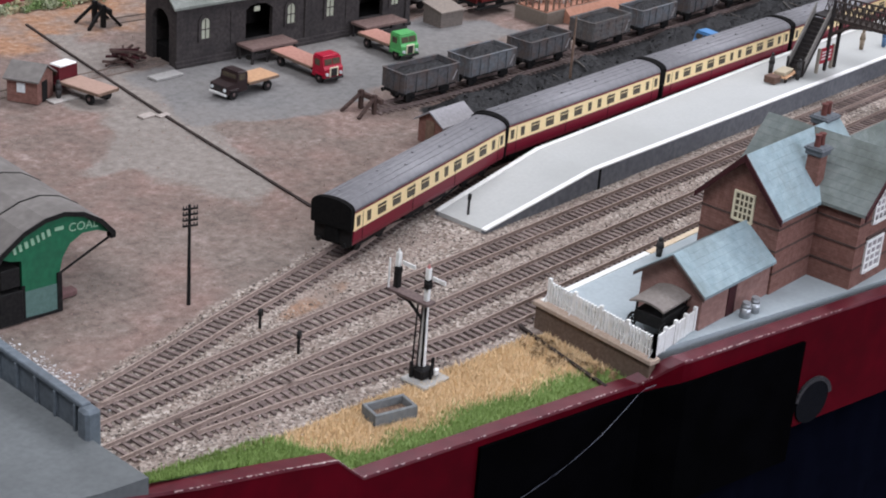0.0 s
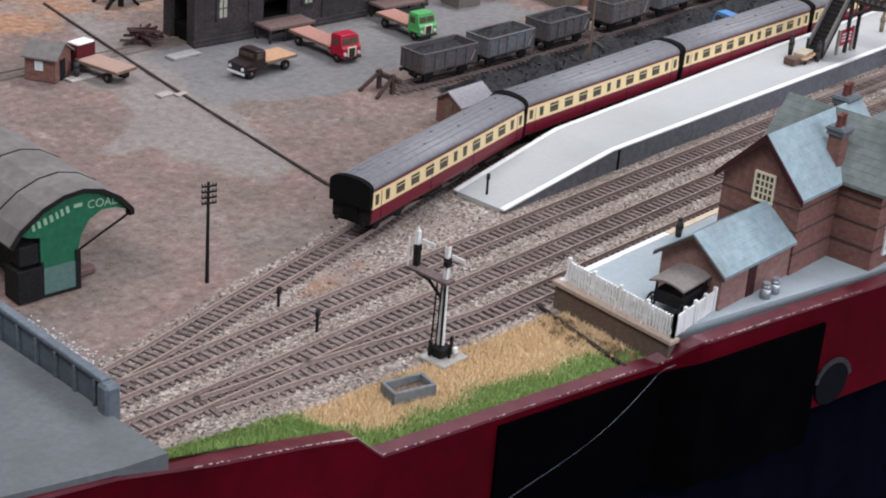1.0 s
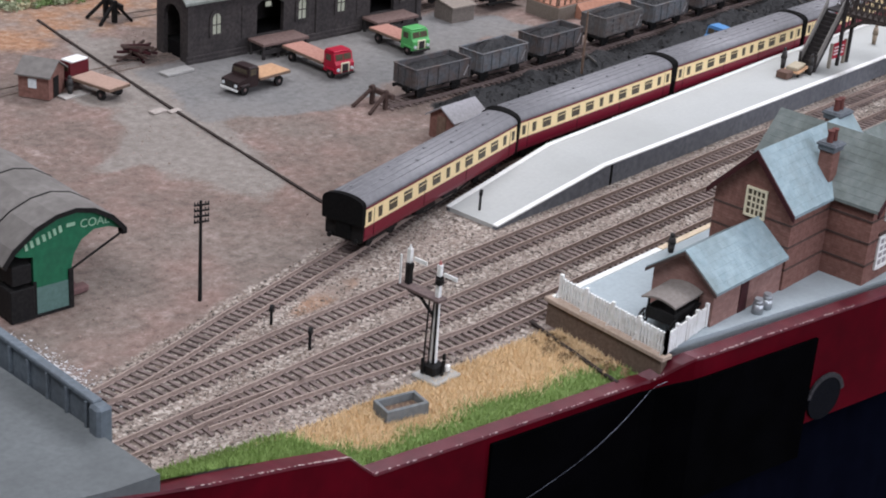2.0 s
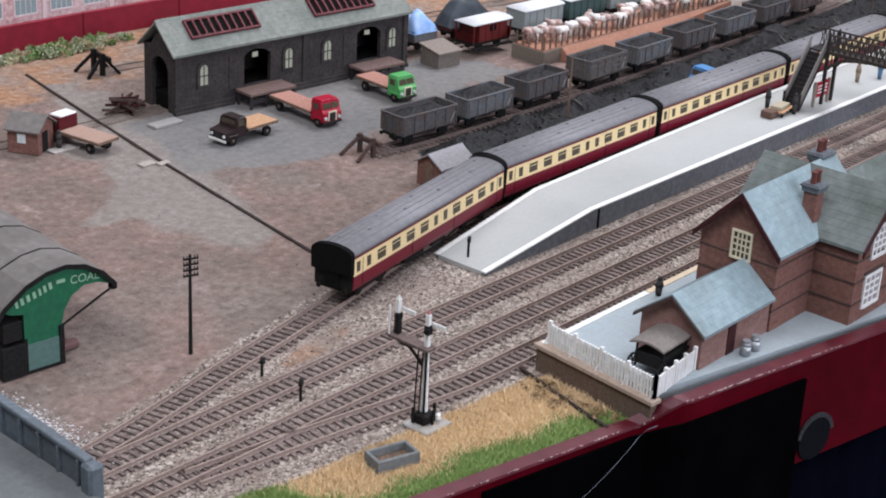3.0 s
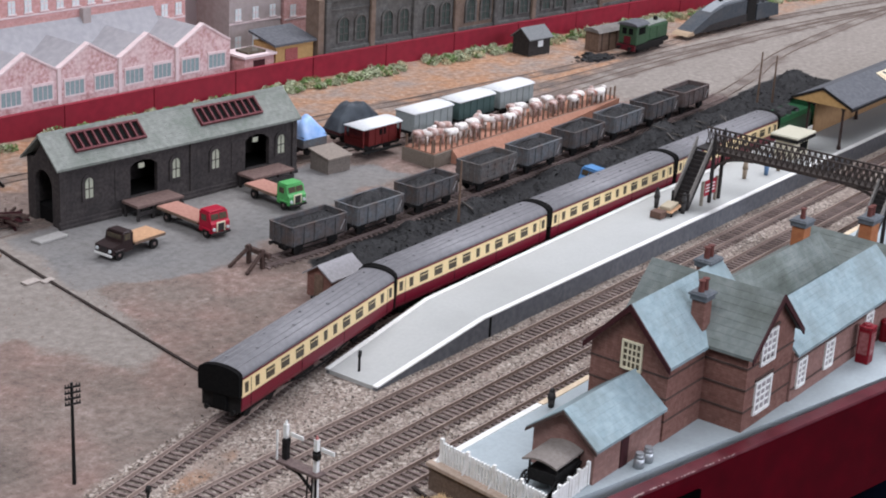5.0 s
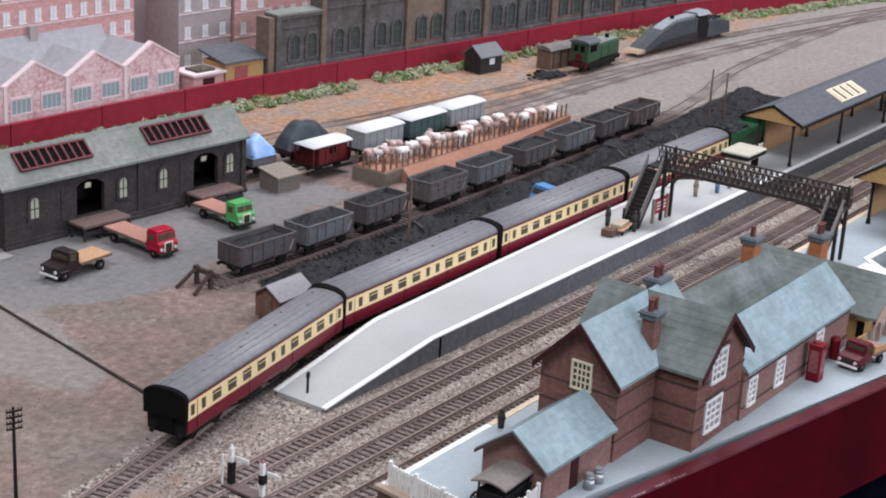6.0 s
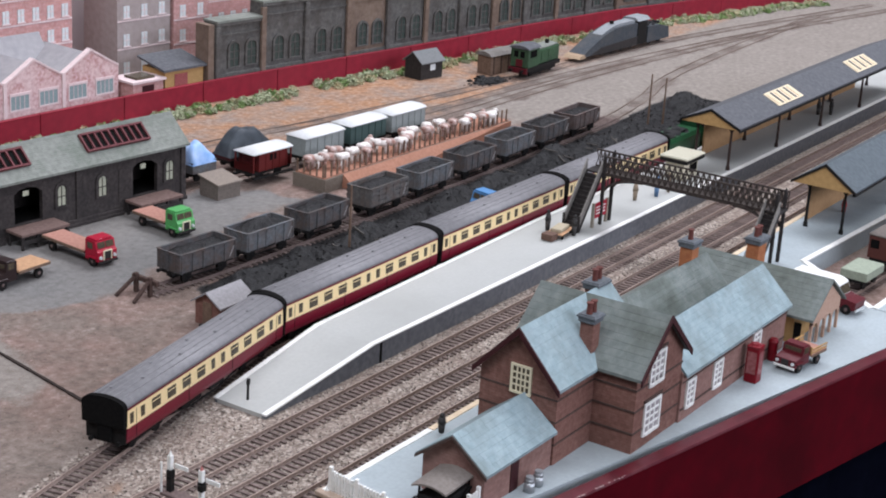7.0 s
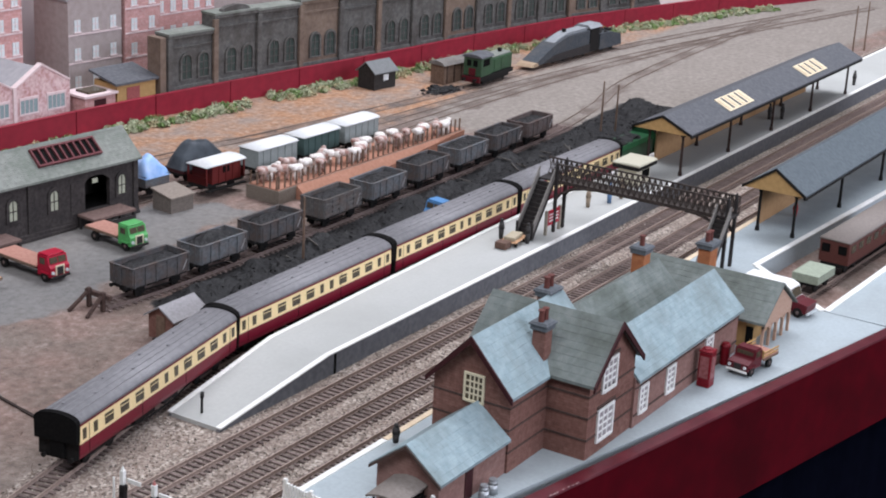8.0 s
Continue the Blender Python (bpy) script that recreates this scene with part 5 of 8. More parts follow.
# small waiting kiosk on the platform
kk = thing("platform_kiosk", 77.5, 2.6, 2.05, 0, "small cream kiosk with an overhanging flat roof", "kiosk")
part("body", G().box(0, 0, 0, 4.2, 2.8, 2.4, 0.05), mat("kiosk_cream", (0.62, 0.58, 0.44), (0.54, 0.50, 0.38), 0.7), kk)
part("roof", G().box(-0.7, -0.7, 2.9, 4.9, 3.5, 3.25, 0.15), mat("kiosk_roof", (0.46, 0.44, 0.34), (0.38, 0.36, 0.28), 0.8, stain=60), kk, "dull cream flat roof")
part("eaves_board", G().box(-0.65, -0.65, 2.4, 4.85, 3.45, 2.9, 0.1), M_BLACK, kk)
part("hatch", G().box(1.6, -0.08, 0.9, 3.8, 0.0, 2.0), M_DARK, kk)
kk.scale = (0.86, 0.86, 0.86)

# telegraph pole, signals
def telegraph_pole(x, y, h, arms, rz=-20, label="dark wooden telegraph pole with white insulators"):
    p = thing("telegraph_pole", x, y, 0, rz, label, "pole", "telegraph poles")
    part("pole", G().tube((0, 0, -0.1), (0, 0, h), 0.15, 0.10, 10), M_BLACK if arms else M_WOOD, p)
    for i in range(arms):
        z = h - 0.25 - 0.42 * i
        a = part("cross_arm", G().box(-0.55, -0.2, z - 0.06, 0.55, -0.1, z + 0.06), M_BLACK, p)
        for k in (-0.5, -0.28, 0.28, 0.5):
            part("insulator", G().tube((k, -0.16, z + 0.07), (k, -0.16, z + 0.24), 0.05, 0.04, 6), M_IRON, a)


telegraph_pole(-25.7, 5.6, 7.6, 4)
telegraph_pole(35.3, 18.6, 7.3, 0, 0, "tall bare dark post in the coal yard")
for (x, y, h) in ((102.4, 19.9, 7.6), (106.0, 19.5, 6.6), (182, 13, 8.5), (188, 13, 8.5)):
    telegraph_pole(x, y, h, 0, 0, "tall bare dark post in the coal yard")


M_FADED = mat("faded_red", (0.38, 0.12, 0.11), (0.45, 0.22, 0.2), 0.6)


def signal():
    s = thing("bracket_signal", -21.5, -12.6, 0, 0, "white bracket semaphore signal with two short dolls", "signal")
    part("base", G().box(-1.1, -1.3, 0, 1.4, 0.9, 0.28, 0.08), mat("signal_base", (0.30, 0.29, 0.27), (0.38, 0.37, 0.34), 0.9), s, "grey concrete base")
    part("post", G().tube((0, 0, 0.2), (0, 0, 5.6), 0.27, 0.17, 8), M_WHITE, s, "white tapered post")
    part("ladder", G().bar((-0.5, 0.05, 0.3), (-0.3, 0.05, 5.5), 0.08).bar((-0.5, 0.45, 0.3), (-0.3, 0.45, 5.5), 0.08), M_BLACK, s, "black ladder")
    part("rod", G().bar((-0.28, -0.22, 0.3), (-0.28, -0.22, 5.6), 0.12).bar((0.26, 0.22, 0.3), (0.26, 0.22, 5.6), 0.1), M_BLACK, s)
    part("bracket", G().bar((0, 0.1, 4.2), (-0.3, 1.2, 5.4), 0.16).bar((-0.3, 1.2, 5.4), (-0.5, 2.1, 5.65), 0.14), M_BLACK, s)
    part("gallery", G().box(-0.55, -0.5, 5.6, 0.35, 3.0, 5.82, 0.03), mat("gallery_boards", (0.10, 0.07, 0.065), (0.15, 0.11, 0.10), 0.8), s, "dark timber gallery")
    for y, h in ((0.0, 8.1), (2.6, 8.3)):
        d = part("doll", G().box(-0.15, y - 0.15, 5.8, 0.15, y + 0.15, h, 0.02), M_WHITE, s, "white signal doll")
        part("lower_doll", G().box(-0.19, y - 0.19, *((6.7, 0.19, y + 0.19, 7.3) if y < 1 else (5.83, 0.19, y + 0.19, 7.2)), 0.02), M_BLACK, d, "black lower doll")
        part("finial", G().tube((0, y, h), (0, y, h + 0.3), 0.13, 0.02, 8), M_FADED if y < 1 else M_WHITE, d, "small finial")
        part("arm", G().box(0.16, y - 1.3, h - 0.85, 0.24, y - 0.2, h - 0.58), M_WHITE, d, "white signal arm")
        part("arm_stripe", G().box(0.245, y - 1.1, h - 0.85, 0.26, y - 0.9, h - 0.58), M_BLACK, d)
        part("lamp", G().box(-0.3, y - 0.3, h - 1.4, 0.16, y + 0.1, h - 0.95, 0.05), M_BLACK, d)
    part("handrail", G().bar((-0.45, 2.95, 5.8), (-0.45, 2.95, 7.9), 0.1), M_WHITE, s)
    part("weight_lever", G().box(-0.6, -0.6, 0.28, 0.5, 0.4, 1.1, 0.15).bar((-0.7, 0.3, 0.4), (-0.7, 0.3, 1.5), 0.18).bar((0.6, -0.4, 0.3), (0.6, -0.4, 1.6), 0.16).bar((0.1, -0.7, 0.3), (0.2, -0.7, 1.4), 0.14), M_BLACK, s, "black balance levers")
    part("counterweight", G().box(0.5, -0.8, 0.4, 0.9, -0.5, 0.9, 0.1), M_WHITE, s)


signal()
tr = thing("stone_trough", -26.8, -14.5, 0.05, -16, "weathered grey open stone trough in dry grass", "trough")
M_TROUGH = mat("trough_grey", (0.14, 0.15, 0.15), (0.21, 0.215, 0.21), 0.9, grain=200, stain=80, c=(0.12, 0.12, 0.11), mix=0.8)
part("floor", G().box(-1.4, -0.8, 0, 1.9, 0.9, 0.35), M_WOOD, tr)
for q in ((-1.55, -1.0, 1.95, -0.72), (-1.55, 0.75, 1.95, 1.0), (-1.55, -0.72, -1.27, 0.75), (1.67, -0.72, 1.95, 0.75)):
    tr.scale = (0.88, 0.88, 0.88)
    part("side", G().box(q[0], q[1], 0, q[2], q[3], 1.0, 0.05), M_TROUGH, tr)


def dummy(x, y, z, h, label="small black ground signal post beside the track"):
    d = thing("ground_signal", x, y, z, 30, label, "signal", "ground signals")
    part("post", G().tube((0, 0, -0.1), (0, 0, h), 0.11, 0.1, 8), M_BLACK, d)
    part("disc", G().tube((0, -0.14, h - 0.1), (0, 0.1, h - 0.1), 0.28, 0.28, 12), M_BLACK, d)


dummy(-25.0, -4.7, 0, 1.5)
dummy(-24.4, -0.3, 0, 1.3)
dummy(1.3, 2.9, 0.35, 1.75, "thin black sign post on the platform ramp")


# ---- the train ----
def wheelset(parent, x, r=0.55, gauge=1.62):
    w = part("wheelset", G().tube((x, -gauge / 2, r), (x, gauge / 2, r), 0.09, None, 8), M_BLACK, parent)
    for s in (-1, 1):
        part("wheel", G().tube((x, s * gauge / 2 - 0.12, r), (x, s * gauge / 2 + 0.12, r), r, None, 18), M_BLACK, w)


def carriage():
    c = thing("passenger_carriage", 0, 0, 0.46, 0, "crimson and cream passenger carriage with a grey roof", "carriage", "train carriages")
    L, hw = 23.6, 1.72
    x0, x1 = -L / 2, L / 2
    lower, cream_lo, cream_hi = 1.2, 2.42, 3.78
    side = [(hw - 0.12, lower), (hw, lower + 0.35), (hw + 0.03, cream_lo), (hw - 0.03, cream_hi)]
    def band(a, b):
        return [(-a[0], a[1]), (a[0], a[1]), (b[0], b[1]), (-b[0], b[1])]
    part("lower_side", G().prism(band(side[0], side[1]), "x", x0, x1).prism(band(side[1], side[2]), "x", x0, x1), M_COACHRED, c, "crimson lower panels")
    part("upper_side", G().prism(band((hw + 0.03, cream_lo + 0.002), side[3]), "x", x0, x1), M_COACHCREAM, c, "cream window band")
    part("cornice", G().prism(band((hw - 0.02, cream_hi + 0.002), (hw - 0.05, cream_hi + 0.2)), "x", x0, x1), M_COACHRED, c, "crimson cornice")
    arc = [(-(hw + 0.03) * math.cos(math.pi * i / 12), cream_hi + 0.2 + 0.72 * math.sin(math.pi * i / 12) ** 0.8) for i in range(13)]
    roof = part("roof", G().prism(arc, "x", x0, x1), M_COACHROOF, c, "grey ribbed roof", True)
    for u in (-1.1, -0.55, 0.0, 0.55, 1.1):
        k = math.acos(-u / (hw + 0.03)) / math.pi
        part("roof_rib", G().box(x0 + 0.1, u - 0.035, cream_hi + 0.15 + 0.72 * math.sin(math.pi * k) ** 0.8, x1 - 0.1, u + 0.035, cream_hi + 0.235 + 0.72 * math.sin(math.pi * k) ** 0.8), M_COACHROOF, roof)
    for i in range(9):
        x = x0 + L * (i + 0.5) / 9
        part("roof_vent", G().tube((x, 0.5 * (-1) ** i, cream_hi + 0.8), (x, 0.5 * (-1) ** i, cream_hi + 1.02), 0.14, 0.12, 8), M_COACHROOF, roof)
    kinds = [0.45, 0.5, 1.15, 1.15, 1.15, 1.15, 0.5, 0.55, 1.15, 1.15, 1.15, 0.5, 0.45]
    gap = (L - 0.8 - sum(kinds)) / (len(kinds) - 1)
    for s in (-1, 1):
        x = x0 + 0.4
        for k in kinds:
            lo, hi = sorted((s * (hw + 0.035), s * (hw - 0.02)))
            w = part("window", G().box(x, lo, cream_lo + 0.26, x + k, hi, cream_lo + 1.08), M_GLASS, c, "dark carriage window")
            if k > 1:
                lo2, hi2 = sorted((s * (hw + 0.05), s * (hw + 0.03)))
                part("ventilator", G().box(x, lo2, cream_lo + 0.84, x + k, hi2, cream_lo + 0.89), M_COACHCREAM, w)
            x += k + gap
        for dx in (x0 + 1.2, x0 + 8.5, x1 - 8.5, x1 - 1.2):
            lo, hi = sorted((s * (hw + 0.045), s * (hw + 0.02)))
            part("door_line", G().box(dx, lo, lower + 0.2, dx + 0.03, hi, cream_hi - 0.1), M_BLACK, c)
    for s in (x0, x1):
        a, b = sorted((s, s + (0.12 if s > 0 else -0.12)))
        e = part("end", G().prism([(-hw + 0.05, lower), (hw - 0.05, lower), (hw - 0.02, cream_hi + 0.2)] + arc[::-1][1:-1] + [(-hw + 0.02, cream_hi + 0.2)], "x", a, b), M_BLACK, c, "black carriage end")
        a, b = sorted((s + (0.1 if s > 0 else -0.1), s + (0.42 if s > 0 else -0.42)))
        part("gangway", G().box(a, -0.62, 1.2, b, 0.62, 3.9, 0.1), M_DARK, e, "black corridor gangway")
        hood = [(u * 1.03, cream_hi - 1.2) for u in (-hw, hw)] + [(-u * 1.03, v + 0.1) for u, v in arc]
        a, b = sorted((s + (0.02 if s > 0 else -0.02), s + (0.5 if s > 0 else -0.5)))
        part("hood", G().prism(hood, "x", a, b), M_DARK, e, "black bellows hood")
        for y in (-1.15, 1.15):
            part("buffer", G().tube((s, y, 1.2), (s + (0.4 if s > 0 else -0.4), y, 1.2), 0.13, 0.2, 10), M_BLACK, e)
    part("underframe", G().box(x0, -1.3, 1.0, x1, 1.3, 1.36).box(-3.5, -1.2, 0.45, -0.5, -0.6, 1.0, 0.05).box(0.8, -1.2, 0.5, 3.0, -0.7, 1.0, 0.05).bar((-6, -1.2, 0.95), (-2, -1.2, 0.35), 0.1).bar((6, -1.2, 0.95), (2, -1.2, 0.35), 0.1).bar((-2, -1.2, 0.35), (2, -1.2, 0.35), 0.1), M_BLACK, c)
    for bx in (-8.2, 8.2):
        b = part("bogie", G().box(bx - 2.2, -1.1, 0.45, bx + 2.2, -0.85, 0.85, 0.08).box(bx - 2.2, 0.85, 0.45, bx + 2.2, 1.1, 0.85, 0.08).box(bx - 0.5, -1.0, 0.5, bx + 0.5, 1.0, 1.02), M_BLACK, c)
        for w in (-1.6, 1.6):
            wheelset(b, bx + w)
    return c


def on_line(x):
    return Vector((x, d_y(x)))


def along_d(x0, length):
    """The x at which a chord of that length from x0 ends on the goods loop."""
    a, x = on_line(x0), x0 + length
    for _ in range(20):
        d = (on_line(x) - a).length
        x += length - d
    return x


xa = -13.2
first = carriage()
for i in range(4):
    xb = along_d(xa, 24.55)
    a, b = on_line(xa), on_line(xb)
    m = cm((a.x + b.x) / 2, (a.y + b.y) / 2 - (0.15 if i == 0 else 0), 0.46, math.degrees(math.atan2(b.y - a.y, b.x - a.x)))
    if i == 0:
        first.matrix_world = m
    else:
        copy_thing(first, m)
    xa = xb


def locomotive(x, y):
    t = thing("tender", x, y, 0.46, 0, "dark green locomotive tender filled with coal", "tender")
    part("body", G().prism([(-1.65, 1.3), (1.65, 1.3), (1.65, 3.3), (1.35, 3.75), (-1.35, 3.75), (-1.65, 3.3)], "x", 0, 8.6), M_LOCO, t, "green tender sides")
    part("coal_load", G().lump((4, 0, 3.6), 1.2, 0.5, random, 10).lump((5.8, 0, 3.6), 1.2, 0.5, random, 10), M_COAL, t, "heap of coal")
    part("tender_top", G().box(0.1, -1.2, 3.7, 2.6, 1.2, 3.85, 0.05), M_BLACK, t)
    part("frame", G().box(-0.2, -1.45, 0.5, 8.6, -1.2, 1.35).box(-0.2, 1.2, 0.5, 8.6, 1.45, 1.35), M_BLACK, t)
    for wx in (1.6, 4.2, 6.8):
        wheelset(t, wx, 0.68)
    l = thing("steam_locomotive", x + 9.4, y, 0.46, 0, "dark green express steam locomotive with a black smokebox", "locomotive")
    part("cab", G().prism([(-1.72, 1.3), (1.72, 1.3), (1.72, 3.8), (1.2, 4.55), (0, 4.8), (-1.2, 4.55), (-1.72, 3.8)], "x", 0, 2.5), M_LOCO, l, "green cab")
    part("cab_roof", G().prism([(-1.85, 3.85), (-1.25, 4.65), (0, 4.9), (1.25, 4.65), (1.85, 3.85), (1.7, 3.85), (1.2, 4.5), (0, 4.78), (-1.2, 4.5), (-1.7, 3.85)], "x", -0.5, 2.6), M_BLACK, l)
    part("boiler", G().tube((2.5, 0, 3.1), (11.5, 0, 3.0), 1.35, 1.2, 24), M_LOCO, l, "green boiler", True)
    for i in range(4):
        part("boiler_band", G().tube((3.4 + 2.2 * i, 0, 3.09 - 0.025 * i), (3.52 + 2.2 * i, 0, 3.09 - 0.025 * i), 1.36 - 0.03 * i, None, 24), M_BLACK, l)
    part("smokebox", G().tube((11.5, 0, 3.0), (14.2, 0, 3.0), 1.22, None, 24).tube((14.2, 0, 3.0), (14.45, 0, 3.0), 1.1, 0.7, 24), M_BLACK, l, "black smokebox", True)
    part("chimney", G().tube((12.8, 0, 4.0), (12.8, 0, 4.75), 0.36, 0.42, 14), M_BLACK, l)
    part("dome", G().lump((8.0, 0, 4.3), 0.5, 0.8, random, 12, 0.02), M_LOCO, l, "", True)
    part("running_plate", G().box(0, -1.75, 1.75, 14.6, 1.75, 1.9).box(14.4, -1.6, 0.9, 14.6, 1.6, 1.75), M_BLACK, l)
    for s in (-1, 1):
        part("splasher", G().box(4.0, s * 1.7 - 0.05, 1.9, 10.5, s * 1.7 + 0.05, 2.25), M_LOCO, l)
        part("deflector", G().box(11.4, s * 1.6 - 0.04, 1.9, 14.2, s * 1.6 + 0.04, 4.0), M_BLACK, l)
        part("cylinder", G().tube((12.0, s * 1.35, 1.1), (14.0, s * 1.35, 1.1), 0.5, None, 14), M_BLACK, l)
        part("coupling_rod", G().bar((4.2, s * 1.2, 0.95), (10.2, s * 1.2, 0.95), 0.14), mat("bright_steel", (0.5, 0.5, 0.5), (0.4, 0.4, 0.4), 0.3, 0.9), l, "bright steel rod")
    for wx, r in ((1.6, 0.6), (4.2, 1.0), (7.2, 1.0), (10.2, 1.0), (12.3, 0.5), (13.9, 0.5)):
        wheelset(l, wx, r)


locomotive(xa + 0.3, 9.8)

# ---- wagons ----
M_STRIPE = mat("worn_white_stripe", (0.45, 0.44, 0.43), (0.25, 0.24, 0.24), 0.8, grain=500)


def wagon(m, body_mat, load, label, tall=0.0, planks=False, L=6.8):
    w = thing("coal_wagon", 0, 0, 0.46, 0, label, "wagon", "coal wagons")
    w.matrix_world = m
    hw, z0, z1 = 1.55, 1.25, 3.05 + tall
    for s in (-1, 1):
        a, b = sorted((s * hw, s * (hw - 0.12)))
        side = part("side", G().box(-L / 2, a, z0, L / 2, b, z1, 0.03), body_mat, w)
        for i in range(6):
            x = -L / 2 + 0.15 + (L - 0.42) * i / 5
            a2, b2 = sorted((s * hw, s * (hw + 0.12)))
            part("rib", G().box(x, a2, z0, x + 0.12, b2, z1 - 0.1), body_mat, side)
        a2, b2 = sorted((s * (hw - 0.16), s * (hw + 0.1)))
        part("top_rim", G().box(-L / 2, a2, z1, L / 2, b2, z1 + 0.1, 0.02), body_mat, side)
        part("door", G().box(-0.8, *sorted((s * (hw + 0.02), s * (hw + 0.08)))[:1], z0 + 0.2, 0.8, sorted((s * (hw + 0.02), s * (hw + 0.08)))[1], z1 - 0.35), body_mat, side)
        a3, b3 = s * (hw + 0.13), s * (hw + 0.13)
        part("white_stripe", G().bar((L / 2 - 1.0, a3, z0 + 0.35), (L / 2 - 0.45, b3, z1 - 0.5), 0.08, 0.03), M_STRIPE, side, "white diagonal stripe")
        if planks:
            for i in range(4):
                part("plank", G().box(-L / 2, *sorted((s * (hw + 0.02), s * (hw + 0.09)))[:1], z0 + 0.15 + 0.55 * i, L / 2, sorted((s * (hw + 0.02), s * (hw + 0.09)))[1], z0 + 0.45 + 0.55 * i), body_mat, side)
    for s in (-1, 1):
        a, b = sorted((s * L / 2, s * (L / 2 - 0.12)))
        end = part("end", G().box(a, -hw + 0.12, z0, b, hw - 0.12, z1, 0.03), body_mat, w)
        for y in (-0.9, 0.0, 0.9):
            a2, b2 = sorted((s * L / 2, s * (L / 2 + 0.12)))
            part("rib", G().box(a2, y - 0.08, z0, b2, y + 0.08, z1 - 0.05), body_mat, end)
        part("rim", G().box(*sorted((s * (L / 2 - 0.14), s * (L / 2 + 0.08)))[:1], -hw + 0.1, z1, sorted((s * (L / 2 - 0.14), s * (L / 2 + 0.08)))[1], hw - 0.1, z1 + 0.1), body_mat, end)
        for y in (-0.9, 0.9):
            part("buffer", G().tube((s * L / 2, y, 1.15), (s * (L / 2 + 0.5), y, 1.15), 0.12, 0.2, 10), M_BLACK, end)
    part("floor", G().box(-L / 2 + 0.1, -hw + 0.1, z0, L / 2 - 0.1, hw - 0.1, z0 + 0.2), M_IRON, w)
    # uneven load
    rng = random.Random(int(load * 1000))
    nx, ny = 16, 8
    g = G()
    vs = []
    for i in range(nx + 1):
        for j in range(ny + 1):
            x, y = -L / 2 + 0.14 + (L - 0.28) * i / nx, -hw + 0.14 + (2 * hw - 0.28) * j / ny
            hump = math.sin(math.pi * i / nx) * math.sin(math.pi * j / ny)
            vs.append((x, y, z1 - 0.42 + 1.15 * load * hump + rng.uniform(-0.1, 0.1)))
    g.add(vs, [(i * (ny + 1) + j, (i + 1) * (ny + 1) + j, (i + 1) * (ny + 1) + j + 1, i * (ny + 1) + j + 1) for i in range(nx) for j in range(ny)])
    part("coal_load", g, M_COAL, w, "black coal load")
    fr = part("underframe", G().box(-L / 2, -1.2, 0.95, L / 2, 1.2, 1.26), M_BLACK, w)
    for s in (-1, 1):
        part("axle_guard", G().box(-2.9, s * 1.0 - 0.06, 0.3, -1.7, s * 1.0 + 0.06, 1.0).box(1.7, s * 1.0 - 0.06, 0.3, 2.9, s * 1.0 + 0.06, 1.0).bar((-2.3, s * 1.12, 0.6), (2.3, s * 1.12, 0.5), 0.1), M_BLACK, fr)
    for x in (-2.3, 2.3):
        wheelset(w, x, 0.55)


M_WAGON2 = mat("wagon_blue_grey", (0.09, 0.098, 0.105), (0.14, 0.148, 0.155), 0.8, grain=350, stain=60, c=(0.11, 0.08, 0.065), mix=0.8)
M_PLANKW = mat("wagon_rusty_grey", (0.085, 0.082, 0.08), (0.135, 0.128, 0.122), 0.85, grain=300, stain=70, c=(0.105, 0.07, 0.055), mix=0.7)
wx = [20.0, 28.6, 37.7, 48.2, 57.3, 66.8, 75.9, 84.6, 92.8]
for i, x in enumerate(wx):
    y = float(np.interp(x, (14, 24, 50, 97), (25.6, 24.75, 24.6, 25.5)))
    ang = float(np.interp(x, (14, 24, 35, 60, 97), (-5, -3.5, -0.5, 0.4, 1.4)))
    brown = i == 8
    wagon(cm(x, y, 0.46, ang), M_WAGONB if brown else (M_PLANKW if i == 3 else (M_WAGON2 if i in (1, 4, 6) else M_WAGON)), (0.35, 0.9, 0.55, 0.5, 0.6, 0.7, 0.75, 0.65, 0.3)[i],
          "rusty brown open coal wagon in the siding" if brown else ("tall planked grey wagon in the coal siding" if i == 3 else "weathered grey steel coal wagon with a coal load"), 0.2 if i == 3 else 0, i == 3, 7.3 if i == 0 else 6.8)

# buffer stop of old timber at the siding end
M_OLDWOOD = mat("rotten_timber", (0.05, 0.032, 0.027), (0.09, 0.058, 0.048), 0.95, grain=300, stain=60)
bs = thing("buffer_stop", 13.6, 25.9, 0, -5, "rough dark timber buffer stop at the siding end", "buffer stop")
for y in (-0.95, 0.95):
    part("upright", G().box(-0.2, y - 0.2, 0, 0.2, y + 0.2, 1.9, 0.05), M_OLDWOOD, bs)
    part("raker", G().bar((-0.2, y, 1.5), (-2.2, y * 1.3, 0.05), 0.28), M_OLDWOOD, bs)
part("beam", G().box(0.1, -1.7, 1.1, 0.5, 1.7, 1.6, 0.06), M_OLDWOOD, bs)
bs2 = thing("buffer_stop", 10.4, 61.9, 0, -10, "black timber buffer stop in the back yard", "buffer stop")
for y in (-0.95, 0.95):
    part("upright", G().box(-0.25, y - 0.25, 0, 0.25, y + 0.25, 2.4, 0.05), M_BLACK, bs2)
    part("raker", G().bar((-0.2, y, 1.9), (-2.0, y * 1.6, 0.05), 0.3).bar((0.2, y, 1.9), (1.8, y * 1.5, 0.05), 0.3), M_BLACK, bs2)
part("beam", G().box(0.2, -1.9, 1.5, 0.6, 1.9, 2.1, 0.06), M_BLACK, bs2)


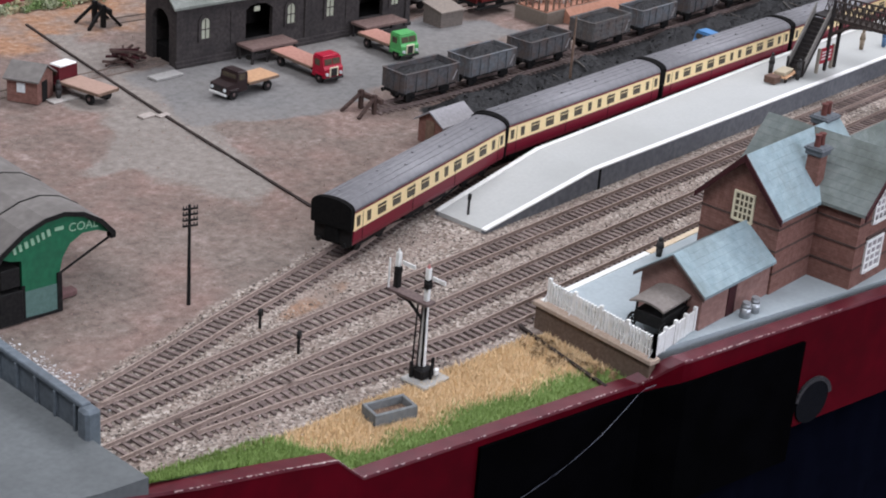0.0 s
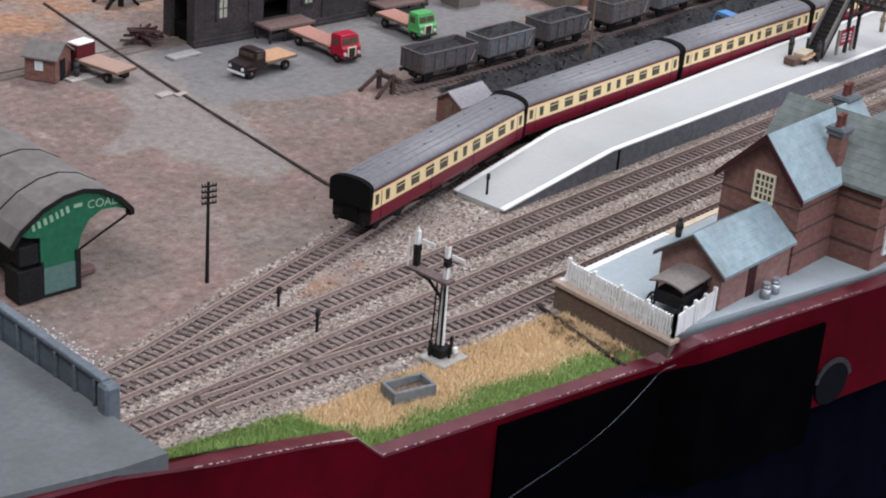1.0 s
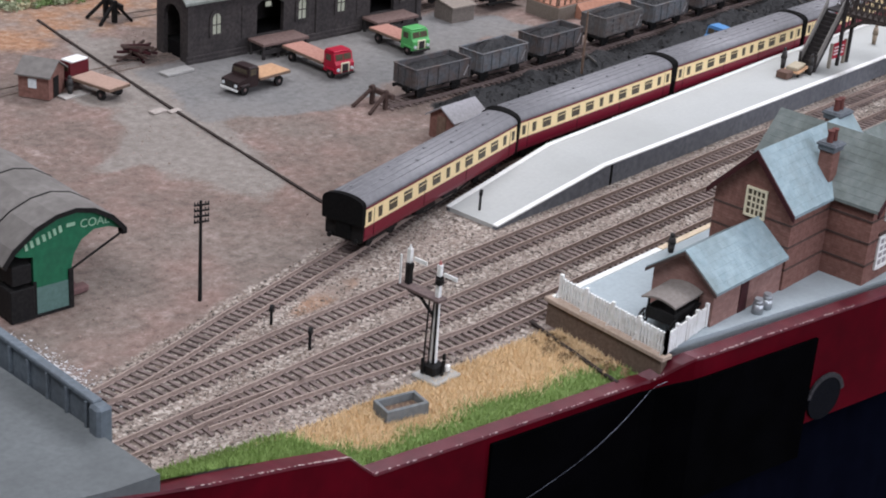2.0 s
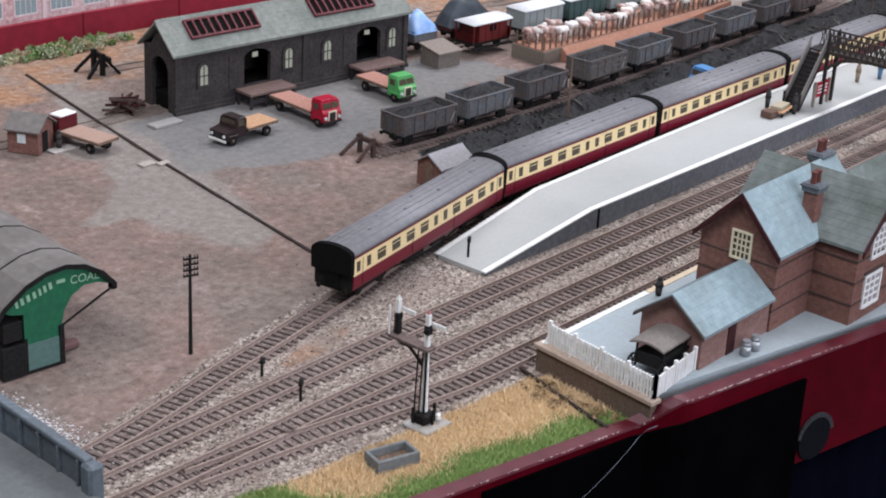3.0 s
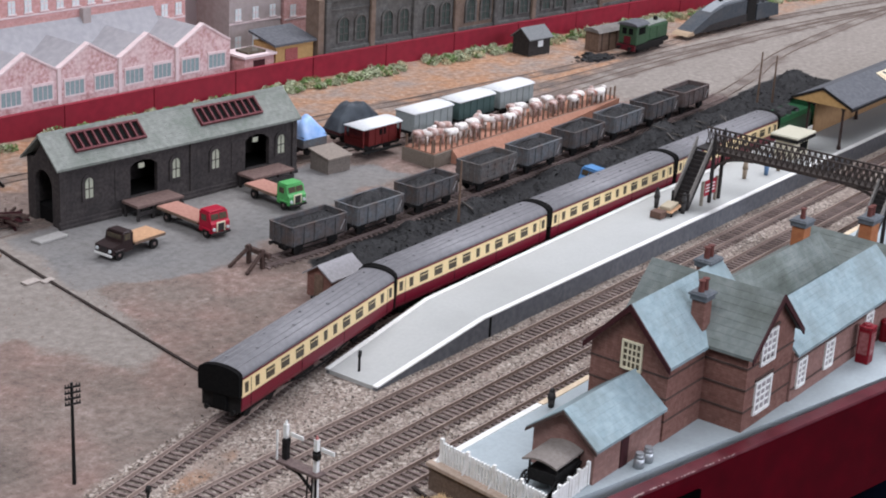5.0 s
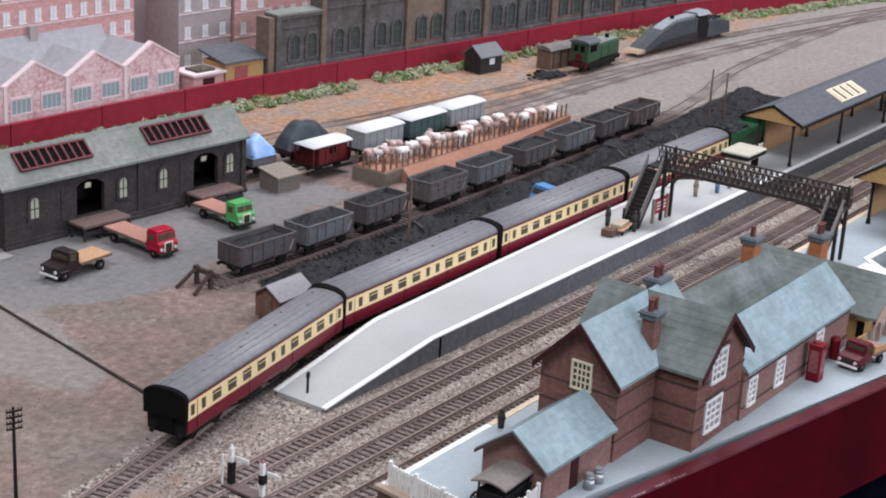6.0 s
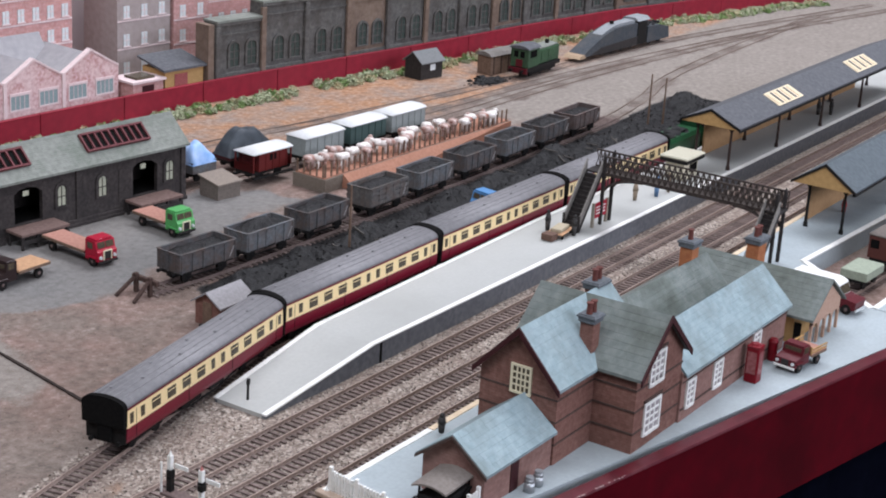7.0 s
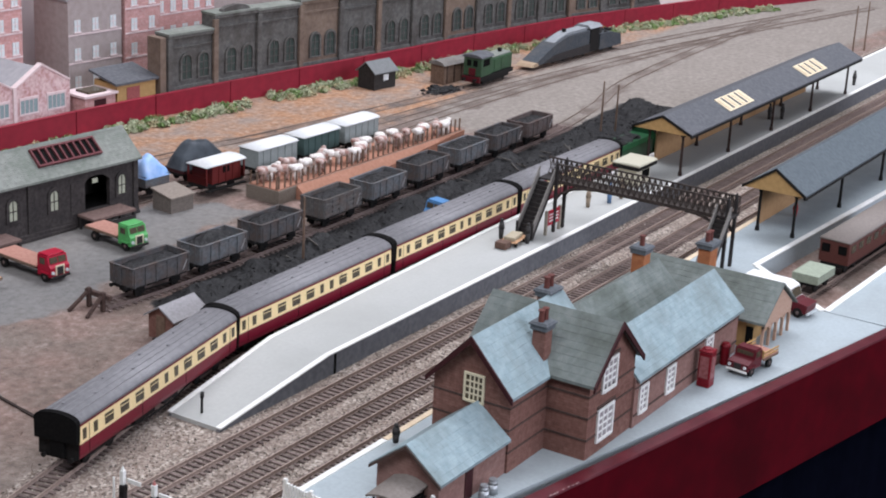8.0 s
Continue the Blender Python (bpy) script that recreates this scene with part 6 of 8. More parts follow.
def van(x, y, rz, L, body, roof, label, cat="van", h=3.6, veranda=False):
    v = thing("goods_van" if not veranda else "brake_van", x, y, 0.46, rz, label, cat, "goods vans")
    part("body", G().box(-L / 2 + (0.9 if veranda else 0), -1.5, 1.2, L / 2 - (0.9 if veranda else 0), 1.5, h, 0.04), body, v)
    arc = [(-1.65 * math.cos(math.pi * i / 10), h + 0.36 * math.sin(math.pi * i / 10)) for i in range(11)]
    part("roof", G().prism(arc, "x", -L / 2 - 0.1, L / 2 + 0.1), roof, v, "pale arched roof", True)
    for s in (-1, 1):
        for i in range(5):
            px = -L / 2 + 0.9 + (L - 1.8) * i / 4
            part("upright", G().box(px - 0.08, *sorted((s * 1.5, s * 1.58))[:1], 1.2, px + 0.08, sorted((s * 1.5, s * 1.58))[1], h - 0.1), body, v)
        if veranda:
            part("window", G().box(-0.5, *sorted((s * 1.5, s * 1.57))[:1], 2.3, 0.5, sorted((s * 1.5, s * 1.57))[1], 3.0), M_DARK, v)
            part("footboard", G().box(-L / 2, *sorted((s * 1.3, s * 1.75))[:1], 0.45, L / 2, sorted((s * 1.3, s * 1.75))[1], 0.62), M_BLACK, v)
            for ex in (-L / 2, L / 2 - 0.15):
                part("veranda_post", G().box(ex, s * 1.4 - 0.08, 1.2, ex + 0.15, s * 1.4 + 0.08, h), body, v)
                part("veranda_rail", G().box(ex, -1.45, 1.2, ex + 0.15, 1.45, 2.1), body, v)
    part("underframe", G().box(-L / 2, -1.3, 0.85, L / 2, 1.3, 1.2), M_BLACK, v)
    for q in (-L / 2 + 1.6, L / 2 - 1.6):
        wheelset(v, q, 0.55)


M_VANROOF = mat("white_van_roof", (0.68, 0.69, 0.68), (0.60, 0.61, 0.60), 0.6, stain=50)
M_VANGREY = mat("van_grey", (0.26, 0.29, 0.28), (0.21, 0.235, 0.23), 0.7)
M_VANGREEN = mat("van_dark_green", (0.055, 0.09, 0.085), (0.045, 0.075, 0.07), 0.7)
van(49.2, 41.4, -4, 6.2, mat("bauxite_red", (0.11, 0.014, 0.013), (0.09, 0.012, 0.011), 0.6), M_VANROOF, "bauxite red brake van with a white roof", "brake van", 3.25, True)
van(58.7, 41.4, -3, 6.9, M_VANGREY, M_VANROOF, "pale grey goods van with a white roof", "van", 3.35)
van(66.9, 41.1, -2, 6.9, M_VANGREEN, M_VANROOF, "dark green goods van with a white roof", "van", 3.35)
van(74.9, 40.8, -2, 6.9, M_VANGREY, M_VANROOF, "grey goods van with a white roof", "van", 3.35)
# sheeted wagons behind the shed
M_SHEET = mat("blue_sheet", (0.18, 0.34, 0.62), (0.42, 0.55, 0.78), 0.4, grain=60, stain=40)
M_TARP = mat("black_tarpaulin", (0.03, 0.036, 0.042), (0.06, 0.07, 0.08), 0.45, grain=80, stain=50)
for x, y, mt, body, lab, hh, L in ((43.0, 46.0, M_SHEET, M_WAGON2, "grey wagon under a pale blue sheet behind the shed", 2.6, 3.6), (51.6, 46.4, M_TARP, M_MAROON, "flat wagon with a load under a black tarpaulin", 3.3, 7.0)):
    s = thing("sheeted_wagon", x, y, 0.46, -5, lab, "wagon", "sheeted wagons")
    part("body", G().box(-L / 2, -1.5, 1.1, L / 2, 1.5, 2.4 if L < 5 else 1.6, 0.05), body, s)
    g = G()
    rng = random.Random(5)
    nx, ny = 14, 10
    vs = []
    for i in range(nx + 1):
        for j in range(ny + 1):
            u, v = i / nx, j / ny
            bump = (math.sin(math.pi * u) ** 0.45) * (math.sin(math.pi * v) ** 0.45)
            vs.append(((u - 0.5) * (L + 0.1), (v - 0.5) * 3.2, (2.1 if L < 5 else 1.5) + hh * bump * (0.86 + 0.28 * noise.noise((u * 4, v * 3, L)))))
    g.add(vs, [(i * (ny + 1) + j, (i + 1) * (ny + 1) + j, (i + 1) * (ny + 1) + j + 1, i * (ny + 1) + j + 1) for i in range(nx) for j in range(ny)])
    part("sheet", g, mt, s, "draped sheet", True)
    part("underframe", G().box(-L / 2, -1.2, 0.8, L / 2, 1.2, 1.1), M_BLACK, s)
    for q in (-L / 2 + 1.2, L / 2 - 1.2):
        wheelset(s, q, 0.5)

# ---- road vehicles ----
M_HUB = mat("dull_hub", (0.10, 0.06, 0.055), (0.17, 0.13, 0.12), 0.6)


def road_wheel(parent, x, y, r=0.5):
    w = part("wheel", G().tube((x, y - 0.14, r), (x, y + 0.14, r), r, None, 16), M_BLACK, parent, "black tyre")
    s = -1 if y < 0 else 1
    part("hub", G().tube((x, y + s * 0.1, r), (x, y + s * 0.17, r), r * 0.42, r * 0.3, 12), M_HUB, w, "dull hub")


def lorry(x, y, rz, L, cab_mat, bed_mat, label, roof_mat=None, long_bonnet=False, slats=False):
    """A flat lorry; it faces along +x."""
    v = thing("flatbed_lorry", x, y, 0.05, rz, label, "lorry", "lorries")
    f = L / 2
    cx = f - (1.9 if not long_bonnet else 2.6)
    cab = part("cab", G().prism([(cx, 0.6), (f - 0.05, 0.6), (f, 1.5), (f - 0.25, 1.75), (f - 0.45, 2.55), (cx + 0.05, 2.6)] if not long_bonnet else [(cx, 0.6), (f, 0.6), (f, 1.35), (f - 1.25, 1.6), (f - 1.4, 2.35), (cx, 2.4)], "y", -1.15, 1.15), cab_mat, v)
    part("cab_roof", G().box(cx - 0.02, -1.05, 2.56 if not long_bonnet else 2.36, f - (0.5 if not long_bonnet else 1.45), 1.05, 2.75 if not long_bonnet else 2.52, 0.07), roof_mat or cab_mat, cab)
    if not long_bonnet:
        m = Matrix.Translation((f - 0.35, 0, 2.15)) @ Matrix.Rotation(-0.26, 4, "Y")
        part("windscreen", G().box(-0.04, -0.95, -0.3, 0.06, -0.06, 0.28, 0, m).box(-0.04, 0.06, -0.3, 0.06, 0.95, 0.28, 0, m), M_GLASS, cab)
        part("radiator", G().box(f - 0.02, -0.4, 0.75, f + 0.06, 0.4, 1.55, 0.06), M_IRON, cab, "radiator grille")
        part("radiator_surround", G().box(f - 0.03, -0.5, 1.55, f + 0.07, 0.5, 1.66).box(f - 0.03, -0.52, 0.7, f + 0.07, -0.4, 1.6).box(f - 0.03, 0.4, 0.7, f + 0.07, 0.52, 1.6), M_CREAM, cab)
    else:
        part("windscreen", G().box(f - 1.36, -0.9, 1.7, f - 1.3, 0.9, 2.25), M_GLASS, cab)
        part("radiator", G().box(f - 0.02, -0.4, 0.7, f + 0.06, 0.4, 1.3, 0.05), M_IRON, cab)
    for s in (-1, 1):
        part("side_window", G().box(cx + 0.35, *sorted((s * 1.15, s * 1.18))[:1], 1.75, cx + 1.1, sorted((s * 1.15, s * 1.18))[1], 2.35), M_GLASS, cab)
        part("headlamp", G().tube((f - 0.02, s * 0.85, 1.0), (f + 0.12, s * 0.85, 1.0), 0.18, 0.16, 10), M_PANE, cab)
        part("mudguard", G().box(f - 1.45, *sorted((s * 1.0, s * 1.3))[:1], 0.85, f - 0.2, sorted((s * 1.0, s * 1.3))[1], 1.05, 0.06), cab_mat, cab)
    part("bumper", G().box(f + 0.04, -1.15, 0.45, f + 0.16, 1.15, 0.68, 0.03), M_WHITE if long_bonnet else M_IRON, v)
    bed = part("flatbed", G().box(-f, -1.3, 1.2, cx - 0.12, 1.3, 1.38, 0.03), bed_mat, v, "planked load bed")
    part("bed_frame", G().box(-f - 0.02, -1.34, 1.1, cx - 0.1, -1.3, 1.36).box(-f - 0.02, 1.3, 1.1, cx - 0.1, 1.34, 1.36).box(-f - 0.06, -1.3, 1.1, -f, 1.3, 1.36), M_WOOD, bed)
    n = 7
    for i in range(n):
        yy = -1.26 + 2.52 * i / n
        part("plank", G().box(-f + 0.05, yy, 1.38, cx - 0.15, yy + 0.33, 1.41), bed_mat, bed)
    if slats:
        part("headboard", G().box(cx - 0.2, -1.3, 1.4, cx - 0.1, 1.3, 2.2), M_OCHRE, v)
        for s in (-1, 1):
            for z in (1.5, 1.85):
                part("side_slat", G().box(-f, *sorted((s * 1.25, s * 1.33))[:1], z, cx - 0.2, sorted((s * 1.25, s * 1.33))[1], z + 0.18), M_OCHRE, v, "yellow side slat")
    part("chassis", G().box(-f + 0.1, -0.5, 0.7, f - 0.2, 0.5, 1.1), M_BLACK, v)
    for wx_ in (f - 0.85, -f + 1.3):
        for s in (-1, 1):
            road_wheel(v, wx_, s * 1.05)


M_MAR = mat("maroon_lorry", (0.10, 0.012, 0.018), (0.08, 0.01, 0.014), 0.4)
M_NBLACK = mat("brown_black_lorry", (0.02, 0.012, 0.012), (0.03, 0.018, 0.017), 0.4)
M_LBLUE = mat("light_blue_lorry", (0.10, 0.26, 0.50), (0.08, 0.21, 0.42), 0.4)
lorry(17.1, 37.6, -95, 8.2, M_RED, M_BEDWOOD, "bright red flatbed lorry with a pink-brown bed")
lorry(8.1, 36.9, 181, 6.6, M_NBLACK, M_TANWOOD, "dark brown flatbed lorry with a tan bed", None, True)
lorry(28.7, 37.4, -96, 6.8, M_GREEN, M_BEDWOOD, "bright green flatbed lorry with a red-brown bed")
lorry(-4.9, 44.9, 97, 7.0, M_MAR, mat("buff_planks", (0.40, 0.27, 0.21), (0.33, 0.22, 0.17), 0.8), "maroon flatbed lorry with a white cab roof", M_WHITE)
lorry(57.6, 15.6, 170, 5.4, M_LBLUE, M_IRON, "small light blue coal lorry on the coal heaps")
st = lorry(34.9, -29.6, 172, 5.6, M_MAR, M_BEDWOOD, "maroon lorry with yellow slatted sides on the forecourt", None, True, True)
for ob in [o for o in bpy.data.objects if o.get("label", "").startswith("maroon lorry with yellow")]:
    ob.matrix_world = cm(34.6, -29.4, 2.08, 172) @ Matrix.Scale(0.86, 4)

# van parked beyond the porch: maroon and white
vv = thing("parked_van", 50.0, -26.6, 2.08, -94, "maroon van with a white roof parked by the porch", "van")
part("body", G().prism([(-4.4, 0.5), (2.3, 0.5), (2.4, 1.3), (1.3, 1.45), (0.9, 1.6), (-4.4, 1.6)], "y", -1.05, 1.05), M_MAR, vv)
part("upper_body", G().prism([(-4.4, 1.6), (0.9, 1.6), (0.5, 2.6), (-0.2, 2.85), (-4.2, 2.85), (-4.4, 2.6)], "y", -1.0, 1.0), M_WHITE, vv, "white upper body")
part("window", G().box(-0.6, -1.03, 1.75, 0.3, -1.0, 2.3).box(-1.8, -1.03, 1.75, -0.9, -1.0, 2.3), M_GLASS, vv)
part("bumper", G().box(2.38, -1.0, 0.4, 2.5, 1.0, 0.6), M_PANE, vv)
part("windscreen", G().prism([(0.9, 1.7), (0.95, 1.7), (0.62, 2.45), (0.57, 2.45)], "y", -0.85, 0.85), M_GLASS, vv)
for wx_ in (1.5, -3.2):
    for s in (-1, 1):
        road_wheel(vv, wx_, s * 0.95, 0.48)
# brown carriage in the bay
bc = thing("brown_carriage", 76.6, -25.1, 0.46, -2.3, "brown railway carriage with a grey roof in the bay", "carriage")
part("body", G().box(-9, -1.6, 1.2, 9, 1.6, 3.6, 0.05), mat("carriage_brown", (0.10, 0.035, 0.028), (0.08, 0.028, 0.023), 0.5), bc)
part("roof", G().prism([(-1.7 * math.cos(math.pi * i / 10), 3.6 + 0.6 * math.sin(math.pi * i / 10)) for i in range(11)], "x", -9.1, 9.1), mat("brown_grey_roof", (0.22, 0.19, 0.17), (0.18, 0.155, 0.14), 0.7), bc, "", True)
for y in (-1.63, 1.6):
    for i in range(8):
        part("window", G().box(-8.4 + 2.1 * i, y, 2.4, -7.2 + 2.1 * i, y + 0.03, 3.2), M_GLASS, bc)
for y in (-0.9, 0.9):
    part("end_window", G().box(-9.06, y - 0.45, 2.3, -9.0, y + 0.45, 3.2), M_DARK, bc)
part("underframe", G().box(-9, -1.3, 0.8, 9, 1.3, 1.2), M_BLACK, bc)
for q in (-7.5, -5.2, 5.2, 7.5):
    wheelset(bc, q)
fl = thing("flat_crate_wagon", 62.6, -24.55, 0.46, -2, "low pale green open wagon in the bay", "wagon")
part("body", G().box(-2.2, -1.4, 1.0, 2.2, 1.4, 1.9, 0.05), mat("pale_green_wagon", (0.30, 0.34, 0.26), (0.24, 0.27, 0.21), 0.7), fl)
part("underframe", G().box(-2.1, -1.1, 0.7, 2.1, 1.1, 1.0), M_BLACK, fl)
for q in (-1.3, 1.3):
    wheelset(fl, q)

# yard shunter and stored engine by the back wall
sh = thing("diesel_shunter", 119.6, 47.7, 0.3, 2, "small dark green shunter with a red buffer beam", "locomotive")
M_SHGREEN = mat("faded_loco_green", (0.03, 0.07, 0.035), (0.05, 0.095, 0.05), 0.5, stain=40, c=(0.03, 0.04, 0.03), mix=0.7)
part("bonnet", G().box(-1.7, -1.25, 1.5, 5.0, 1.25, 3.7, 0.12), M_SHGREEN, sh, "green bonnet")
part("bonnet_top", G().box(-1.6, -1.1, 3.7, 4.9, 1.1, 3.95, 0.12), M_GREYROOF, sh, "grey bonnet top")
part("cab", G().box(-5.0, -1.5, 1.5, -1.72, 1.5, 4.3, 0.08), M_SHGREEN, sh, "green cab")
part("cab_roof", G().prism([(-1.7 * math.cos(math.pi * k / 8), 4.3 + 0.5 * math.sin(math.pi * k / 8)) for k in range(9)], "x", -5.3, -1.5), M_FELT, sh, "grey arched cab roof")
part("cab_window", G().box(-4.4, -1.54, 3.0, -2.5, -1.5, 4.0), M_DARK, sh)
for y in (-0.85, 0.2):
    part("front_window", G().box(-5.06, y, 3.0, -5.0, y + 0.7, 3.9), M_DARK, sh)
part("front_panel", G().box(-5.08, -0.55, 1.6, -5.0, 0.55, 2.7), M_MAR, sh, "red front panel")
part("bonnet_door", G().box(-0.6, -1.31, 1.7, 0.9, -1.25, 3.4).box(1.6, -1.31, 1.7, 3.2, -1.25, 3.4), M_SHGREEN, sh)
part("chimney", G().tube((3.2, 0, 3.9), (3.2, 0, 4.5), 0.3, 0.34, 12), M_BLACK, sh)
part("buffer_beam", G().box(-5.4, -1.5, 0.7, -5.1, 1.5, 1.5), M_MAR, sh, "red buffer beam")
for y in (-0.9, 0.9):
    part("buffer", G().tube((-5.4, y, 1.1), (-6.0, y, 1.1), 0.16, 0.26, 12), M_BLACK, sh)
part("frame", G().box(-5.08, -1.5, 0.9, 5, 1.5, 1.5).box(-4, -1.3, 0.4, 4, 1.3, 0.9), M_BLACK, sh)
for q in (-3, 0, 3):
    wheelset(sh, q, 0.7)
sl = thing("streamlined_locomotive", 144.0, 46.9, 0.3, -4, "dark slate streamlined locomotive with a wedge nose", "locomotive")
M_ENGINE = mat("engine_grey", (0.035, 0.042, 0.05), (0.065, 0.072, 0.08), 0.6, stain=40, c=(0.09, 0.085, 0.08), mix=0.6)
part("casing", G().prism([(-12.6, 0.5), (-12.0, 0.9), (-9.5, 2.0), (-6.5, 3.2), (-3, 4.0), (3.4, 4.1), (3.4, 0.5)], "y", -1.4, 1.4), M_ENGINE, sl, "slate grey wedge casing")
# the top of the casing is a paler grey than its sides
part("casing_top", G().prism([(-6.4, 3.26), (-3, 4.02), (3.3, 4.12), (3.3, 4.5), (-2.6, 4.4), (-5.2, 3.7)], "y", -0.9, 0.9), mat("pale_engine_grey", (0.26, 0.275, 0.285), (0.19, 0.20, 0.21), 0.7, stain=50), sl, "pale grey casing top")
part("nose_lip", G().prism([(-13.3, 0.35), (-11.4, 0.35), (-11.8, 0.95), (-12.8, 0.75)], "y", -1.5, 1.5), mat("tan_lip", (0.36, 0.27, 0.18), (0.28, 0.20, 0.13), 0.8), sl, "tan nose lip")
part("skirt", G().prism([(-10.4, 0.5), (3.4, 0.5), (3.4, 1.9), (-2, 1.7), (-7, 1.5)], "y", -1.55, -1.41), M_IRON, sl)
part("cab", G().box(3.5, -1.5, 0.5, 6.2, 1.5, 4.4, 0.08), M_BLACK, sl, "black cab")
part("cab_roof", G().prism([(-1.6, 4.35), (1.6, 4.35), (1.0, 4.85), (-1.0, 4.85)], "x", 3.2, 6.9), mat("pale_engine_grey", (0.26, 0.275, 0.285)), sl, "pale grey cab roof")
part("chimney", G().tube((-2.4, 0, 4.3), (-2.4, 0, 4.9), 0.32, 0.36, 12), M_BLACK, sl)
td = part("tender", G().prism([(6.6, 0.5), (13.6, 0.5), (13.2, 2.4), (10.5, 3.0), (6.6, 3.1)], "y", -1.45, 1.45), M_ENGINE, sl, "dark tender")
ld = G()
rng = random.Random(17)
for _ in range(26):
    ld.lump((rng.uniform(7.2, 13.0), rng.uniform(-1.0, 1.0), 2.95), rng.uniform(0.25, 0.5), 0.8, rng, 6)
part("coal_load", ld, M_COAL, td, "lumpy coal")
for q in (-6.5, -3.5, -0.5, 2.5, 8.2, 11.2):
    wheelset(sl, q, 0.7)
hp = G()
for _ in range(240):
    u, v = rng.gauss(0, 1), rng.gauss(0, 0.8)
    hp.lump((110.2 + 1.9 * u, 49.6 + 0.8 * v - 0.15 * u, 0.0), rng.uniform(0.2, 0.7) * max(0.3, 1.2 - 0.4 * abs(u)), 0.8, rng, 6)
slab("coal_pile", hp, M_COAL, "low pile of spilt black coal in the back yard", "coal", "stuff")
gv = thing("grounded_van", 113.4, 51.6, 0, -7, "old brown grounded van body with a grey roof", "shed")
part("body", G().box(0, 0, 0, 11.5, 2.6, 2.9, 0.05), M_WOOD, gv)
part("roof", G().prism([(-0.25, 2.85), (2.85, 2.85), (2.4, 3.3), (1.3, 3.5), (0.2, 3.3)], "x", -0.3, 11.8), M_SHEDROOF, gv, "grey felt roof")
for k in range(7):
    part("batten", G().box(0.6 + 1.7 * k, -0.09, 0.1, 0.78 + 1.7 * k, -0.01, 2.8), M_OLDWOOD, gv)
bsd = thing("black_hut", 103.0, 56.9, 0, -8, "small black timber hut with a grey roof", "hut")
part("wall", G().prism(gable_outline(0, 3.6, 0, 3.0, 4.4), "x", 0, 5.2), M_BACKFENCE, bsd)
part("roof", roof_pair(G(), "x", -0.3, 5.5, 0, 1.8, 3.6, 3.0, 4.4, 0.18, 0.4), mat("hut_felt", (0.16, 0.165, 0.165), (0.12, 0.125, 0.125), 0.8), bsd)
part("window", G().box(2.2, -0.06, 1.4, 3.4, 0, 2.4), M_PANE, bsd)
bsd.scale = (0.88, 0.88, 0.88)

# square timber bunker by the shed, and the cattle dock
bk = thing("timber_bunker", 39.6, 39.7, 0, -6, "low brown box bunker with a sloping lid", "bunker")
part("box", G().prism([(0, 0), (2.9, 0), (2.9, 2.2), (0, 1.7)], "x", 0, 3.3), mat("bunker_brown", (0.12, 0.10, 0.085), (0.17, 0.145, 0.125), 0.85), bk)
part("lid", G().prism([(-0.2, 1.67), (3.1, 2.24), (3.1, 2.4), (-0.2, 1.83)], "x", -0.15, 3.45), mat("bunker_lid", (0.24, 0.20, 0.165), (0.18, 0.15, 0.125), 0.85), bk, "paler lid")
dk = thing("cattle_dock", 49.9, 33.0, 0, -2.5, "brick-edged cattle dock with rust earth top", "dock")
M_DOCKTOP = mat("dock_rust_earth", (0.38, 0.19, 0.13), (0.30, 0.145, 0.095), 0.9, grain=260, stain=50)
part("wall", flat_slab([(0, 0), (0, 4.8), (38, 5.6), (38, 1.0), (3.2, 0.2)], 0, 1.55), mat("dock_stone", (0.15, 0.125, 0.10), (0.20, 0.17, 0.14), 0.9, stain=60), dk)
part("top", flat_slab([(0.2, 0.25), (0.2, 4.6), (37.8, 5.4), (37.8, 1.2), (3.2, 0.4)], 1.55, 1.68), M_DOCKTOP, dk, "rust coloured top")
part("ramp", G().add([(3.2, -1.8, 0), (6.4, -1.7, 0), (38, 0.9, 0), (3.2, 0.2, 0), (6.4, 0.2, 1.6), (38, 0.9, 1.6), (3.3, 0.2, 1.6)], [(0, 1, 4, 6), (1, 2, 5, 4), (0, 6, 3)]), M_DOCKTOP, dk, "sloping earth ramp")
for i in range(36):
    part("fence_post", G().bar((0.5 + 1.05 * i, 0.45 + 0.022 * i, 1.6), (0.5 + 1.05 * i + 0.05 * nz(i, 3, 0.9), 0.45 + 0.022 * i, 3.2), 0.16), M_WOOD, dk)
for i in range(5):
    part("fence_post", G().bar((0.3, 0.6 + 0.95 * i, 1.6), (0.3, 0.6 + 0.95 * i, 3.1), 0.16), M_WOOD, dk)
M_FIGW = mat("figurine_white", (0.70, 0.66, 0.62), (0.60, 0.55, 0.50), 0.7)
M_FIGB = mat("figurine_brown", (0.24, 0.10, 0.07), (0.66, 0.60, 0.56), 0.7, grain=110, stain=60, c=(0.70, 0.66, 0.62), mix=0.8)
rng = random.Random(11)
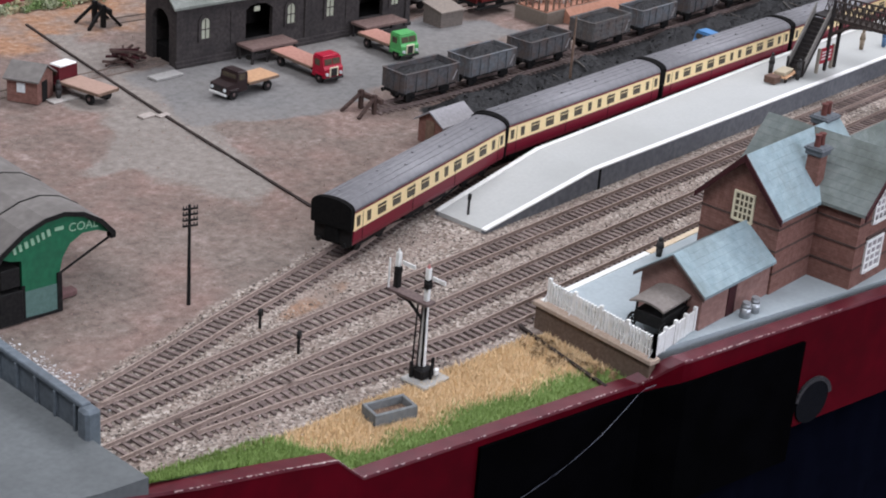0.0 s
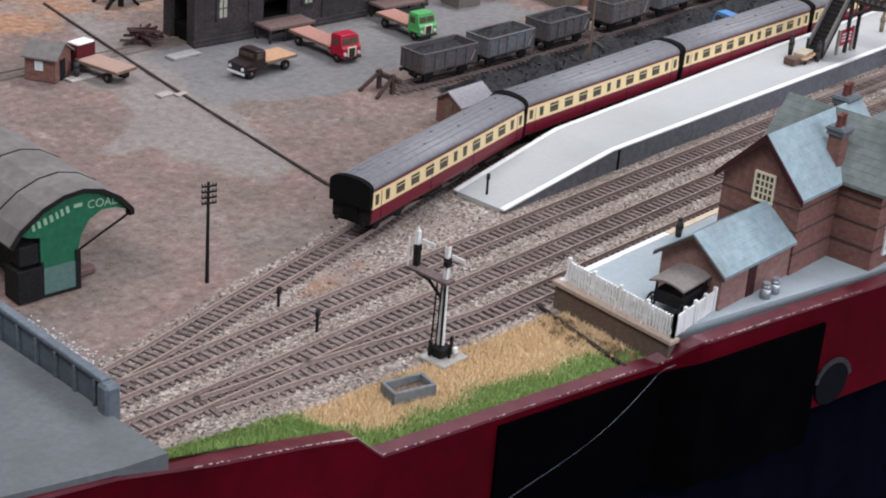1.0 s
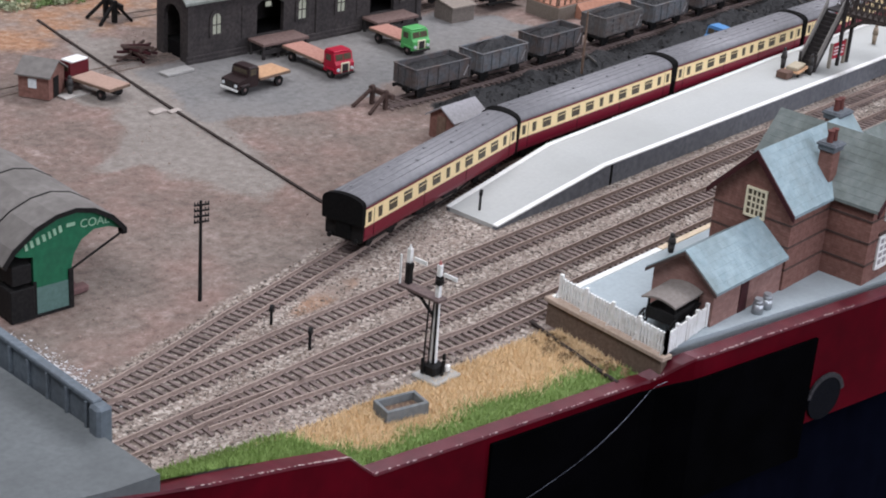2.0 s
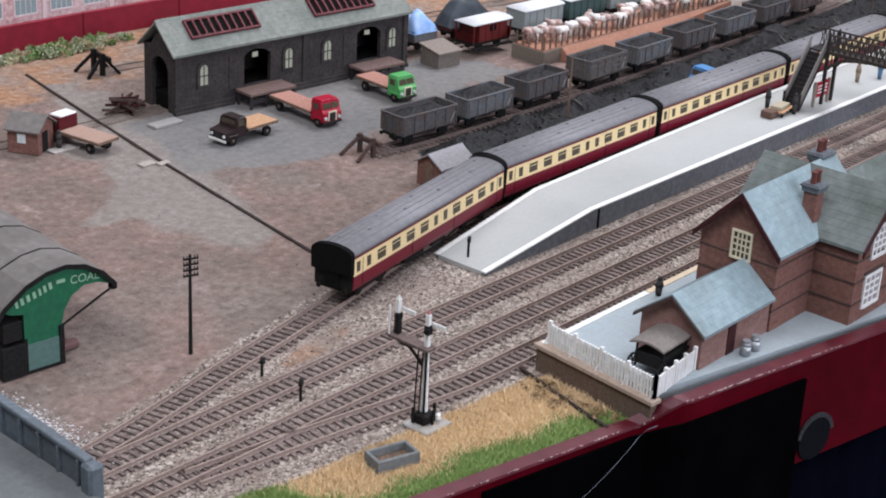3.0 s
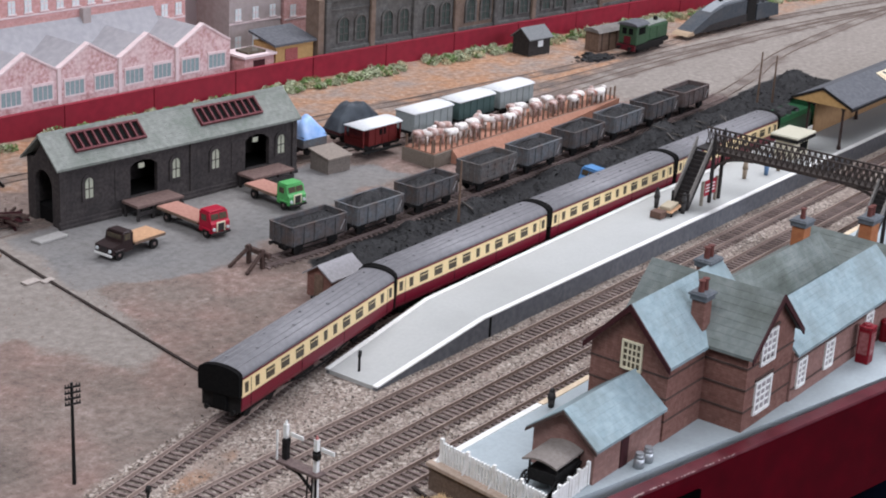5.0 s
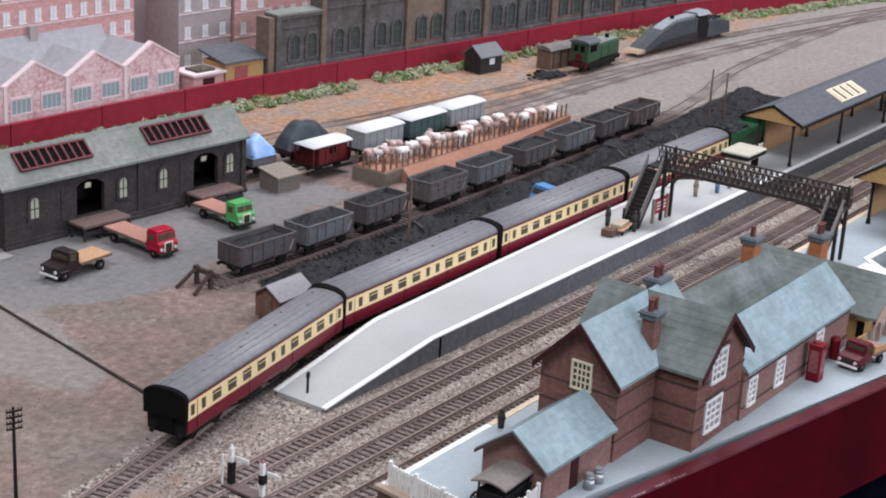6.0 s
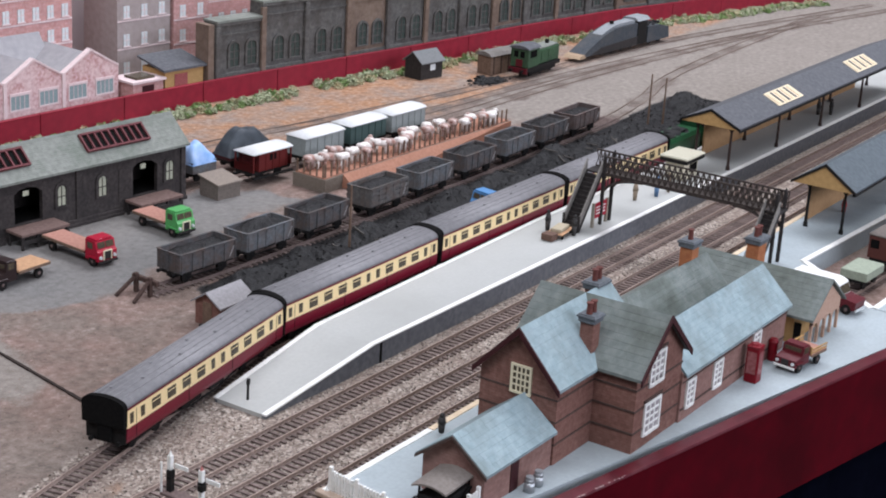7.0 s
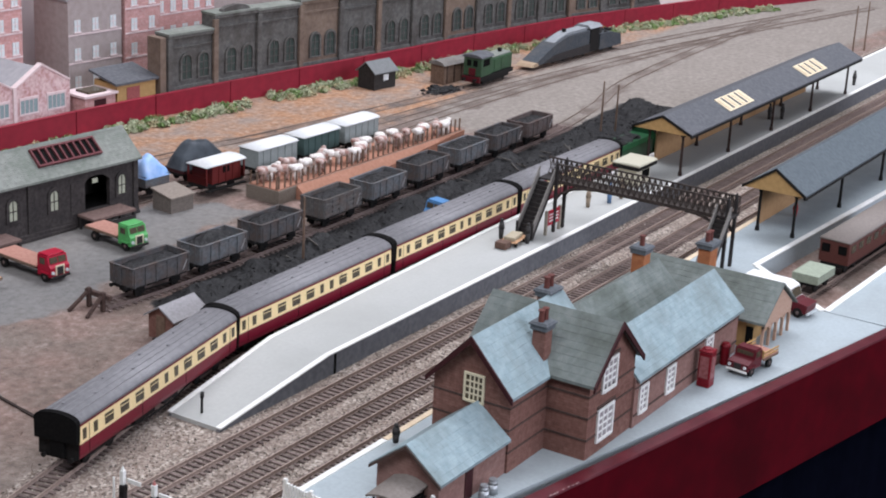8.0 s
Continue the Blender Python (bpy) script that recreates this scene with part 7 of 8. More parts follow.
for i in range(26):
    x, y = 1.6 + 1.28 * i + rng.uniform(-0.3, 0.3), rng.choice((1.6, 2.6, 3.6)) + rng.uniform(-0.3, 0.3)
    g = G().lump((0, 0, 1.05), 0.62, 0.62, rng, 8, 0.12)
    g.lump((0.55, 0.05, 1.1), 0.5, 0.72, rng, 8, 0.12).lump((1.05, 0.1, 1.35), 0.28, 0.8, rng, 6, 0.1)
    for lx in (-0.25, 0.6):
        for ly in (-0.22, 0.22):
            g.box(lx - 0.09, ly - 0.09, 0, lx + 0.09, ly + 0.09, 0.9)
    f = slab("painted_figurine", g, M_FIGW if i % 2 else M_FIGB, "small painted model figurine on the dock", "figurine", "object", True)
    p = dk.matrix_world @ cm(x, y, 1.68, rng.choice((0, 180, 30, 200, 150))) @ Matrix.Scale(1.25, 4)
    f.matrix_world = p


def figure(x, y, z, col, h=2.2):
    g = G().tube((0, 0, 0), (0, 0, h * 0.5), 0.22, 0.3, 8).tube((0, 0, h * 0.5), (0, 0, h * 0.82), 0.34, 0.24, 8).lump((0, 0, h * 0.92), 0.2, 1.0, random, 8, 0.05)
    f = slab("model_figurine", g, col, "tiny plain model figurine standing on the platform", "figurine", "object", True)
    f.matrix_world = cm(x, y, z)


M_FD = mat("figurine_dark", (0.035, 0.033, 0.032), (0.05, 0.047, 0.045), 0.7)
M_FT = mat("figurine_tan", (0.28, 0.22, 0.16), (0.22, 0.17, 0.12), 0.7)
M_FBL = mat("figurine_blue", (0.10, 0.18, 0.30), (0.08, 0.14, 0.24), 0.7)
for x, y, c in ((51.0, 5.0, M_FD), (51.4, 2.1, M_FD), (67.0, 3.3, M_FT), (70.0, 2.2, M_FBL), (70.9, 2.6, M_FBL), (72.6, 2.0, M_FT), (120.5, 3.5, M_FD), (121.8, 2.2, M_FD), (150.5, 2.0, M_FD)):
    figure(x, y, 2.02, c)
figure(3.6, -13.9, 2.06, M_FD, 1.5)
figure(79.5, -16.0, 2.06, mat("figurine_red", (0.32, 0.03, 0.03), (0.25, 0.02, 0.02), 0.6), 1.6)
figure(-7.0, 45.5, 0.15, M_FD, 1.7)

# platform clutter
tl = thing("luggage_trolley", 49.8, 3.1, 2.03, 8, "flat tan platform trolley with cases", "trolley")
part("deck", G().box(-0.9, -0.9, 0.45, 2.2, 0.9, 0.6, 0.04), M_TANWOOD, tl)
part("case", G().box(-0.6, -0.6, 0.6, 1.7, 0.6, 1.0, 0.06), mat("case_tan", (0.42, 0.36, 0.26), (0.35, 0.30, 0.21), 0.7), tl)
for x in (-0.5, 1.7):
    for y in (-0.75, 0.75):
        part("wheel", G().tube((x, y - 0.07, 0.25), (x, y + 0.07, 0.25), 0.25, None, 12), M_BLACK, tl)
slab("brown_crate", G().box(47.8, 2.6, 2.03, 49.0, 3.9, 2.75, 0.06), mat("crate_brown", (0.14, 0.085, 0.065), (0.10, 0.06, 0.045), 0.8), "brown wooden crate beside the trolley", "crate", "object")
ps = thing("poster_board", 55.0, 2.0, 2.03, 0, "red and white poster board on two posts", "sign")
for x in (0, 2.9):
    part("post", G().box(x - 0.14, -0.14, 0, x + 0.14, 0.14, 2.6), mat("post_stone", (0.30, 0.27, 0.22), (0.24, 0.21, 0.17), 0.8), ps)
part("board", G().box(0.2, -0.08, 0.9, 2.75, 0.08, 2.5), M_RED, ps, "red poster")
for z in (1.3, 1.65, 2.0):
    part("text_bar", G().box(0.5, -0.11, z, 2.4, -0.08, z + 0.14), M_WHITE, ps, "pale text bar")
ct = thing("covered_cart", -6.6, -20.8, 2.06, 3, "black delivery cart with a grey canvas roof", "cart")
part("body", G().box(-1.5, -1.1, 0.7, 2.0, 1.1, 1.6, 0.05), M_BLACK, ct)
arc = [(-1.35 + 2.7 * i / 8, 2.35 + 0.3 * math.sin(math.pi * i / 8)) for i in range(9)]
part("roof", G().prism(arc + [(u, v - 0.14) for u, v in arc[::-1]], "x", -1.9, 2.4), mat("cart_canvas", (0.20, 0.175, 0.155), (0.15, 0.13, 0.115), 0.85), ct, "grey-brown canvas roof")
for x in (-1.3, 1.8):
    for y in (-1.05, 1.05):
        part("post", G().box(x - 0.06, y - 0.06, 1.5, x + 0.06, y + 0.06, 2.4), M_BLACK, ct)
for x, r in ((-1.5, 0.62), (1.5, 0.75)):
    for y in (-1.25, 1.25):
        g = G()
        for k in range(20):
            a, b = 6.28318 * k / 20, 6.28318 * (k + 1) / 20
            g.bar((x + r * math.cos(a), y, r + r * math.sin(a)), (x + r * math.cos(b), y, r + r * math.sin(b)), 0.12, 0.14)
        for k in range(8):
            a = 6.28318 * k / 8
            g.bar((x, y, r), (x + r * math.cos(a), y, r + r * math.sin(a)), 0.07)
        part("spoked_wheel", g, M_BLACK, ct, "black spoked wheel")
M_CHURN = mat("churn_metal", (0.42, 0.44, 0.45), (0.33, 0.35, 0.36), 0.4, 0.6)
for x, y in ((-0.3, -23.9), (0.9, -23.9)):
    c = thing("milk_churn", x, y, 2.06, 0, "grey metal milk churn beside the brick store", "churn", "milk churns")
    part("can", G().tube((0, 0, 0), (0, 0, 0.75), 0.4, 0.38, 14).tube((0, 0, 0.75), (0, 0, 1.0), 0.38, 0.26, 14), M_CHURN, c, "", True)
    part("lid", G().tube((0, 0, 1.0), (0, 0, 1.15), 0.31, 0.29, 14), M_CHURN, c, "pale churn lid")
pb = thing("telephone_box", 28.6, -27.8, 2.06, 0, "red telephone box against the station wall", "telephone box")
M_GPO = mat("deep_red", (0.17, 0.006, 0.013), (0.13, 0.005, 0.01), 0.4)
part("body", G().box(-0.55, -0.55, 0, 0.55, 0.55, 3.0, 0.05), M_GPO, pb)
part("crown", G().box(-0.6, -0.6, 3.0, 0.6, 0.6, 3.2, 0.08).lump((0, 0, 3.2), 0.5, 0.4, random, 8, 0.02), M_GPO, pb)
for s in ((-0.4, -0.58, 0.4, -0.55), (-0.58, -0.4, -0.55, 0.4)):
    part("window", G().box(s[0], s[1], 0.8, s[2], s[3], 2.7), mat("kiosk_glass", (0.20, 0.06, 0.06), (0.30, 0.12, 0.12), 0.2), pb)
px_ = thing("pillar_box", 34.0, -27.2, 2.06, 0, "small red pillar box by the porch", "post box")
part("body", G().tube((0, 0, 0), (0, 0, 1.7), 0.4, 0.4, 16).tube((0, 0, 1.7), (0, 0, 1.95), 0.46, 0.3, 16), M_GPO, px_)
lg = thing("timber_pile", 4.4, 50.0, 0, 20, "untidy pile of old brown timbers by the shed", "timber")
rng = random.Random(3)
for i in range(26):
    a, x, y, z = rng.uniform(0, 3.14), rng.uniform(-1.6, 1.6), rng.uniform(-1.3, 1.3), 0.15 + 0.05 * i
    d = Vector((math.cos(a), math.sin(a), rng.uniform(-0.25, 0.25))) * rng.uniform(0.9, 1.6)
    c = Vector((x * (1 - i / 40), y * (1 - i / 40), z + 0.1))
    part("timber", G().bar(c - d, c + d, 0.22), M_OLDWOOD if i % 3 else M_MAROON, lg)
slab("concrete_pad", G().box(3.2, 43.9, 0, 6.6, 45.3, 0.3, 0.06), mat("pad_grey", (0.33, 0.32, 0.30), (0.26, 0.25, 0.23), 0.9, stain=90), "small broken concrete pad by the shed corner", "pad", "object")
slab("rubble", G().box(-4.4, 36.6, 0.02, -2.8, 37.5, 0.22, 0.05).box(-3.0, 35.9, 0.02, -1.7, 36.6, 0.2, 0.05), mat("rubble_pale", (0.40, 0.35, 0.31), (0.30, 0.26, 0.23), 0.9), "pale broken slabs beside the baseboard joint", "slab", "object")

# ---- fence behind the platform ----
bf = thing("boarded_fence", 13.8, 11.9, 0, -0.3, "dark boarded fence behind the platform", "fence")
for i in range(17):
    g = G()
    for k in range(12):
        x = 6.2 * i + 0.5 * k
        if x < 104:
            g.box(x, -0.08 + 0.03 * nz(x, 0, 3), 0, x + 0.46, 0.08 + 0.03 * nz(x, 0, 3), 1.45 + 0.06 * nz(x, 1, 2.1))
    part("fence_panel", g, M_BACKFENCE, bf)
    part("post", G().box(6.2 * i - 0.12, -0.2, 0, 6.2 * i + 0.12, 0.2, 1.6), M_BACKFENCE, bf)


# ---- the town behind the yard ----
def wall_frame(x, off):
    """A frame on the back wall's line at x, moved back by off."""
    d = Vector((2.0, back_y(x + 1) - back_y(x - 1))).normalized()
    return Matrix.Translation((x - d.y * off, back_y(x) + d.x * off, 0)) @ Matrix.Rotation(math.atan2(d.y, d.x), 4, "Z")


M_MILL = mat("mill_stone", (0.085, 0.083, 0.078), (0.135, 0.13, 0.12), 0.9, grain=200, stain=40, bump=0.4, c=(0.06, 0.052, 0.047), mix=0.9)
M_MILLB = mat("mill_brown", (0.16, 0.115, 0.085), (0.20, 0.15, 0.12), 0.9, grain=160, stain=35, bump=0.4, c=(0.10, 0.07, 0.055), mix=0.8)
M_MILLGLASS = mat("mill_glass", (0.035, 0.05, 0.045), (0.06, 0.075, 0.065), 0.3)
M_PINK = mat("pink_print", (0.40, 0.21, 0.20), (0.64, 0.47, 0.46), 0.8, grain=230, stain=45, c=(0.66, 0.53, 0.52), mix=0.75)
M_PINKPALE = mat("pale_pink_print", (0.66, 0.55, 0.54), (0.60, 0.47, 0.46), 0.8, grain=170, stain=30)
M_PRINTRED = brick_mat("print_red_brick", (0.50, 0.25, 0.23), (0.58, 0.36, 0.34), (0.85, 0.8, 0.78), 0.004)
M_PRINTPINK = brick_mat("print_pink_brick", (0.46, 0.24, 0.22), (0.56, 0.36, 0.34), (0.9, 0.85, 0.83), 0.004)
M_PRINTGREY = mat("print_grey_brown", (0.30, 0.25, 0.235), (0.36, 0.31, 0.295), 0.85, grain=120, stain=30)
M_TOWNROOF = mat("town_roof", (0.27, 0.265, 0.275), (0.33, 0.32, 0.325), 0.85, grain=120, stain=40)
M_TEAL = mat("teal_pane", (0.20, 0.27, 0.27), (0.27, 0.34, 0.34), 0.3)
M_SKYBOARD = mat("backscene_haze", (0.52, 0.46, 0.47), (0.58, 0.52, 0.52), 0.9, grain=30, stain=6)

# printed backscene board
bb = G()
bx = [float(v) for v in np.arange(-80, 290, 12)]
for a, b in zip(bx, bx[1:]):
    ya, yb = back_y(a) + 28, back_y(b) + 28
    bb.add([(a, ya, -2), (b, yb, -2), (b, yb, 34), (a, ya, 34), (a, ya + 1, -2), (b, yb + 1, -2), (b, yb + 1, 34), (a, ya + 1, 34)], [(0, 1, 2, 3), (5, 4, 7, 6), (3, 2, 6, 7)])
slab("backdrop", bb, M_SKYBOARD, "pale pinkish backscene board behind the town", "backdrop")
shelf = G()
for a, b in zip(bx, bx[1:]):
    shelf.add([(a, back_y(a) + 0.5, -0.8), (b, back_y(b) + 0.5, -0.8), (b, back_y(b) + 28, -0.8), (a, back_y(a) + 28, -0.8)], [(0, 1, 2, 3)])
slab("town_base", shelf, M_PRINTGREY, "dull grey base board under the town buildings", "base")


def mill():
    f = thing("stone_mill", 72, back_y(72) + 1.6, 0, 0, "long soot-dark stone mill with paired arched windows", "mill")
    inv = Matrix.Translation((-72, -(back_y(72) + 1.6), 0))
    tops = (10.3, 12.2, 12.0, 12.4, 12.1, 12.4, 12.2, 12.5, 12.2, 12.5, 12.3, 12.5, 12.3, 12.5)
    for i in range(14):
        x0 = 73.6 + 8.1 * i
        m = inv @ wall_frame(x0 + 4, 1.6)
        mt = M_MILLB if i % 4 == 3 else M_MILL
        w = part("wall", G().box(-4.1, 0.3, -0.8, 4.1, 2.6, tops[i], 0, m), mt, f, "dark stone wall bay")
        part("ledge", G().box(-4.12, 0.0, 2.6, 4.12, 0.3, 3.15, 0.06, m), M_MILL, w)
        part("cornice", G().box(-4.15, -0.1, tops[i] - 0.7, 4.15, 0.32, tops[i] - 0.2, 0.06, m).box(-4.15, 0.05, tops[i] - 2.0, 4.15, 0.3, tops[i] - 1.8, 0, m), mt, w)
        part("coping", G().box(-4.2, -0.2, tops[i] - 0.2, 4.2, 2.7, tops[i] + 0.1, 0, m), M_GREYROOF, w)
        part("pilaster", G().box(-4.35, -0.25, -0.8, -3.5, 0.28, tops[i] - 0.7, 0.08, m), M_MILLB if i % 2 else M_MILL, w)
        if i % 2:
            part("gable_top", G().prism([(2.6 * math.cos(math.pi * k / 8), tops[i] + 0.1 + 0.8 * math.sin(math.pi * k / 8)) for k in range(9)], "y", 0.1, 0.9, m), mt, w)
        for c in (-0.85, 2.25):
            win = part("window", G().prism(arch(c - 0.85, c + 0.85, 3.9, 7.2, 9), "y", 0.22, 0.34, m), M_MILLGLASS, f, "dark arched window")
            ring, inner = arch(c - 1.15, c + 1.15, 3.75, 7.5, 9), arch(c - 0.85, c + 0.85, 3.9, 7.2, 9)
            k = len(ring)
            g = G()
            vs = [(u, 0.02, v) for u, v in ring] + [(u, 0.02, v) for u, v in inner] + [(u, 0.3, v) for u, v in ring] + [(u, 0.22, v) for u, v in inner]
            fs = [(j, (j + 1) % k, k + (j + 1) % k, k + j) for j in range(k)] + [(2 * k + j, 2 * k + (j + 1) % k, (j + 1) % k, j) for j in range(k)] + [(k + j, k + (j + 1) % k, 3 * k + (j + 1) % k, 3 * k + j) for j in range(k)]
            part("surround", g.add(vs, fs, m), M_MILL, win)
            part("glazing_bar", G().box(c - 0.06, 0.14, 3.9, c + 0.06, 0.22, 7.1, 0, m).box(c - 0.85, 0.14, 4.9, c + 0.85, 0.21, 5.0, 0, m).box(c - 0.85, 0.14, 5.9, c + 0.85, 0.21, 6.0, 0, m), M_MILL, win)
    m = inv @ wall_frame(73.2, 1.6)
    part("end_wall", G().box(-1.1, 0.0, -0.8, -0.1, 2.6, 10.0, 0, m), M_MILLB, f, "brown stone end wall")


mill()


def pink_works():
    f = thing("pink_works", -20, back_y(-20) + 4, 0, 0, "pale pink low works with a row of gables", "factory")
    inv = Matrix.Translation((20, -(back_y(-20) + 4), 0))
    for i in range(9):
        x = 55.0 - 8.95 * i
        m = inv @ wall_frame(x, 4.2)
        w = part("wall", G().prism([(-4.5, -0.8), (4.5, -0.8), (4.5, 5.9), (3.2, 6.6), (0, 8.4), (-3.2, 6.6), (-4.5, 5.9)], "y", 0, 0.6, m), M_PINK, f, "pink brick gable")
        part("gable_trim", G().prism([(-4.5, 5.9), (-3.2, 6.6), (0, 8.4), (3.2, 6.6), (4.5, 5.9), (4.5, 6.15), (3.2, 6.85), (0, 8.7), (-3.2, 6.85), (-4.5, 6.15)], "y", -0.12, 0.7, m), M_PINKPALE, w)
        part("roof", G().prism([(-4.5, 5.7), (4.5, 5.7), (0, 8.1)], "y", 0.6, 9.0, m), M_TOWNROOF, w, "grey roof")
        part("pier", G().box(-4.7, -0.2, -0.8, -4.2, 0, 6.3, 0, m), M_PINKPALE, w)
        for c in (-2.2, 2.2):
            win = part("window", G().box(c - 1.35, -0.06, 2.7, c + 1.35, -0.01, 4.4, 0, m), M_TEAL, f, "teal window")
            part("frame", G().box(c - 1.55, -0.12, 4.4, c + 1.55, 0, 4.75, 0, m).box(c - 1.5, -0.1, 2.7, c - 1.35, 0, 4.4, 0, m).box(c + 1.35, -0.1, 2.7, c + 1.5, 0, 4.4, 0, m).box(c - 1.5, -0.12, 2.5, c + 1.5, 0, 2.7, 0, m), M_PINKPALE, win)
            for k in range(1, 4):
                part("glazing_bar", G().box(c - 1.35 + 2.7 * k / 4 - 0.04, -0.09, 2.7, c - 1.35 + 2.7 * k / 4 + 0.04, -0.06, 4.4, 0, m), M_PINKPALE, win)


pink_works()


def block(x, y, rz, w, d, h, wall, label, cols, rows_, roof="flat", win=None, rise=3.0, z0=3.0):
    b = thing("town_building", x, y, -0.8, rz, label, "building", "town buildings")
    part("wall", G().box(0, 0, 0, w, d, h), wall, b)
    if roof == "gable":
        part("gable", G().prism([(0, h), (w, h), (w / 2, h + rise)], "y", 0, 0.5), wall, b)
        part("roof", roof_pair(G(), "y", -0.2, d, 0, w / 2, w, h, h + rise, 0.3, 0.3), M_TOWNROOF, b)
    elif roof == "long":
        part("roof", roof_pair(G(), "x", -0.2, w + 0.2, 0, d / 2, d, h, h + rise, 0.3, 0.3), M_TOWNROOF, b)
        part("chimney", G().box(w * 0.3, d / 2 - 0.6, h + rise - 0.5, w * 0.3 + 1.2, d / 2 + 0.6, h + rise + 1.4).box(w * 0.75, d / 2 - 0.6, h + rise - 0.5, w * 0.75 + 1.2, d / 2 + 0.6, h + rise + 1.4), wall, b)
    else:
        part("parapet", G().box(-0.2, -0.2, h, w + 0.2, d, h + 0.5), M_PINKPALE, b)
    for r in range(rows_):
        z = z0 + (h - z0 - 0.6) * r / rows_
        part("string_course", G().box(0, -0.1, z - 0.5, w, 0, z - 0.3), M_PINKPALE, b)
        for c in range(cols):
            u = w * (c + 0.5) / cols
            s = part("window", G().box(u - 0.5, -0.08, z, u + 0.5, -0.01, z + 1.6), win or M_PANE, b)
            part("sill", G().box(u - 0.65, -0.2, z - 0.15, u + 0.65, -0.01, z), M_PINKPALE, s)
            part("glazing_bar", G().box(u - 0.05, -0.12, z, u + 0.05, -0.08, z + 1.6).box(u - 0.5, -0.12, z + 0.75, u + 0.5, -0.085, z + 0.85), M_PINKPALE, s)
    return b


block(14, 87.0, -4, 47, 8, 25, M_PRINTRED, "long pale red mill block with rows of windows", 20, 5, z0=8.5)
block(66.9, 81.5, -6, 9.2, 7, 15, M_PRINTGREY, "grey-brown gabled warehouse with small windows", 3, 3, "gable")
block(76.4, 80.2, -6, 6.4, 6, 24, M_PRINTPINK, "tall narrow pink brick building", 2, 6)
block(84, 84, -6, 14, 6, 26, M_PRINTRED, "red brick block rising behind the mill", 6, 6)
block(98, 84, -8, 26, 6, 22, M_PRINTGREY, "grey-brown block rising behind the mill", 8, 4)
block(10, 84.6, -4, 45, 5, 6.5, M_PRINTGREY, "long low building under a broad slate roof", 9, 1, "long", M_TEAL, 3.4)
block(-10, 88, -3, 18, 6, 11, M_PRINTPINK, "pink brick terrace with a grey roof", 6, 2, "long", M_TEAL)
block(-40, 88, -3, 28, 6, 12, M_PRINTRED, "red brick terrace with a grey roof", 8, 2, "long", M_TEAL)
lo = thing("low_shed", 65.5, back_y(65.5) + 2.2, -0.5, -6, "low ochre shed with a dark felt roof", "shed")
part("wall", G().box(0, 0, 0, 6.6, 4.5, 5.2), M_OCHRE, lo)
part("door", G().box(1.6, -0.08, 0.5, 3.8, 0, 4.6), mat("faded_red_door", (0.26, 0.07, 0.07), (0.32, 0.10, 0.09), 0.7), lo)
part("roof", G().prism([(-0.4, 5.1), (5.0, 6.2), (5.0, 6.5), (-0.4, 5.4)], "x", -0.5, 7.0), M_FELT, lo)
lo2 = thing("low_shed", 60.2, back_y(60.2) + 2.2, -0.5, -6, "low pink brick shed with a white-edged roof", "shed")
part("wall", G().box(0, 0, 0, 5.0, 4.0, 4.2), M_PRINTPINK, lo2)
part("door", G().box(1.5, -0.08, 0.5, 3.4, 0, 3.8), M_MAROON, lo2)
part("roof", G().box(-0.3, -0.3, 4.2, 5.3, 4.2, 4.5), M_PINKPALE, lo2)
part("skylight", G().box(1, 0.5, 4.5, 4, 3, 4.8), M_GLASS, lo2)


# ---- loose ground cover ----
def leaf_cluster(g, c, r, n, rng, s=0.17):
    for _ in range(n):
        d = Vector((rng.gauss(0, 1), rng.gauss(0, 1), abs(rng.gauss(0, 0.9)))).normalized() * r * rng.uniform(0.5, 1.0)
        p = Vector(c) + d
        u = Vector((rng.uniform(-1, 1), rng.uniform(-1, 1), rng.uniform(-1, 1))).normalized() * s
        v = Vector((rng.uniform(-1, 1), rng.uniform(-1, 1), rng.uniform(-1, 1))).normalized() * s
        g.add([p - u, p + v, p + u, p - v], [(0, 1, 2, 3)])


M_HEDGE = [mat("hedge_green", (0.13, 0.20, 0.07), (0.20, 0.28, 0.11), 0.9), mat("hedge_sage", (0.30, 0.33, 0.20), (0.38, 0.40, 0.27), 0.9), mat("hedge_straw", (0.42, 0.38, 0.23), (0.34, 0.30, 0.18), 0.9)]
rng = random.Random(21)
hedges = [G(), G(), G()]
for i in range(900):
    x = rng.uniform(-30, 215)
    if noise.noise((x * 0.11, 0, 2)) < -0.3:
        continue
    off = rng.uniform(-4.2, -0.9)
    p = wall_frame(x, off).translation
    r = rng.uniform(0.35, 1.0) * (1.0 + 0.5 * noise.noise((x * 0.2, 4, 0)))
    leaf_cluster(hedges[rng.choice((0, 1, 1, 2)) if x > 60 else rng.choice((0, 0, 1, 2))], (p.x, p.y, 0.1), r, 80, rng)
for g, m, lab in zip(hedges, M_HEDGE, ("ragged green weeds along the red wall", "sage green scrub along the red wall", "straw coloured scrub along the red wall")):
    slab("scrub", g, m, lab, "scrub", "stuff")

# coal heaps
def coal_h(x, y):
    s = inside(COALYARD, x, y)
    e = step01(0.0, 2.6, s + 1.0 * nz(x, y, 0.5, 9))
    near = step01(2.6, 5.0, math.hypot((x - 57.6) / 1.3, y - 15.6))
    big = max(0.0, 0.55 + 1.5 * nz(x, y, 0.13, 4) + 0.7 * nz(x, y, 0.33, 8))
    return 0.05 + e * (0.15 + near * (big * 1.15 + 0.22 * nz(x, y, 1.3, 2) + 0.12 * nz(x, y, 2.9, 1)))


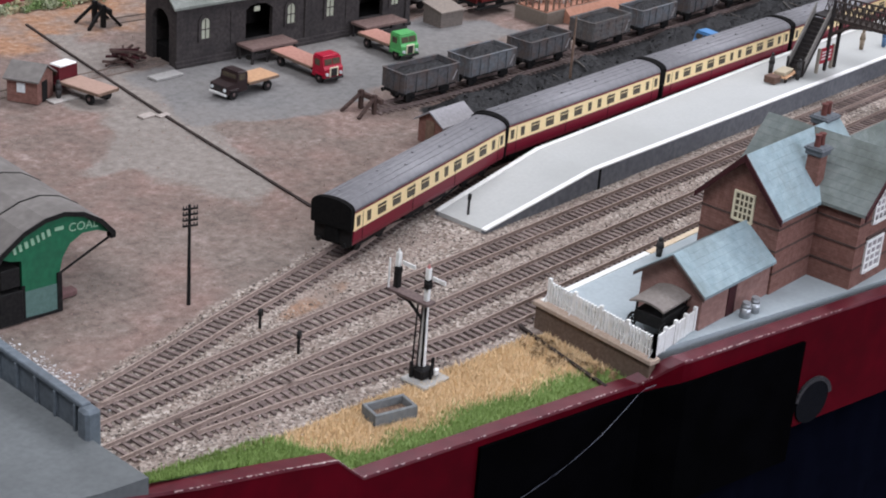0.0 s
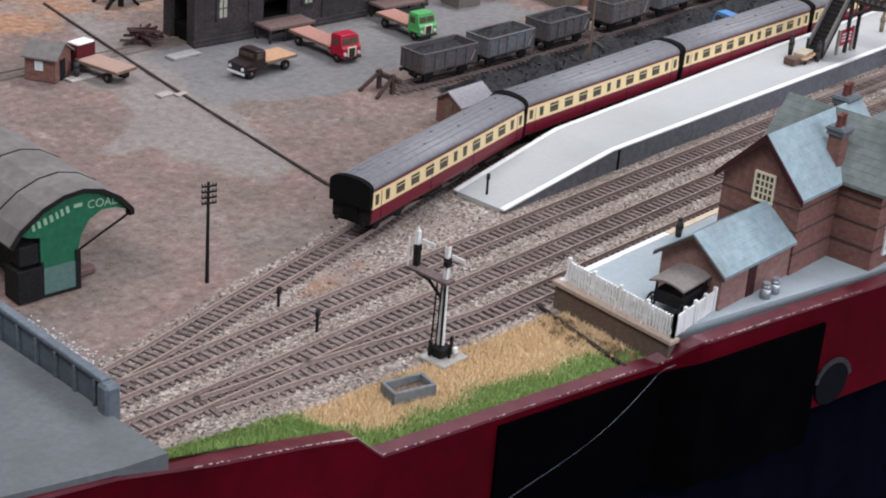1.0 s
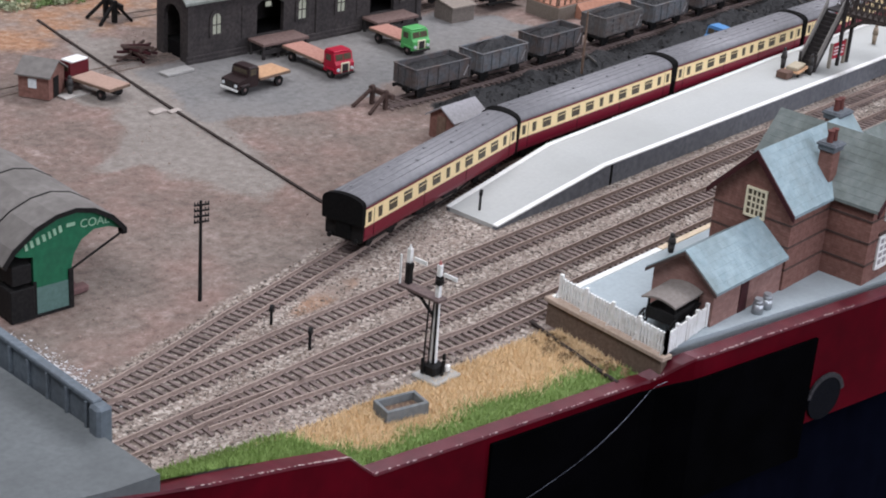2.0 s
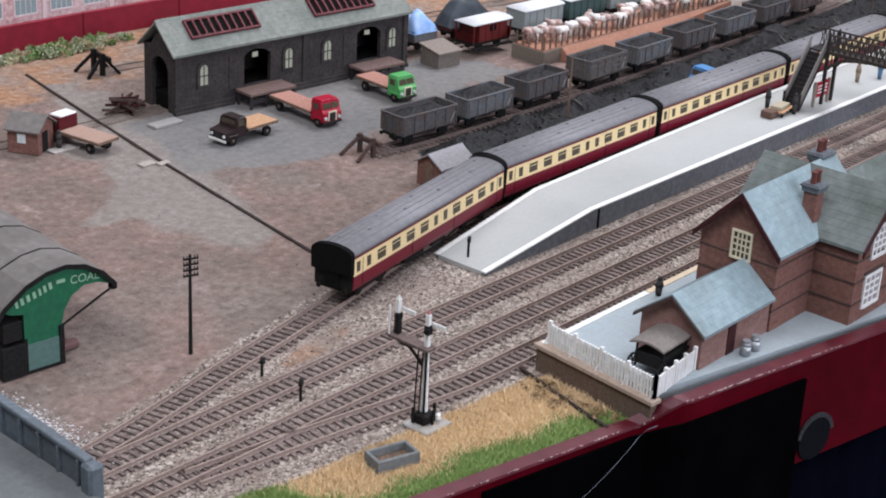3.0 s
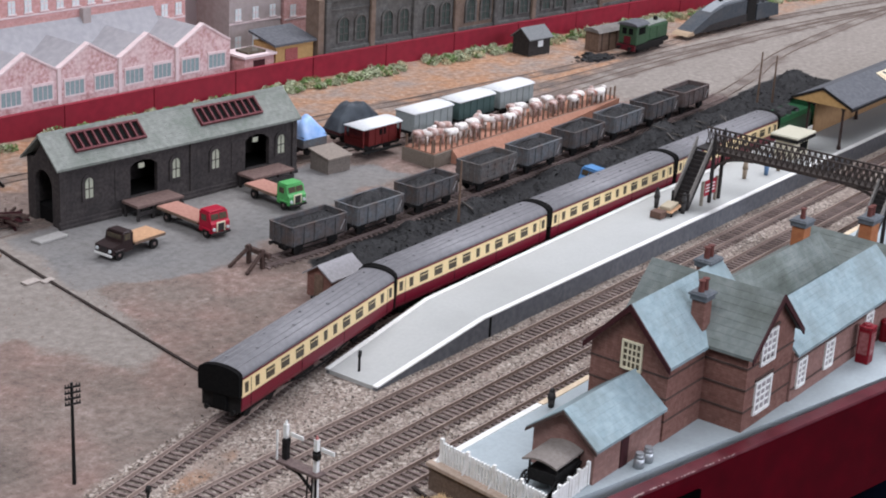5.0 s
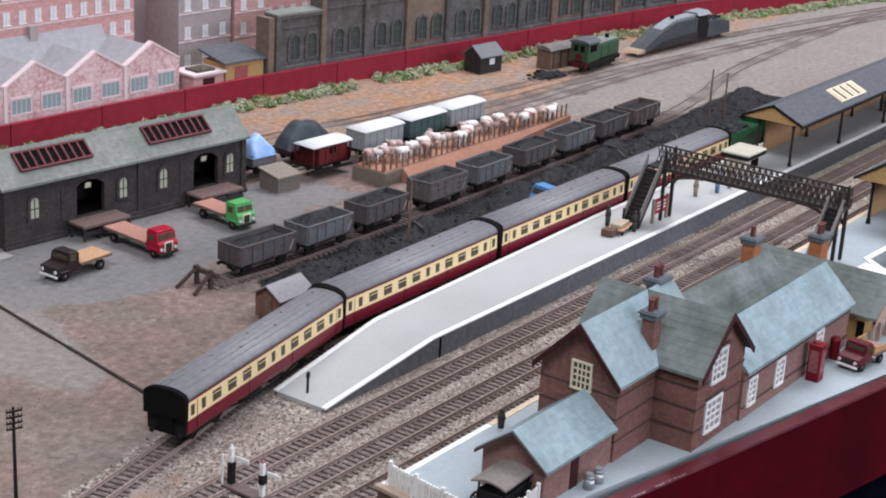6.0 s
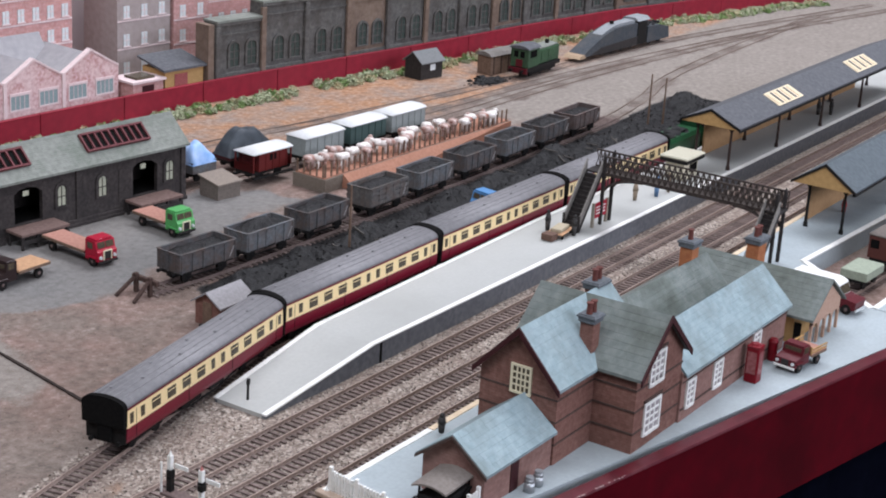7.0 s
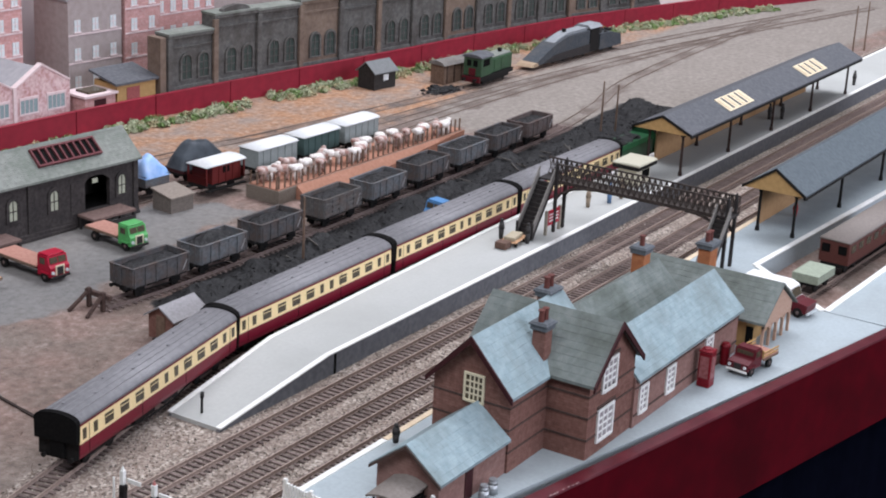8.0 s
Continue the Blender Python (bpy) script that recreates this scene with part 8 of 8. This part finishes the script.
g = G()
xs, ys = np.arange(14, 125, 0.42), np.arange(12.4, 26.6, 0.42)
for x in xs:
    for y in ys:
        ok = inside(COALYARD, float(x), float(y)) > -0.3
        g.v.append((float(x), float(y), coal_h(float(x), float(y)) if ok else -0.4))
n = len(ys)
g.f = [(i * n + j, (i + 1) * n + j, (i + 1) * n + j + 1, i * n + j + 1) for i in range(len(xs) - 1) for j in range(n - 1)]
slab("coal_heap", g, M_COAL, "black heaps of loose coal between siding and fence", "coal", "stuff")
g = G()
rng = random.Random(8)
for _ in range(3400):
    x, y = rng.uniform(15, 122), rng.uniform(12.8, 25)
    if inside(COALYARD, x, y) < 0.3:
        continue
    r = rng.uniform(0.08, 0.24)
    z = coal_h(x, y)
    d = [Vector((rng.uniform(-1, 1), rng.uniform(-1, 1), rng.uniform(-0.6, 1))).normalized() * r for _ in range(4)]
    q = [tuple(Vector((x, y, z)) + v) for v in d]
    g.add(q, [(0, 1, 2), (0, 2, 3), (0, 3, 1), (1, 3, 2)])
slab("coal_lumps", g, M_COAL, "scattered lumps of black coal", "coal", "stuff")
g = G()
for _ in range(26):
    x, y = rng.uniform(18, 100), rng.uniform(13.5, 21)
    a = rng.uniform(0, 3.1)
    p = Vector((x, y, coal_h(x, y) + 0.12))
    d = Vector((math.cos(a), math.sin(a), rng.uniform(-0.1, 0.2))) * rng.uniform(0.4, 1.1)
    g.bar(p - d, p + d, 0.14)
slab("scrap_timber", g, mat("grey_timber", (0.11, 0.10, 0.09), (0.07, 0.063, 0.057), 0.9), "scraps of grey timber lying on the coal", "timber", "stuff")

# ballast stones
def chips(name, count, place, mats, size, label, seed):
    r = random.Random(seed)
    gs = [G() for _ in mats]
    for _ in range(count):
        x, y, z = place(r)
        k = r.uniform(*size)
        c = Vector((x, y, z))
        q = [tuple(c + Vector((r.uniform(-1, 1), r.uniform(-1, 1), r.uniform(-0.5, 1))).normalized() * k) for _ in range(4)]
        r.choice(gs).add(q, [(0, 1, 2), (0, 2, 3), (0, 3, 1), (1, 3, 2)])
    for g, m in zip(gs, mats):
        slab(name, g, m, label, "stones", "stuff")


def on_ballast(r):
    while True:
        x = r.uniform(-47, 75)
        y = r.uniform(-12.8, d_y(x) + 2.2)
        if x > -0.5 and 0 < y < pf_back(max(x, 0.3)) or (x > -10 and y < -12.9):
            continue
        if (x > 0 and y > 0) and y < 8:
            continue
        return x, y, ground_z(x, y) + 0.04


M_ST = [mat("stone_pale", (0.44, 0.39, 0.335), (0.36, 0.315, 0.27), 0.95), mat("stone_brown", (0.24, 0.178, 0.138), (0.31, 0.24, 0.195), 0.95), mat("stone_dark", (0.11, 0.095, 0.085), (0.15, 0.13, 0.115), 0.95)]
chips("ballast_stones", 17000, on_ballast, M_ST, (0.07, 0.15), "loose ballast stones between the rails", 31)


def on_yard(r):
    while True:
        x, y = r.uniform(-45, 48), r.uniform(4, 62)
        if y < d_y(x) + 2 or inside(ROAD, x, y) > 0.5 or inside(COALYARD, x, y) > -0.5 or r.random() > 0.35 + 0.9 * nz(x, y, 0.2, 6):
            continue
        return x, y, ground_z(x, y) + 0.02


chips("yard_gravel", 9000, on_yard, [mat("gravel_pink", (0.36, 0.26, 0.225), (0.29, 0.205, 0.175), 0.95), M_ST[1]], (0.04, 0.10), "fine gravel scattered over the yard", 33)


# grass by the front edge
def blades(name, count, want, m, label, seed, h):
    r = random.Random(seed)
    g = G()
    for _ in range(count * 6):
        if len(g.f) >= count:
            break
        x = r.uniform(-47, -9.5)
        y = r.uniform(front_y(x) + 0.7, -8.5)
        if not want(x, y, r):
            continue
        a = r.uniform(0, 6.283)
        w = Vector((math.cos(a), math.sin(a), 0)) * 0.05
        k = r.uniform(*h)
        t = Vector((r.gauss(0, 0.35), r.gauss(0, 0.35), 1)) * k
        p = Vector((x, y, ground_z(x, y) - 0.03))
        g.add([p - w, p + w, p + t], [(0, 1, 2)])
    slab(name, g, m, label, "grass", "stuff")


def is_green(x, y):
    gd = y - front_y(x)
    return max(step01(4.2, 1.8, gd + 2.2 * nz(x, y, 0.25, 5)), step01(-32, -35, x))


def edge_line(x):
    return -12.4 - 0.07 * (x + 25) if x > -35 else -12.0 - 0.27 * (x + 35)


blades("dry_grass", 15000, lambda x, y, r: y < edge_line(x) and r.random() > is_green(x, y) and not (x > -11 and y > -14), mat("dry_grass", (0.64, 0.46, 0.26), (0.80, 0.63, 0.40), 0.9, grain=900), "short dry straw coloured grass on the bank", 41, (0.2, 0.5))
blades("green_grass", 13000, lambda x, y, r: y < edge_line(x) and r.random() < is_green(x, y), mat("green_grass", (0.16, 0.25, 0.06), (0.28, 0.37, 0.13), 0.9, grain=900), "short green grass along the table edge", 43, (0.2, 0.5))
# brown scrub under the platform end and white dust by the bridge
g = G()
r = random.Random(4)
for _ in range(26):
    leaf_cluster(g, (r.uniform(-13.5, -11.0), r.uniform(-21, -14), 0), r.uniform(0.25, 0.6), 26, r, 0.14)
slab("brown_scrub", g, mat("brown_scrub", (0.26, 0.17, 0.09), (0.34, 0.24, 0.13), 0.95), "brown scrub against the platform end", "scrub", "stuff")
g = G()
for _ in range(2600):
    x, y = r.gauss(-39.9, 0.8), r.gauss(5.0, 2.8)
    k = r.uniform(0.04, 0.15)
    q = [tuple(Vector((x, y, ground_z(x, y) + 0.05)) + Vector((r.uniform(-1, 1), r.uniform(-1, 1), r.uniform(0, 0.7))) * k) for _ in range(4)]
    g.add(q, [(0, 1, 2), (0, 2, 3), (0, 3, 1), (1, 3, 2)])
slab("white_lime", g, mat("lime_white", (0.62, 0.61, 0.60), (0.5, 0.49, 0.48), 0.95), "white lime spilt beside the bridge parapet", "lime", "stuff")
